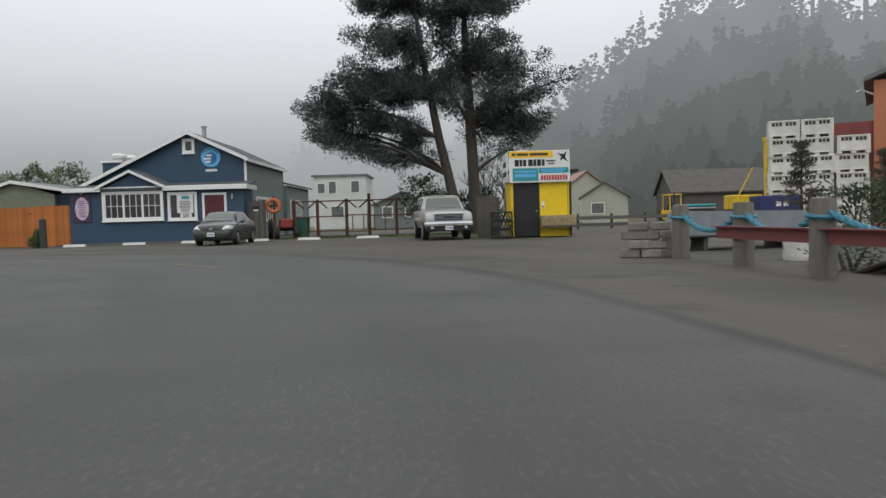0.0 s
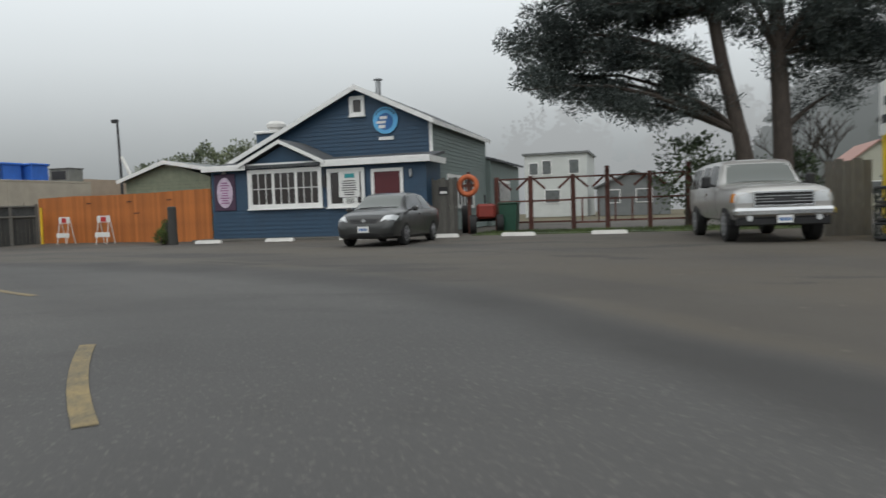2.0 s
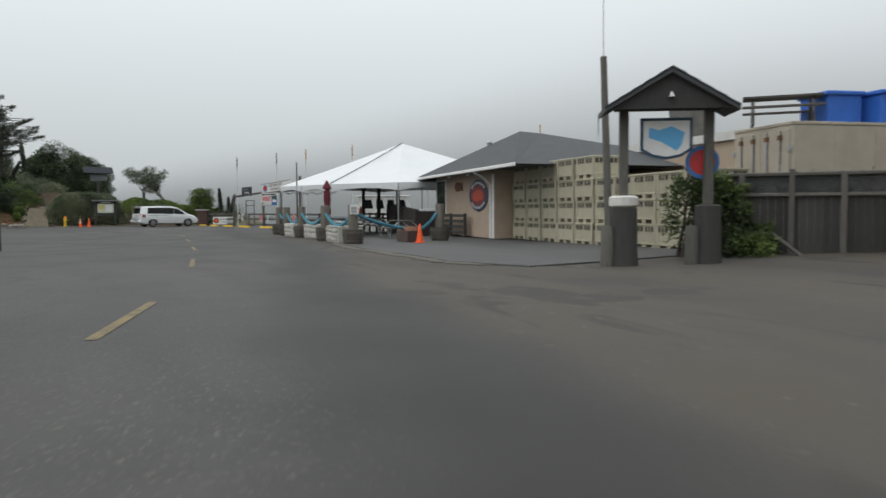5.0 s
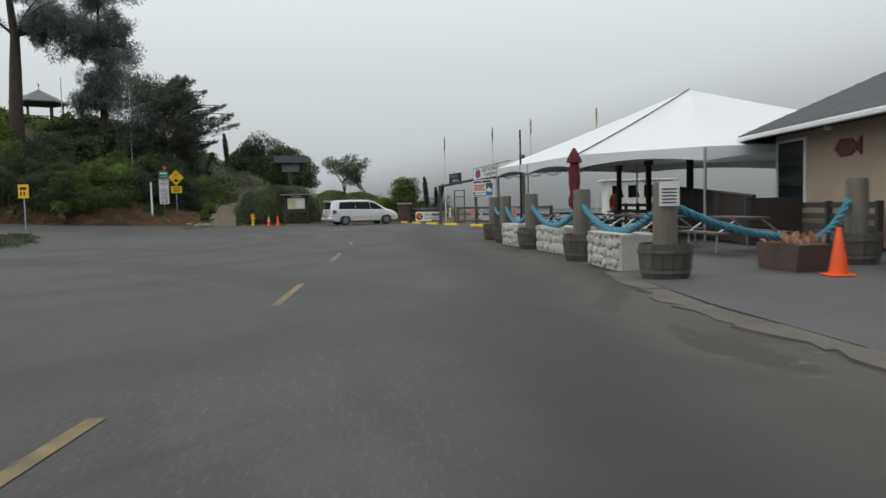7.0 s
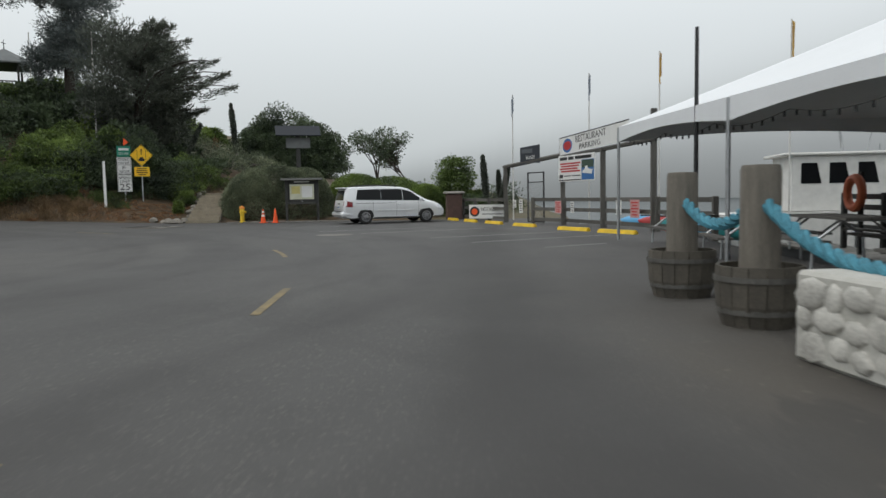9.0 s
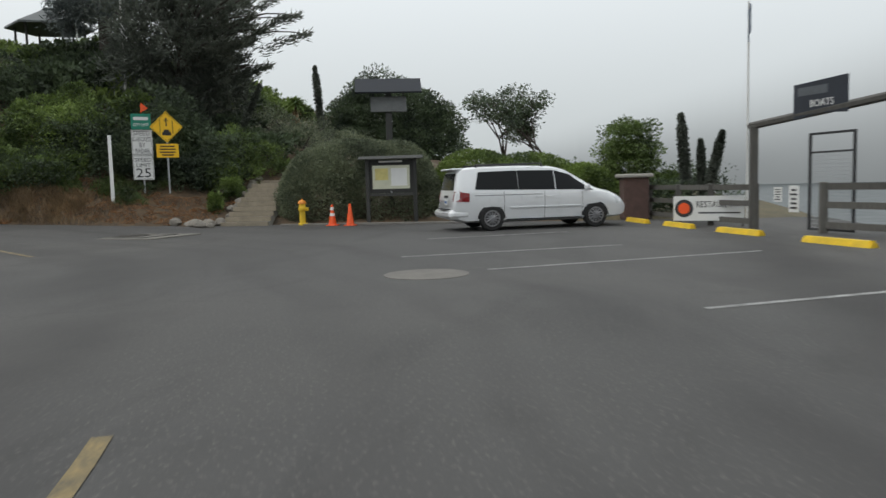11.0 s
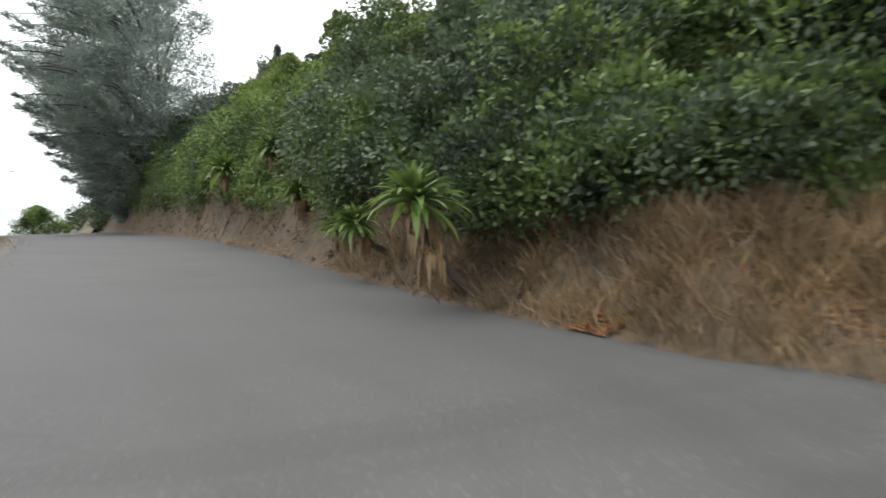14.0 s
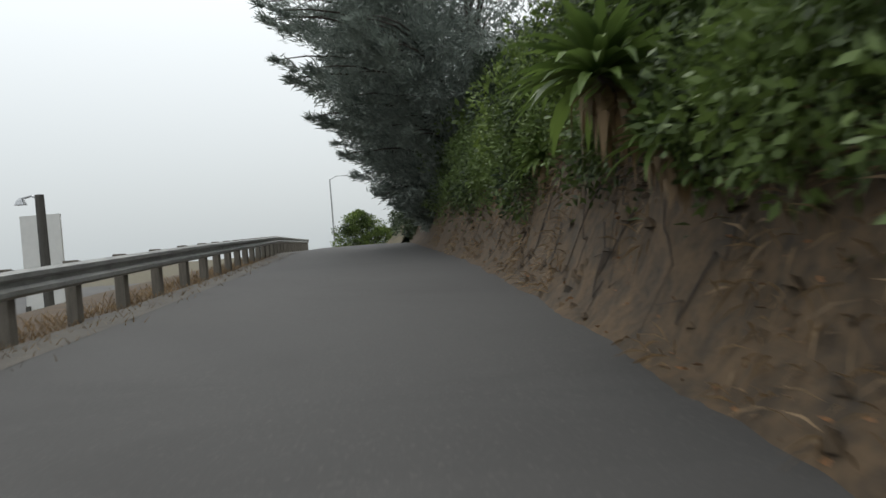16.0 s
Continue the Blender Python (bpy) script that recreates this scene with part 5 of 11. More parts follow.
def shipping_container():
    c = thing("shipping_container", pose(-32.35, 38.85, 0.3, rz=-6), "tan shipping container with rust-stained ribbed doors", "container")
    L, W = 6.06, 2.44
    part("body", Shape().box(-W, 0, 0, L, 0.1, 3.1, bev=0.03), TAN, c)
    for k in range(1, 5):
        part("panel_seam", Shape().box(0.0, 0.012, k * 1.2 - 0.03, k * 1.2 + 0.03, 0.25, 3.0, bev=0.004), TAN, c)
    for sx in (-1, 1):
        door = part("door", Shape().box(-W / 2 - 1.12 if sx < 0 else -W / 2 + 0.01, -W / 2 - 0.01 if sx < 0 else -W / 2 + 1.12, -0.035, -0.004, 0.2, 2.98, bev=0.01), TAN, c)
        for k in range(2):
            x = -W / 2 + sx * (0.28 + 0.52 * k)
            part("lock_rod", Shape().rod((x, -0.065, 0.25), (x, -0.065, 2.95), 0.022, n=8), STEEL, door)
            part("rod_keeper", Shape().box(x - 0.06, x + 0.06, -0.10, -0.04, 2.72, 2.84), RUSTSTAIN, door)
            part("rust_streak", Shape().box(x - 0.03, x + 0.035, -0.041, -0.0355, 1.9 + 0.2 * k, 2.72), RUSTSTAIN, door)
        for z in (0.6, 1.5, 2.5):
            part("hinge", Shape().box(-W / 2 + sx * 1.15 - 0.07, -W / 2 + sx * 1.15 + 0.07, -0.06, -0.036, z - 0.07, z + 0.07), STEEL, door)
    part("roof_rail", Shape().box(-W, 0.016, -0.02, L, 3.08, 3.16, bev=0.01), TAN, c)
    t = thing("blue_tote", pose(-33.25, 40.9, 3.46, rz=-8), "blue plastic tote on the container roof", "tote", "totes on the roof")
    part("tub", Shape().box(-0.56, 0.56, -0.5, 0.5, 0, 0.85, bev=0.04), TOTEBLUE, t)
    part("rim", Shape().box(-0.62, 0.62, -0.56, 0.56, 0.75, 0.87, bev=0.03), TOTEBLUE, t)
    copy_thing(t, pose(-32.75, 42.05, 3.46, rz=-4))
    p = thing("picnic_table", pose(-33.45, 39.5, 3.46, rz=50), "weathered picnic table stored on the container roof", "table")
    part("top", Shape().box(-0.95, 0.95, -0.37, 0.37, 0.72, 0.77), OLDWOOD, p)
    for yy in (-0.72, 0.72):
        part("bench", Shape().box(-0.95, 0.95, yy - 0.13, yy + 0.13, 0.42, 0.46), OLDWOOD, p)
    for sx in (-0.7, 0.7):
        for e in (-1, 1):
            part("leg", Shape().rod((sx, e * 0.7, 0), (sx, e * 0.2, 0.72), 0.04, n=6), OLDWOOD, p)
    u = thing("roof_unit", pose(-32.5, 44.0, 3.46), "grey air unit on the container roof", "air unit")
    part("case", Shape().box(-0.65, 0.65, -0.5, 0.5, 0, 0.66, bev=0.03), mat("unit_grey", (0.21, 0.21, 0.19), 0.6), u)
    part("lid", Shape().box(-0.69, 0.69, -0.54, 0.54, 0.66, 0.72, bev=0.015), mat("unit_lid", (0.14, 0.14, 0.13), 0.6), u)
    part("grille", Shape().box(-0.45, 0.45, -0.52, -0.501, 0.12, 0.55), DARKGREY, u)
    lp = thing("lamp_post", pose(-31.6, 47.0, 0.3), "tall grey lamp post with a flood lamp", "lamp post")
    part("pole", Shape().rod((0.15, 0, 0), (0, 0, 6.6), 0.09, 0.06), DARKGREY, lp)
    part("lamp_head", Shape().box(-0.35, 0.05, -0.12, 0.12, 6.55, 6.75, bev=0.04), DARKGREY, lp)
    b = thing("covered_boat", pose(-28.2, 46.2, 1.6, rz=-10), "white boat with a sloping mast on a trailer behind the fence", "boat")
    part("hull", Shape().prism([(-1.8, 1.4), (-1.6, 0.6), (1.4, 0.6), (2.2, 1.5)], "y", -0.8, 0.8), OFFWHITE, b)
    part("cabin", Shape().box(-0.9, 0.6, -0.6, 0.6, 1.5, 2.3, bev=0.1), OFFWHITE, b)
    part("stripe", Shape().box(-1.7, 1.9, -0.815, -0.8, 1.05, 1.2), RED, b)
    part("stand", Shape().box(-1.2, 1.2, -0.5, 0.5, -1.3, 0.6), DARKGREY, b)
    part("boom", Shape().rod((-1.0, -0.7, 1.2), (-2.2, -0.7, 3.2), 0.09, n=8), OFFWHITE, b)
    g = thing("green_shed", pose(-25.65, 43.1, 0.3), "sage green gabled shed behind the fence", "shed")
    part("wall", Shape().prism([(-2.3, 0), (2.6, 0), (2.6, 3.0), (0.2, 3.75), (-2.3, 2.95)], "y", 0, 5), mat("sage_siding", (0.22, 0.24, 0.17), 0.7), g)
    part("blue_wing", Shape().box(2.62, 4.4, 0.3, 5, 0, 3.0), NAVY, g)
    for a_, b_, z0, z1 in ((-2.6, 0.2, 2.9, 3.78), (0.2, 4.6, 3.78, 2.98)):
        part("roof", Shape().prism([(a_, z0), (b_, z1), (b_, z1 + 0.1), (a_, z0 + 0.1)], "y", -0.3, 5.2), GREYROOF, g)
        part("rake_board", Shape().prism([(a_, z0 - 0.08), (b_, z1 - 0.08), (b_, z1 + 0.11), (a_, z0 + 0.11)], "y", -0.34, -0.305), WHITE, g)
    sid = Shape()
    for k in range(18):
        sid.box(-2.29, 2.59, -0.02, 0.0, 0.1 + k * 0.16, 0.115 + k * 0.16)
    part("siding_lines", sid, mat("sage_edge", (0.16, 0.18, 0.13), 0.7), g)


shipping_container()


def kiosk():
    k = thing("ticket_kiosk", pose(0, 29.5, 0.40), "yellow and black ticket kiosk with a big painted sign", "kiosk")
    x0, x1, d = 2.78, 5.18, 2.3
    part("wall_back", Shape().box(x0, x1, d - 0.08, d, 0, 2.6), KIOSKYEL, k)
    part("wall_side", Shape().box(x0, x0 + 0.08, 0, d - 0.09, 0, 2.6), KIOSKYEL, k)
    part("wall_side", Shape().box(x1 - 0.08, x1, 0, d - 0.09, 0, 2.6), KIOSKYEL, k)
    part("front_panel", Shape().box(3.95, 5.08, 0.0, 0.06, 0.0, 2.25), KIOSKYEL, k)
    part("post", Shape().box(x0 + 0.005, x0 + 0.10, -0.03, 0.06, 0, 2.25), YELLOW, k)
    part("post", Shape().box(x1 - 0.02, x1 + 0.06, -0.03, 0.06, 0, 2.25), BLACK, k)
    d_ = part("door", Shape().box(2.9, 3.93, 0.02, 0.07, 0.02, 2.25, bev=0.01), BLACK, k, "plain black door")
    part("door_handle", Shape().rod((3.82, -0.03, 1.05), (3.82, 0.02, 1.05), 0.03), STEEL, d_)
    part("notice", Shape().box(4.02, 4.14, -0.012, -0.003, 1.15, 1.42), SIGNWHITE, k)
    part("notice_mark", Shape().box(4.04, 4.12, -0.018, -0.0125, 1.18, 1.25), RED, k)
    part("roof", Shape().box(x0 - 0.1, x1 + 0.35, -0.1, d + 0.1, 2.6, 2.7), BLACK, k)
    sg = part("sign_board", Shape().box(2.72, 5.18, -0.16, -0.11, 2.2, 3.48, bev=0.01), SIGNWHITE, k, "white painted sign with a bird and coloured bands")
    part("yellow_band", Shape().box(2.74, 4.5, -0.168, -0.1605, 3.2, 3.46), SIGNYEL, sg)
    part("teal_band", Shape().box(2.86, 3.9, -0.168, -0.1605, 2.26, 2.78).box(3.92, 5.12, -0.168, -0.1605, 2.56, 2.78), TEAL, sg)
    letters = Shape()
    for a, b in ((2.95, 3.12), (3.15, 3.26), (3.29, 3.42), (3.5, 3.68), (3.71, 3.83), (3.86, 4.02), (4.05, 4.16)):
        letters.box(a, b, -0.168, -0.1605, 2.86, 3.12)
    part("lettering", letters, BLACK, sg)
    ln = Shape()
    for a, b in ((2.85, 3.0), (3.05, 3.5), (3.56, 4.3)):
        ln.box(a, b, -0.172, -0.1685, 3.28, 3.38)
    ln.box(4.22, 4.6, -0.168, -0.1605, 3.02, 3.08).box(4.3, 4.55, -0.168, -0.1605, 2.92, 2.97)
    part("lettering", ln, DARKGREY, sg)
    tl = Shape().box(2.95, 3.8, -0.172, -0.1685, 2.6, 2.68).box(2.95, 3.8, -0.172, -0.1685, 2.42, 2.54).box(4.0, 5.0, -0.172, -0.1685, 2.68, 2.73).box(4.05, 4.9, -0.172, -0.1685, 2.60, 2.65)
    part("lettering", tl, LOGOBLUE, sg)
    ph = Shape()
    for i in range(10):
        ph.box(4.0 + i * 0.11, 4.08 + i * 0.11, -0.168, -0.1605, 2.28, 2.48)
    part("number_bars", ph, RED, sg)
    part("bird", Shape().prism([(4.66, 3.36), (4.84, 3.22), (4.78, 3.05), (4.92, 3.12), (5.1, 3.0), (5.0, 3.2), (5.06, 3.44), (4.92, 3.3)], "y", -0.168, -0.1605), BLACK, sg)
    part("side_sign", Shape().box(2.64, 2.70, -0.02, 2.0, 2.25, 3.45), SIGNWHITE, k)
    part("side_bars", Shape().box(2.632, 2.6395, 0.2, 1.8, 2.5, 2.7).box(2.632, 2.6395, 0.3, 1.6, 2.9, 3.1), DARKGREY, k)
    cp = part("crab_pot", Shape().box(3.95, 5.32, -0.55, -0.05, 0.42, 0.80, bev=0.03), mat("coiled_rope_tan", (0.28, 0.22, 0.12), 0.9, 12, 0.5, 0.8), k, "coil of tan rope on a shelf")
    c2 = Shape()
    for i in range(5):
        cx, cz = 4.1 + i * 0.27, 0.82
        c2.tube([(cx + 0.16 * math.cos(t), -0.3 + 0.2 * math.sin(t), cz + 0.02 * math.sin(3 * t)) for t in [2 * math.pi * j / 12 for j in range(13)]], 0.03, 6)
    part("rope_coil", c2, mat("coil_tan", (0.33, 0.27, 0.15), 0.9, 12, 0.5, 0.8), cp)
    part("shelf", Shape().box(3.9, 5.4, -0.56, -0.04, 0.36, 0.415), OLDWOOD, k)
    # crab pots stacked at the side
    for lev in range(3):
        c = thing("wire_crab_pot", pose(2.35, 29.0, 0.40 + lev * 0.36, rz=lev * 17), "dark round wire crab pot with netting", "crab pot", "crab pots by the kiosk")
        part("ring", Shape().lathe((0, 0, 0), [(0.42, 0.0), (0.46, 0.03), (0.42, 0.06)], 18), DARKGREY, c)
        part("ring", Shape().lathe((0, 0, 0.29), [(0.42, 0.0), (0.46, 0.03), (0.42, 0.06)], 18), DARKGREY, c)
        s = Shape()
        for j in range(18):
            a = 2 * math.pi * j / 18
            s.rod((0.44 * math.cos(a), 0.44 * math.sin(a), 0.05), (0.44 * math.cos(a + 0.3), 0.44 * math.sin(a + 0.3), 0.3), 0.012, n=4)
            s.rod((0.44 * math.cos(a), 0.44 * math.sin(a), 0.05), (0.44 * math.cos(a - 0.3), 0.44 * math.sin(a - 0.3), 0.3), 0.012, n=4)
        part("mesh", s, NETTING, c)
    b = thing("grey_boarding", pose(2.0, 31.5, 0.37), "weathered grey boarding behind the truck", "fence")
    for i in range(5):
        part("board", Shape().box(-0.5 + i * 0.2, -0.31 + i * 0.2, 0, 0.03, 0, 1.75 + 0.05 * (i % 2)), OLDWOOD, b)


kiosk()


def distant_house(name, m, w, d, hw, hr, wall, roof, label, windows):
    h = thing(name, m, label, "house")
    part("wall", Shape().prism([(0, 0), (w, 0), (w, hw), (w / 2, hr), (0, hw)] if hr > hw + 0.5 else [(0, 0), (w, 0), (w, hw), (0, hw)], "y", 0, d), wall, h)
    if hr > hw + 0.5:
        for a, b in ((-0.3, w / 2), (w + 0.3, w / 2)):
            part("roof", Shape().prism([(a, hw - 0.12), (b, hr + 0.03), (b, hr + 0.18), (a, hw + 0.03)], "y", -0.3, d + 0.3), roof, h)
    else:
        part("roof", Shape().box(-0.2, w + 0.2, -0.2, d + 0.2, hw, hw + 0.2), roof, h)
    for x0, x1, z0, z1 in windows:
        wn = part("window", Shape().box(x0 - 0.08, x1 + 0.08, -0.06, -0.005, z0 - 0.08, z1 + 0.08), WHITE, h)
        part("pane", Shape().box(x0, x1, -0.075, -0.061, z0, z1), mat("far_glass", (0.12, 0.13, 0.13), 0.3), wn)
    return h


distant_house("pale_house", pose(-14.9, 84, 0.3), 6.1, 8, 6.1, 6.1, PALEHOUSE, GREYROOF, "pale two-storey house half lost in fog", [(0.5, 1.3, 4.2, 5.3), (1.8, 2.6, 4.2, 5.5), (4.4, 5.3, 4.2, 5.5), (2.0, 3.4, 1.4, 2.6)])
distant_house("low_house", pose(-7.6, 80, 0.3), 6.4, 7, 2.6, 3.9, GREYROOF, GREYROOF, "low grey house behind the yard", [(1, 2, 1.2, 2.3), (3.5, 4.8, 1.2, 2.3)])
distant_house("salmon_house", pose(15.6, 92, 0.3), 5.4, 9, 4.2, 6.3, CREAMWALL, PINKROOF, "cream house with a salmon pink roof", [(2, 3.2, 1.2, 2.4)])
distant_house("cream_house", pose(14.2, 74, 0.3, rz=-12), 4.6, 5, 2.6, 4.1, CREAMWALL, GREYROOF, "small cream house with a grey gabled roof", [(1.0, 2.2, 1.0, 2.0)])
distant_house("long_shed", pose(46, 74, 0.3, rz=86), 8, 22, 2.9, 5.3, mat("dark_shed_wall", (0.085, 0.075, 0.068), 0.8), mat("rusty_dark_roof", (0.088, 0.080, 0.072), 0.85, 1, 0.35, 0.2), "long dark net shed below the wooded hill", [(2 + 4 * i, 3.6 + 4 * i, 1.5, 2.8) for i in range(6)])


# ---- vehicles ----
from mathutils.bvhtree import BVHTree


def eased(xs, ys, x):
    """A smooth curve through the values that never overshoots them."""
    i = max(0, min(len(xs) - 2, int(np.searchsorted(xs, x, "right")) - 1))
    h = [b - a for a, b in zip(xs[:-1], xs[1:])]
    d = [(b - a) / w for a, b, w in zip(ys[:-1], ys[1:], h)]
    m = [d[0]] + [0.0 if p * q <= 0 else 2 * p * q / (p + q) for p, q in zip(d[:-1], d[1:])] + [d[-1]]
    t = (x - xs[i]) / h[i]
    return ys[i] * (1 + 2 * t) * (1 - t) ** 2 + m[i] * h[i] * t * (1 - t) ** 2 + ys[i + 1] * t * t * (3 - 2 * t) + m[i + 1] * h[i] * t * t * (t - 1)


def car_shell(stations, step=0.09):
    """Lofts a rounded body from cross-sections: x, sill, widest line, belt line, roof edge, top."""
    body, secs = Shape(), []
    xs = [q[0] for q in stations]
    cols = list(zip(*stations))
    at = []
    for a, b in zip(xs[:-1], xs[1:]):
        k = max(2, int(math.ceil((b - a) / step)))
        at += [a + (b - a) * j / k for j in range(k)]
    for x in at + [xs[-1]]:
        ws, zs, wm, zm, wb, zb, wr, zr, zt = [eased(xs, c, x) for c in cols[1:]]
        half = [(ws * 0.86, zs), (ws, zs + 0.05), (wm, zm), (wm * 0.997, zm + (zb - zm) * 0.5), (wb + (wm - wb) * 0.35, zb - 0.05), (wb, zb), ((wb + wr) / 2 + 0.02, (zb + zr) / 2), (wr, zr), (wr * 0.90, zr + (zt - zr) * 0.5), (wr * 0.6, zr + (zt - zr) * 0.86), (0.0, zt)]
        secs.append([(x, y, z) for y, z in half] + [(x, -y, z) for y, z in half[-2::-1]])
    n = len(secs[0])
    for i in range(len(secs) - 1):
        for k in range(n - 1):
            body.add([secs[i][k], secs[i + 1][k], secs[i + 1][k + 1], secs[i][k + 1]], [(0, 1, 2, 3)])
        body.add([secs[i][0], secs[i + 1][0], secs[i + 1][-1], secs[i][-1]], [(0, 1, 2, 3)])
    for q in (secs[0], secs[-1]):
        body.add(q, [tuple(range(n))])
    return body


def skin(body):
    """The surface on which glass, lamps and grilles are laid."""
    bm = bmesh.new()
    bm.from_mesh(body.data)
    tree = BVHTree.FromBMesh(bm)
    bm.free()
    return tree


def panel(name, tree, quad, material, parent, label="", nu=8, nv=5, lift=0.007):
    """A pane or lamp that follows the body between four corners given near its surface."""
    a, b, c, d = [Vector(q) for q in quad]
    s, rows = Shape(), []
    for j in range(nv + 1):
        for i in range(nu + 1):
            u, w = i / nu, j / nv
            p = (a * (1 - u) + b * u) * (1 - w) + (d * (1 - u) + c * u) * w
            q, normal, _, _ = tree.find_nearest(p)
            rows.append((q + normal * lift, q - normal * 0.02))
    n = nu + 1
    s.v = [tuple(p) for p, _ in rows] + [tuple(q) for _, q in rows]
    o = len(rows)
    s.f = [(j * n + i, j * n + i + 1, (j + 1) * n + i + 1, (j + 1) * n + i) for j in range(nv) for i in range(nu)]
    rim = [i for i in range(n)] + [j * n + nu for j in range(1, nv + 1)] + [nv * n + i for i in range(nu - 1, -1, -1)] + [j * n for j in range(nv - 1, 0, -1)]
    s.f += [(p, q, q + o, p + o) for p, q in zip(rim, rim[1:] + rim[:1])]
    return part(name, s, material, parent, label, smooth=True)


def weld(shape):
    bm = bmesh.new()
    me = bpy.data.meshes.new("tmp")
    me.from_pydata(shape.v, [], shape.f)
    bm.from_mesh(me)
    bmesh.ops.remove_doubles(bm, verts=bm.verts[:], dist=0.001)
    bmesh.ops.recalc_face_normals(bm, faces=bm.faces[:])
    bm.to_mesh(me)
    bm.free()
    me.polygons.foreach_set("use_smooth", [True] * len(me.polygons))
    me.set_sharp_from_angle(angle=radians(32))
    return me


def wheel(parent, x, y, r, width, out, spokes=9):
    w = part("wheel", Shape().rod((x, y - width / 2, r), (x, y + width / 2, r), r * 0.6, n=20), DARKGREY, parent)
    prof = [(r * 0.64, -width / 2), (r * 0.92, -width / 2), (r, -width * 0.36), (r, width * 0.36), (r * 0.92, width / 2), (r * 0.64, width / 2)]
    t = Shape()
    n = 28
    v = [(x + a * math.cos(2 * math.pi * k / n), y + b, r + a * math.sin(2 * math.pi * k / n)) for a, b in prof for k in range(n)]
    t.add(v, [(i * n + k, i * n + (k + 1) % n, (i + 1) * n + (k + 1) % n, (i + 1) * n + k) for i in range(5) for k in range(n)])
    part("tyre", t, RUBBER, w, smooth=True)
    yo = y + out * width * 0.46
    rim = Shape()
    ring_y0, ring_y1 = (yo, yo + out * 0.02)
    for k in range(n):
        a, b = 2 * math.pi * k / n, 2 * math.pi * (k + 1) / n
        rim.prism([(x + rr * math.cos(tt), r + rr * math.sin(tt)) for rr, tt in ((r * 0.56, a), (r * 0.66, a), (r * 0.66, b), (r * 0.56, b))], "y", ring_y0, ring_y1)
    for k in range(spokes):
        a = 2 * math.pi * k / spokes
        rim.rod((x + 0.08 * r * math.cos(a), yo + out * 0.012, r + 0.08 * r * math.sin(a)), (x + 0.58 * r * math.cos(a), yo, r + 0.58 * r * math.sin(a)), r * 0.075, r * 0.05, 6)
    rim.rod((x, yo - out * 0.02, r), (x, yo + out * 0.03, r), r * 0.16, n=12)
    part("rim", rim, WHEELGREY, w)
    return w


def arch(parent, x, r, wy):
    """Black half disc in the flank: the shade of the wheel gap as a colour."""
    for e in (-1, 1):
        s = Shape()
        n = 14
        o = [(x + (r + 0.05) * math.cos(math.pi * k / n), r * 0.98 + (r + 0.05) * math.sin(math.pi * k / n)) for k in range(n + 1)]
        s.prism(o, "y", e * (wy - 0.12), e * (wy + 0.006))
        part("wheel_arch", s, BLACK, parent)


def plate(parent, x, z, m=None, w=0.31, face=1):
    p = part("number_plate", Shape().box(min(x, x + face * 0.015), max(x, x + face * 0.015), -w / 2, w / 2, z - 0.08, z + 0.08), SIGNWHITE, parent, "white number plate")
    b = Shape()
    for k in range(6):
        y = -w / 2 + 0.035 + k * 0.042
        b.box(min(x + face * 0.0155, x + face * 0.02), max(x + face * 0.0155, x + face * 0.02), y, y + 0.028, z - 0.04, z + 0.03)
    part("plate_bars", b, SIGNBLUE, p)


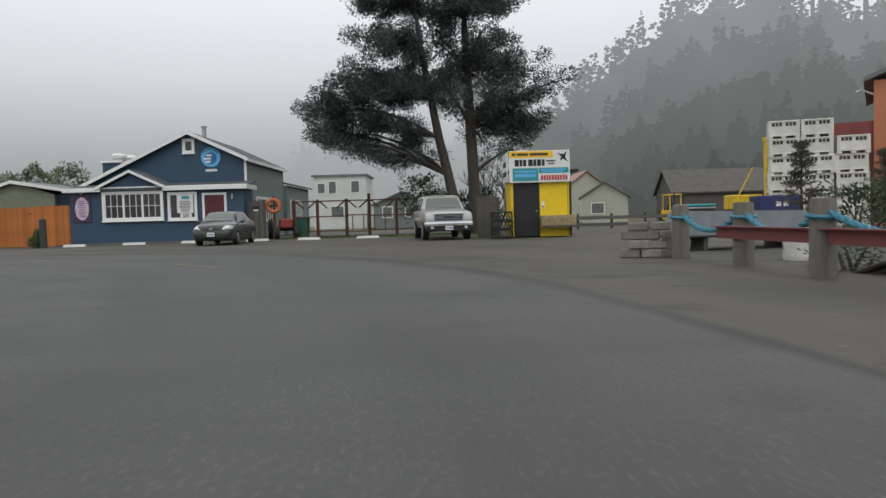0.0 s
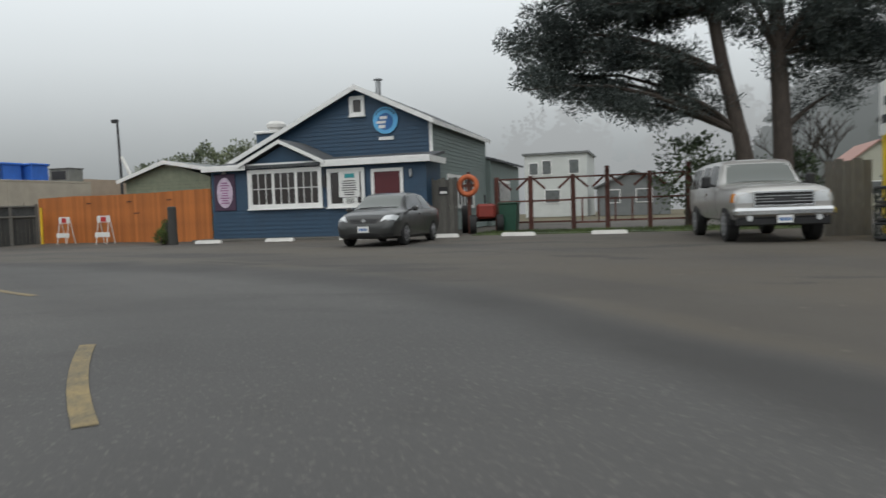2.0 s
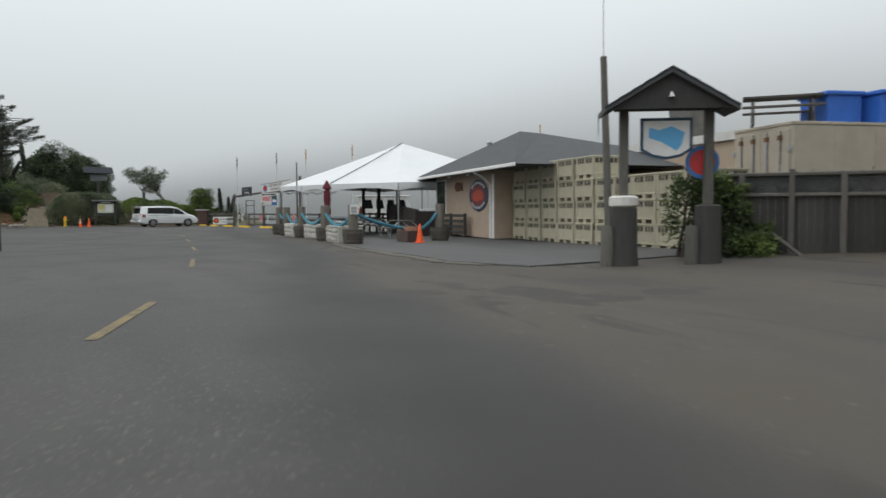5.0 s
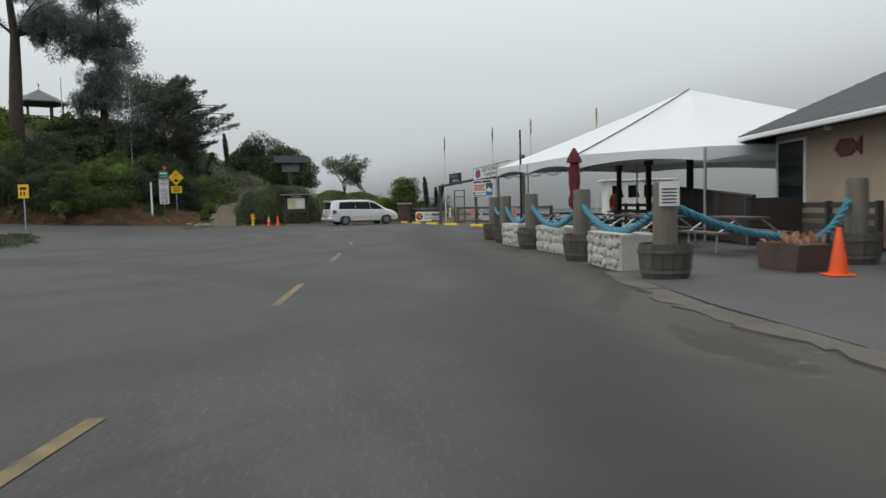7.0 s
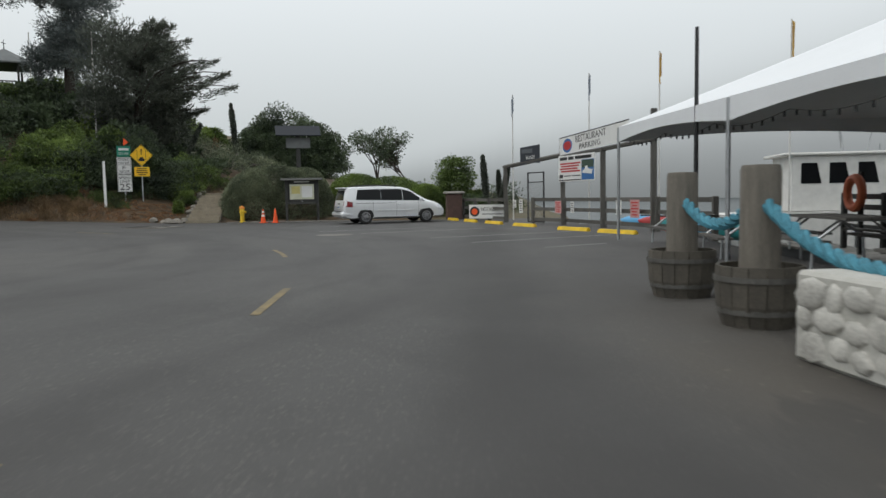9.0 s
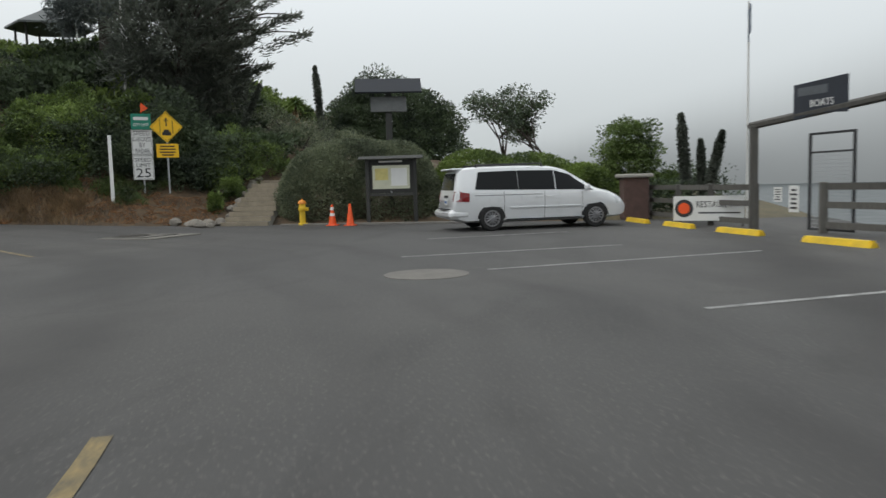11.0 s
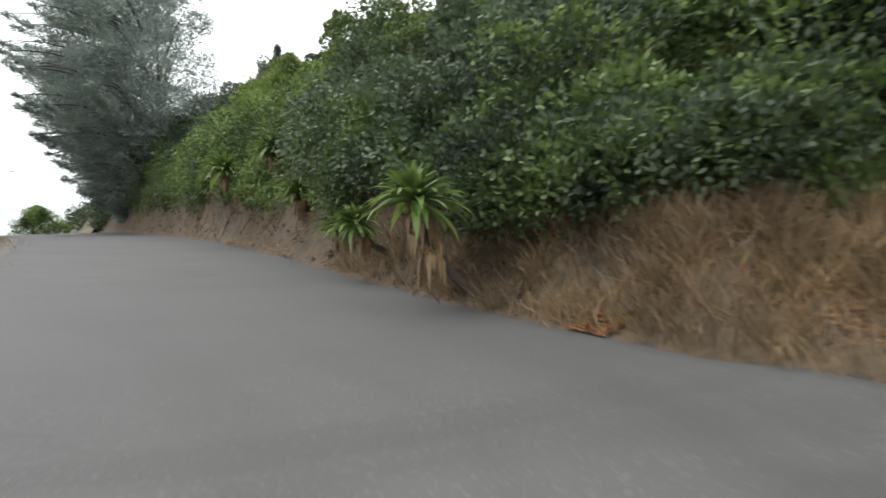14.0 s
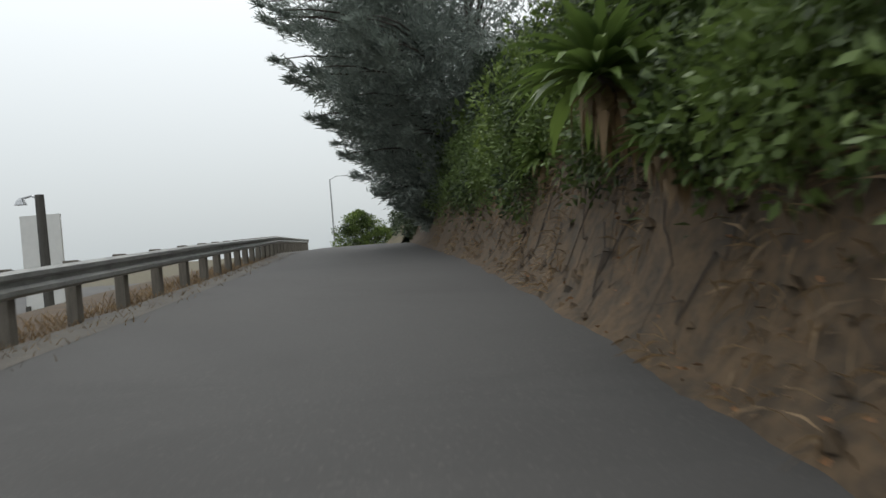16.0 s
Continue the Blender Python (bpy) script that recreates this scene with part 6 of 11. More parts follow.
def sedan():
    c = thing("sedan", pose(-9.74, 32.45, 0.37, rz=-90 + 1), "dark grey four-door sedan parked nose out", "car")
    st = [(-2.27, .60, .32, .70, .55, .70, .80, .62, .86, .88), (-2.15, .74, .24, .82, .55, .80, .92, .70, 1.0, 1.03), (-1.75, .83, .2, .87, .55, .82, .95, .70, 1.05, 1.085),
          (-1.35, .84, .18, .88, .55, .82, .96, .64, 1.22, 1.26), (-.95, .85, .18, .88, .55, .82, .96, .60, 1.38, 1.42), (-.3, .85, .18, .885, .55, .82, .95, .61, 1.43, 1.475),
          (.3, .85, .18, .885, .55, .82, .94, .60, 1.41, 1.455), (.58, .85, .18, .885, .55, .82, .93, .59, 1.35, 1.39), (1.25, .85, .18, .88, .55, .80, .92, .70, .97, 1.03), (1.7, .83, .2, .87, .55, .78, .86, .66, .92, .965),
          (2.0, .79, .22, .83, .53, .73, .78, .60, .84, .885), (2.14, .73, .22, .78, .5, .69, .74, .56, .79, .83), (2.22, .66, .24, .71, .48, .63, .66, .52, .70, .74), (2.27, .52, .27, .58, .46, .52, .56, .44, .59, .62), (2.29, .30, .34, .34, .45, .30, .51, .26, .53, .54)]
    body = part("body", weld(car_shell(st)), CARGREY, c)
    tr = skin(body)
    panel("windscreen", tr, [(1.2, -.66, 1.0), (1.2, .66, 1.0), (.62, .53, 1.36), (.62, -.53, 1.36)], CARGLASS, c, "windscreen reflecting the grey sky", 12, 6)
    panel("rear_window", tr, [(-1.66, .60, 1.09), (-1.66, -.60, 1.09), (-1.05, -.5, 1.37), (-1.05, .5, 1.37)], CARGLASS, c, "", 10, 5)
    part("wiper", Shape().rod((1.24, -.5, 1.035), (1.17, .12, 1.065), .012, n=6).rod((1.24, .12, 1.035), (1.16, .58, 1.05), .012, n=6), BLACK, c)
    for sy in (-1, 1):
        door = panel("side_window", tr, [(-.33, sy * .81, .975), (1.0, sy * .80, .96), (.50, sy * .62, 1.34), (-.31, sy * .63, 1.395)], GLASS, c)
        panel("side_window", tr, [(-1.28, sy * .81, .985), (-.42, sy * .81, .98), (-.40, sy * .63, 1.395), (-.92, sy * .62, 1.35)], GLASS, c)
        hl = panel("headlamp", tr, [(2.21, sy * .46, .655), (2.00, sy * .78, .66), (1.72, sy * .82, .79), (2.10, sy * .55, .80)], LENS, c, "clear swept-back headlamp", 10, 5, .012)
        panel("bulb", tr, [(2.17, sy * .55, .68), (2.10, sy * .66, .68), (2.06, sy * .66, .76), (2.13, sy * .55, .76)], CHROME, hl, "", 3, 3, .02)
        panel("fog_recess", tr, [(2.26, sy * .50, .29), (2.10, sy * .76, .29), (2.10, sy * .76, .38), (2.26, sy * .50, .36)], BLACK, c, "", 4, 2)
        panel("tail_lamp", tr, [(-2.24, sy * .50, .80), (-1.98, sy * .84, .78), (-1.98, sy * .83, .94), (-2.20, sy * .5, .95)], TAIL, c, "red tail lamp", 5, 3)
        mr = part("mirror", Shape().box(.72, .90, min(sy * .90, sy * 1.06), max(sy * .90, sy * 1.06), .93, 1.07, bev=.04), CARGREY, c)
        part("mirror_arm", Shape().rod((.84, sy * .80, .95), (.82, sy * .92, .98), .03, n=6), BLACK, mr)
        for x in (0.02, -.98):
            part("door_handle", Shape().box(x - .1, x + .1, min(sy * .86, sy * .905), max(sy * .86, sy * .905), .83, .86, bev=.01), CARGREY, c)
        for x in (.98, -.37, -1.18):
            panel("door_seam", tr, [(x, sy * .88, .28), (x + .012, sy * .88, .28), (x + .012, sy * .82, .95), (x, sy * .82, .95)], BLACK, c, "", 1, 8, .003)
        # black strip along the sill imitates the shade under the body
        panel("sill_shadow", tr, [(-.9, sy * .86, .20), (.9, sy * .86, .20), (.9, sy * .87, .26), (-.9, sy * .87, .26)], BLACK, c, "", 8, 1, .004)
    g = panel("grille", tr, [(2.25, -.36, .62), (2.25, .36, .62), (2.20, .42, .74), (2.20, -.42, .74)], BLACK, c, "black grille under the bonnet edge", 14, 4, .006)
    for z in (.65, .685, .72):
        panel("slat", tr, [(2.24, -.36, z), (2.24, .36, z), (2.235, .36, z + .01), (2.235, -.36, z + .01)], DARKGREY, g, "", 14, 1, .012)
    part("badge", disc(Shape(), (0, 0), .055, -.02, .012, 16), CHROME, c, m=pose(2.245, 0, .69, 0, 0, 90))
    panel("lower_grille", tr, [(2.25, -.48, .28), (2.25, .48, .28), (2.27, .44, .36), (2.27, -.44, .36)], BLACK, c, "", 14, 2)
    panel("bonnet_seam", tr, [(2.12, -.52, .80), (2.12, .52, .80), (2.105, .52, .815), (2.105, -.52, .815)], BLACK, c, "", 10, 1, .003)
    plate(c, 2.292, .47)
    for x in (-1.28, 1.32):
        arch(c, x, .32, .865)
        for sy in (-1, 1):
            wheel(c, x, sy * .785, .32, .2, sy, 7)


def pickup():
    c = thing("pickup_truck", pose(-0.12, 31.85, 0.37, rz=-90 + 7), "silver pickup truck with a canopy parked nose out under pines", "truck")
    st = [(-2.9, .86, .5, .92, .8, .92, 1.18, .74, 1.80, 1.83), (-1.3, .9, .5, .98, .8, .96, 1.2, .76, 1.86, 1.90), (-.6, .9, .45, .98, .8, .96, 1.2, .76, 1.86, 1.90),
          (.45, .9, .45, .98, .8, .96, 1.2, .75, 1.83, 1.88), (.72, .9, .45, .98, .8, .96, 1.2, .73, 1.76, 1.80), (1.25, .9, .45, .98, .8, .95, 1.19, .82, 1.24, 1.31), (1.8, .9, .45, .99, .8, .95, 1.16, .84, 1.22, 1.28), (2.6, .9, .45, .99, .8, .95, 1.10, .82, 1.17, 1.22), (2.8, .89, .45, .96, .75, .93, 1.02, .78, 1.09, 1.14), (2.85, .88, .45, .94, .75, .90, .98, .74, 1.04, 1.08)]
    body = part("body", weld(car_shell(st)), TRUCKSILVER, c)
    tr = skin(body)
    panel("windscreen", tr, [(1.2, -.78, 1.27), (1.2, .78, 1.27), (.76, .68, 1.73), (.76, -.68, 1.73)], CARGLASS, c, "", 12, 6)
    for sy in (-1, 1):
        for x0, x1 in ((-2.75, -1.42), (-1.15, -.32), (-.2, .60)):
            top = x1 if x1 < .5 else .52
            panel("side_window", tr, [(x0, sy * .94, 1.26), (x1 + (.3 if x1 > .5 else 0), sy * .94, 1.24), (top, sy * .78, 1.74), (x0 + .03, sy * .78, 1.78)], VANGLASS, c)
        for x in (-1.28, -.26, .9):
            panel("door_seam", tr, [(x, sy * .97, .55), (x + .015, sy * .97, .55), (x + .015, sy * .95, 1.22), (x, sy * .95, 1.22)], BLACK, c, "", 1, 6, .003)
        hl = panel("headlamp", tr, [(2.87, sy * .60, .84), (2.80, sy * .93, .84), (2.78, sy * .90, 1.06), (2.86, sy * .60, 1.04)], LENS, c, "clear headlamp", 5, 3, .015)
        panel("turn_lamp", tr, [(2.78, sy * .94, .86), (2.62, sy * .97, .86), (2.62, sy * .95, 1.04), (2.78, sy * .92, 1.04)], AMBER, hl, "", 3, 2, .012)
        mr = part("mirror", Shape().box(.75, .93, min(sy * 1.06, sy * 1.26), max(sy * 1.06, sy * 1.26), 1.22, 1.50, bev=.04), BLACK, c)
        part("mirror_arm", Shape().rod((.85, sy * .93, 1.26), (.83, sy * 1.08, 1.30), .03, n=6), BLACK, mr)
        part("fog_lamp", Shape().rod((2.9, sy * .68, .52), (2.96, sy * .68, .52), .06, n=10), LENS, c)
        part("door_handle", Shape().box(-.1, .1, min(sy * .97, sy * 1.0), max(sy * .97, sy * 1.0), 1.05, 1.09), CHROME, c)
    g = part("grille", Shape().box(2.80, 2.895, -.56, .56, .80, 1.04, bev=.02), BLACK, c)
    part("grille_frame", Shape().box(2.82, 2.91, -.60, .60, 1.04, 1.09, bev=.01).box(2.82, 2.91, -.60, .60, .76, .80, bev=.01).box(2.82, 2.91, -.60, -.56, .80, 1.04).box(2.82, 2.91, .56, .60, .80, 1.04), CHROME, g)
    for z in (.86, .92, .98):
        part("grille_bar", Shape().box(2.89, 2.903, -.55, .55, z - .008, z + .008), STEEL, g)
    part("emblem", Shape().box(2.904, 2.912, -.2, .2, .88, .96), DARKGREY, g)
    bm = part("bumper", Shape().box(2.72, 2.98, -1.0, 1.0, .54, .74, bev=.06), CHROME, c, "chrome front bumper")
    part("valance", Shape().box(2.7, 2.93, -.92, .92, .36, .535, bev=.03), BLACK, bm)
    plate(c, 2.985, .50)
    for x in (-1.75, 1.9):
        arch(c, x, .39, .965)
        for sy in (-1, 1):
            wheel(c, x, sy * .86, .39, .26, sy, 6)


def minivan():
    c = thing("minivan", pose(-84.88, 21.42, 0.0, rz=90 + 26), "white minivan with dark windows parked in the front bay", "car")
    st = [(-2.52, .84, .42, .92, .6, .90, .80, .82, .86, .88), (-2.47, .88, .34, .96, .66, .94, 1.02, .80, 1.08, 1.12), (-2.36, .91, .28, .985, .7, .96, 1.07, .76, 1.56, 1.63), (-2.2, .92, .24, .99, .7, .97, 1.08, .75, 1.66, 1.72), (-1.8, .93, .23, 1.0, .7, .975, 1.08, .755, 1.69, 1.755),
          (-.6, .93, .22, 1.0, .7, .975, 1.06, .76, 1.70, 1.775), (.3, .93, .22, 1.0, .7, .975, 1.04, .75, 1.67, 1.745), (.7, .93, .22, 1.0, .7, .97, 1.03, .73, 1.60, 1.67), (1.2, .93, .23, 1.0, .7, .965, 1.02, .76, 1.33, 1.40), (1.72, .93, .24, .99, .68, .95, .99, .80, 1.05, 1.12), (2.1, .91, .26, .97, .64, .90, .90, .76, .96, 1.02), (2.4, .84, .28, .90, .58, .82, .76, .68, .82, .87), (2.56, .70, .32, .76, .52, .70, .64, .58, .68, .71)]
    body = part("body", weld(car_shell(st)), VANWHITE, c)
    tr = skin(body)
    panel("windscreen", tr, [(1.66, -.74, 1.12), (1.66, .74, 1.12), (.80, .66, 1.62), (.80, -.66, 1.62)], CARGLASS, c, "", 12, 6)
    panel("rear_window", tr, [(-2.46, .72, 1.12), (-2.46, -.72, 1.12), (-2.36, -.66, 1.58), (-2.36, .66, 1.58)], VANGLASS, c, "dark tailgate glass", 10, 5)
    panel("tailgate_handle", tr, [(-2.5, .24, .92), (-2.5, -.24, .92), (-2.49, -.24, .98), (-2.49, .24, .98)], BLACK, c, "", 4, 1)
    for sy in (-1, 1):
        panel("quarter_window", tr, [(-1.93, sy * .97, 1.13), (-.70, sy * .97, 1.10), (-.70, sy * .79, 1.62), (-1.80, sy * .79, 1.60)], VANGLASS, c, "", 10, 5)
        panel("sliding_window", tr, [(-.688, sy * .97, 1.10), (.372, sy * .97, 1.075), (.372, sy * .78, 1.61), (-.688, sy * .79, 1.62)], VANGLASS, c, "", 8, 5)
        panel("front_window", tr, [(.40, sy * .97, 1.075), (1.52, sy * .96, 1.055), (.86, sy * .78, 1.49), (.40, sy * .78, 1.61)], VANGLASS, c, "", 8, 5)
        part("roof_rail", Shape().rod((-1.8, sy * .64, 1.80), (.1, sy * .64, 1.81), .02, n=6).rod((-1.8, sy * .64, 1.70), (-1.8, sy * .64, 1.80), .03, n=6).rod((.1, sy * .64, 1.70), (.1, sy * .64, 1.81), .03, n=6), DARKGREY, c)
        part("side_moulding", Shape().box(-.95, 1.12, min(sy * .995, sy * 1.014), max(sy * .995, sy * 1.014), .60, .645, bev=.008), VANWHITE, c)
        for x in (.20, -.10):
            part("door_handle", Shape().box(x - .09, x + .09, min(sy * .98, sy * 1.015), max(sy * .98, sy * 1.015), .87, .92, bev=.01), VANWHITE, c)
        for x in (.05, 1.16, -1.12):
            panel("door_seam", tr, [(x, sy * .99, .28), (x + .01, sy * .99, .28), (x + .01, sy * .97, 1.06), (x, sy * .97, 1.06)], DARKGREY, c, "", 1, 8, .003)
        panel("slide_track", tr, [(-1.95, sy * .98, .955), (-.02, sy * .98, .955), (-.02, sy * .98, .97), (-1.95, sy * .98, .97)], DARKGREY, c, "", 8, 1, .003)
        panel("sill_trim", tr, [(-1.05, sy * .93, .27), (1.12, sy * .93, .27), (1.12, sy * .94, .31), (-1.05, sy * .94, .31)], DARKGREY, c, "", 8, 1, .004)
        panel("tail_lamp", tr, [(-2.47, sy * .84, .82), (-2.10, sy * .98, .80), (-2.08, sy * .97, 1.03), (-2.45, sy * .84, 1.07)], TAIL, c, "dark red wrap-round tail lamp", 6, 4, .012)
        panel("headlamp", tr, [(2.52, sy * .52, .60), (2.20, sy * .90, .64), (2.12, sy * .88, .80), (2.42, sy * .55, .78)], LENS, c, "", 6, 3, .012)
        mr = part("mirror", Shape().box(1.18, 1.34, min(sy * 1.04, sy * 1.20), max(sy * 1.04, sy * 1.20), 1.04, 1.20, bev=.04), VANWHITE, c)
        part("mirror_arm", Shape().rod((1.3, sy * .95, 1.06), (1.28, sy * 1.06, 1.09), .03, n=6), BLACK, mr)
    rb = part("rear_bumper", Shape().box(-2.66, -2.05, -.97, .97, .34, .60, bev=.09), VANWHITE, c)
    part("bumper_step", Shape().box(-2.66, -2.50, -.52, .52, .60, .62, bev=.008), DARKGREY, rb, "dark bumper step pad")
    plate(c, -2.51, .80, face=-1)
    part("rear_spoiler", Shape().box(-2.50, -2.2, -.70, .70, 1.665, 1.72, bev=.025), VANWHITE, c)
    for x in (-1.47, 1.56):
        arch(c, x, .34, .985)
        for sy in (-1, 1):
            wheel(c, x, sy * .895, .34, .22, sy, 12)


sedan()
pickup()
minivan()


# ---- lot and road fittings ----
def parking_stop(name, m, material, label, group, length=1.55):
    s = Shape()
    n = 8
    o = [(-0.10, 0), (0.10, 0), (0.06, 0.12), (-0.06, 0.12)]
    s.prism(o, "x", -length / 2 + 0.05, length / 2 - 0.05)
    s.prism([(-0.09, 0), (0.09, 0), (0.05, 0.09), (-0.05, 0.09)], "x", -length / 2, -length / 2 + 0.0501)
    s.prism([(-0.09, 0), (0.09, 0), (0.05, 0.09), (-0.05, 0.09)], "x", length / 2 - 0.0501, length / 2)
    return single(name, s, material, label, "parking stop", group, m=m)


for i, x in enumerate((-18.25, -15.3, -12.4, -9.2, -6.65, -3.75)):
    parking_stop("parking_stop", pose(x, 35.75 + 0.02 * i, paved(x, 35.8), rz=(i % 3 - 1) * 1.5), OFFWHITE, "worn white concrete parking stop", "stops before the cafe", 1.1)
for x, y, a in ((-86.45, 24.45, 18), (-83.95, 25.42, 20), (-81.3, 26.5, 24), (-78.3, 27.7, 27), (-74.6, 29.2, 31), (-72.4, 30.3, 33)):
    parking_stop("parking_stop", pose(x, y, 0.0, rz=a), YELLOW, "bright yellow concrete parking stop", "yellow stops by the harbour fence", 1.65)


def paint(name, pts, width, material, label, group=""):
    """A painted stripe that lies on the asphalt along a line of points."""
    v, f = [], []
    P = [Vector((x, y, paved(x, y) + 0.006)) for x, y in pts]
    for i, p in enumerate(P):
        d = (P[min(i + 1, len(P) - 1)] - P[max(i - 1, 0)]).normalized()
        w = Vector((-d.y, d.x, 0)) * width / 2
        v += [p + w, p - w]
        if i:
            f.append((2 * i - 2, 2 * i - 1, 2 * i + 1, 2 * i))
    me = bpy.data.meshes.new(name)
    me.from_pydata([tuple(q) for q in v], [], f)
    return single(name, me, material, label, "road marking", group, kind="structure")


WORNYEL = mat("worn_yellow_line", (0.20, 0.150, 0.065), 0.8, 4, 0.5, 0.1, tint=(0.070, 0.063, 0.050))
WORNWHITE = mat("worn_white_line", (0.34, 0.34, 0.33), 0.8, 3, 0.35, 0.1, tint=(0.10, 0.10, 0.095))


def curve_pts(a, b, bulge=0.0, n=6):
    a, b = Vector(a), Vector(b)
    d = b - a
    w = Vector((-d.y, d.x))
    return [tuple(a + d * (k / n) + w * (bulge * 4 * (k / n) * (1 - k / n))) for k in range(n + 1)]


for a, b, u in (((-4.7, 15.1), (-6.3, 16.85), 0.02), ((-9.8, 19.75), (-12.1, 20.95), 0.02), ((-16.2, 23.0), (-19.0, 23.7), 0.02), ((-24.2, 24.25), (-27.2, 24.5), 0.0), ((-34.6, 24.75), (-37.5, 24.72), 0), ((-42.3, 24.68), (-45.0, 24.52), 0), ((-49.9, 24.3), (-52.9, 24.1), 0), ((-57.3, 23.9), (-59.6, 23.6), 0), ((-65.0, 22.0), (-67.1, 21.1), -0.02), ((-76.5, 12.0), (-77.9, 9.7), 0)):
    paint("centre_dash", curve_pts(a, b, u), 0.11, WORNYEL, "worn yellow centre line dash", "centre line dashes")
for a, b in (((-80.6, 19.4), (-82.6, 22.6)), ((-76.4, 20.0), (-78.6, 23.9)), ((-74.5, 21.9), (-77.2, 26.2)), ((-71.3, 24.6), (-74.1, 29.3)), ((-69.0, 25.9), (-71.7, 30.0)), ((-66.9, 27.7), (-68.0, 29.3))):
    paint("bay_line", curve_pts(a, b), 0.09, WORNWHITE, "thin worn white parking bay line", "parking bay lines")
paint("bay_line", curve_pts((-37.2, 30.6), (-31.5, 31.6)), 0.08, WORNWHITE, "thin worn white parking bay line", "parking bay lines")


def pad():
    """Smooth grey forecourt and its broken concrete edge."""
    pts = [(-60, 29.6), (-50, 30.0), (-45, 29.75), (-41.4, 29.75), (-38.8, 29.95), (-36.2, 30.3), (-33.8, 30.4), (-31.5, 31.4), (-32.4, 34.1), (-33.0, 37.0), (-33.0, 39.0), (-47, 40), (-60, 40)]
    s = Shape()
    v = [(x, y, paved(x, y) + 0.03) for x, y in pts]
    s.add(v + [(x, y, paved(x, y) - 0.05) for x, y in pts], [tuple(range(len(pts)))] + [(i, (i + 1) % len(pts), len(pts) + (i + 1) % len(pts), len(pts) + i) for i in range(len(pts))])
    single("pavement", s, mat("forecourt", (0.078, 0.079, 0.079), 0.75, 0.6, 0.3, 0.2, fine=60, tint=(0.052, 0.050, 0.047)), "smooth grey forecourt before the fish restaurant", "pavement", kind="structure")
    rnd = random.Random(4)
    e = [(-45.5, 29.55), (-43, 29.5), (-41.4, 29.45), (-40, 29.6), (-38.8, 29.7), (-37.4, 29.85), (-36.2, 30.0), (-35, 30.1), (-33.8, 30.1), (-32.4, 30.7)]
    for (x0, y0), (x1, y1) in zip(e[:-1], e[1:]):
        g = Shape()
        o = []
        for k in range(5):
            t = k / 4
            o.append((x0 + (x1 - x0) * t * 0.97, y0 + (y1 - y0) * t + rnd.uniform(-.06, .06) - 0.02 - rnd.uniform(0, 0.22)))
        for k in range(5):
            t = 1 - k / 4
            o.append((x0 + (x1 - x0) * t * 0.97, y0 + (y1 - y0) * t + 0.26 + rnd.uniform(-.03, .03)))
        z = paved((x0 + x1) / 2, y0)
        g.prism(o, "z", z - 0.05, z + 0.016 + rnd.uniform(0, .01))
        single("pavement_edge", g, mat("edge_concrete", (0.112, 0.100, 0.082), 0.9, 1.2, 0.45, 0.5, tint=(0.055, 0.050, 0.042)), "broken strip of pale concrete edging", "pavement", kind="structure")


pad()


# ---- rope line before the restaurant ----
def barrel(m, tall=1.5, label="half barrel planter holding a thick timber mooring post", lean=0.0, tag=False):
    b = thing("barrel_post", m, label, "post", "rope posts in half barrels")
    n = 16
    for k in range(n):
        a0, a1 = 2 * math.pi * k / n, 2 * math.pi * (k + 0.94) / n
        s = Shape()
        v = []
        for z, r in ((0, 0.33), (0.2, 0.385), (0.4, 0.40), (0.56, 0.39)):
            for rr in (r, r - 0.03):
                for a in (a0, a1):
                    v.append((rr * math.cos(a), rr * math.sin(a), z))
        f = []
        for i in range(3):
            o = 4 * i
            f += [(o, o + 1, o + 5, o + 4), (o + 2, o + 6, o + 7, o + 3), (o, o + 4, o + 6, o + 2), (o + 1, o + 3, o + 7, o + 5)]
        f += [(0, 2, 3, 1), (12, 13, 15, 14)]
        s.add(v, f)
        part("stave", s, BARREL, b)
    for z, r in ((0.12, 0.368), (0.42, 0.407)):
        s = Shape()
        q = [(r, z), (r + 0.006, z), (r + 0.006, z + 0.05), (r, z + 0.05)]
        v = [(a * math.cos(2 * math.pi * k / 24), a * math.sin(2 * math.pi * k / 24), zz) for k in range(24) for a, zz in q]
        s.add(v, [(4 * k + j, 4 * ((k + 1) % 24) + j, 4 * ((k + 1) % 24) + (j + 1) % 4, 4 * k + (j + 1) % 4) for k in range(24) for j in range(4)])
        part("hoop", s, mat("barrel_hoop", (0.12, 0.115, 0.105), 0.6, 4, 0.3, 0.1, metal=0.5), b)
    part("fill", Shape().lathe((0, 0, 0.0), [(0.30, 0.0), (0.355, 0.46), (0.1, 0.48)], 16), SOIL, b)
    part("post", Shape().lathe((0, 0, 0.30), [(0.185, 0), (0.18, tall - 0.34), (0.165, tall - 0.30), (0.05, tall - 0.295)], 14), POSTWOOD, b, smooth=True)
    if tag:
        t = part("notice", Shape().box(0.20, 0.21, -0.15, 0.15, 1.12, 1.48), SIGNWHITE, b, "white paper notice")
        s = Shape()
        for i in range(5):
            s.box(0.211, 0.214, -0.11, 0.11, 1.16 + i * 0.05, 1.18 + i * 0.05)
        part("notice_lines", s, DARKGREY, t)
    return b


POSTS = [(-44.3, 30.15), (-48.5, 29.75), (-53.0, 29.3), (-56.6, 28.95), (-58.6, 28.75)]
for i, (x, y) in enumerate(POSTS):
    barrel(pose(x, y, paved(x, y), rz=(0, 20, 50, 80, 110)[i]), 1.48, tag=(i == 0))
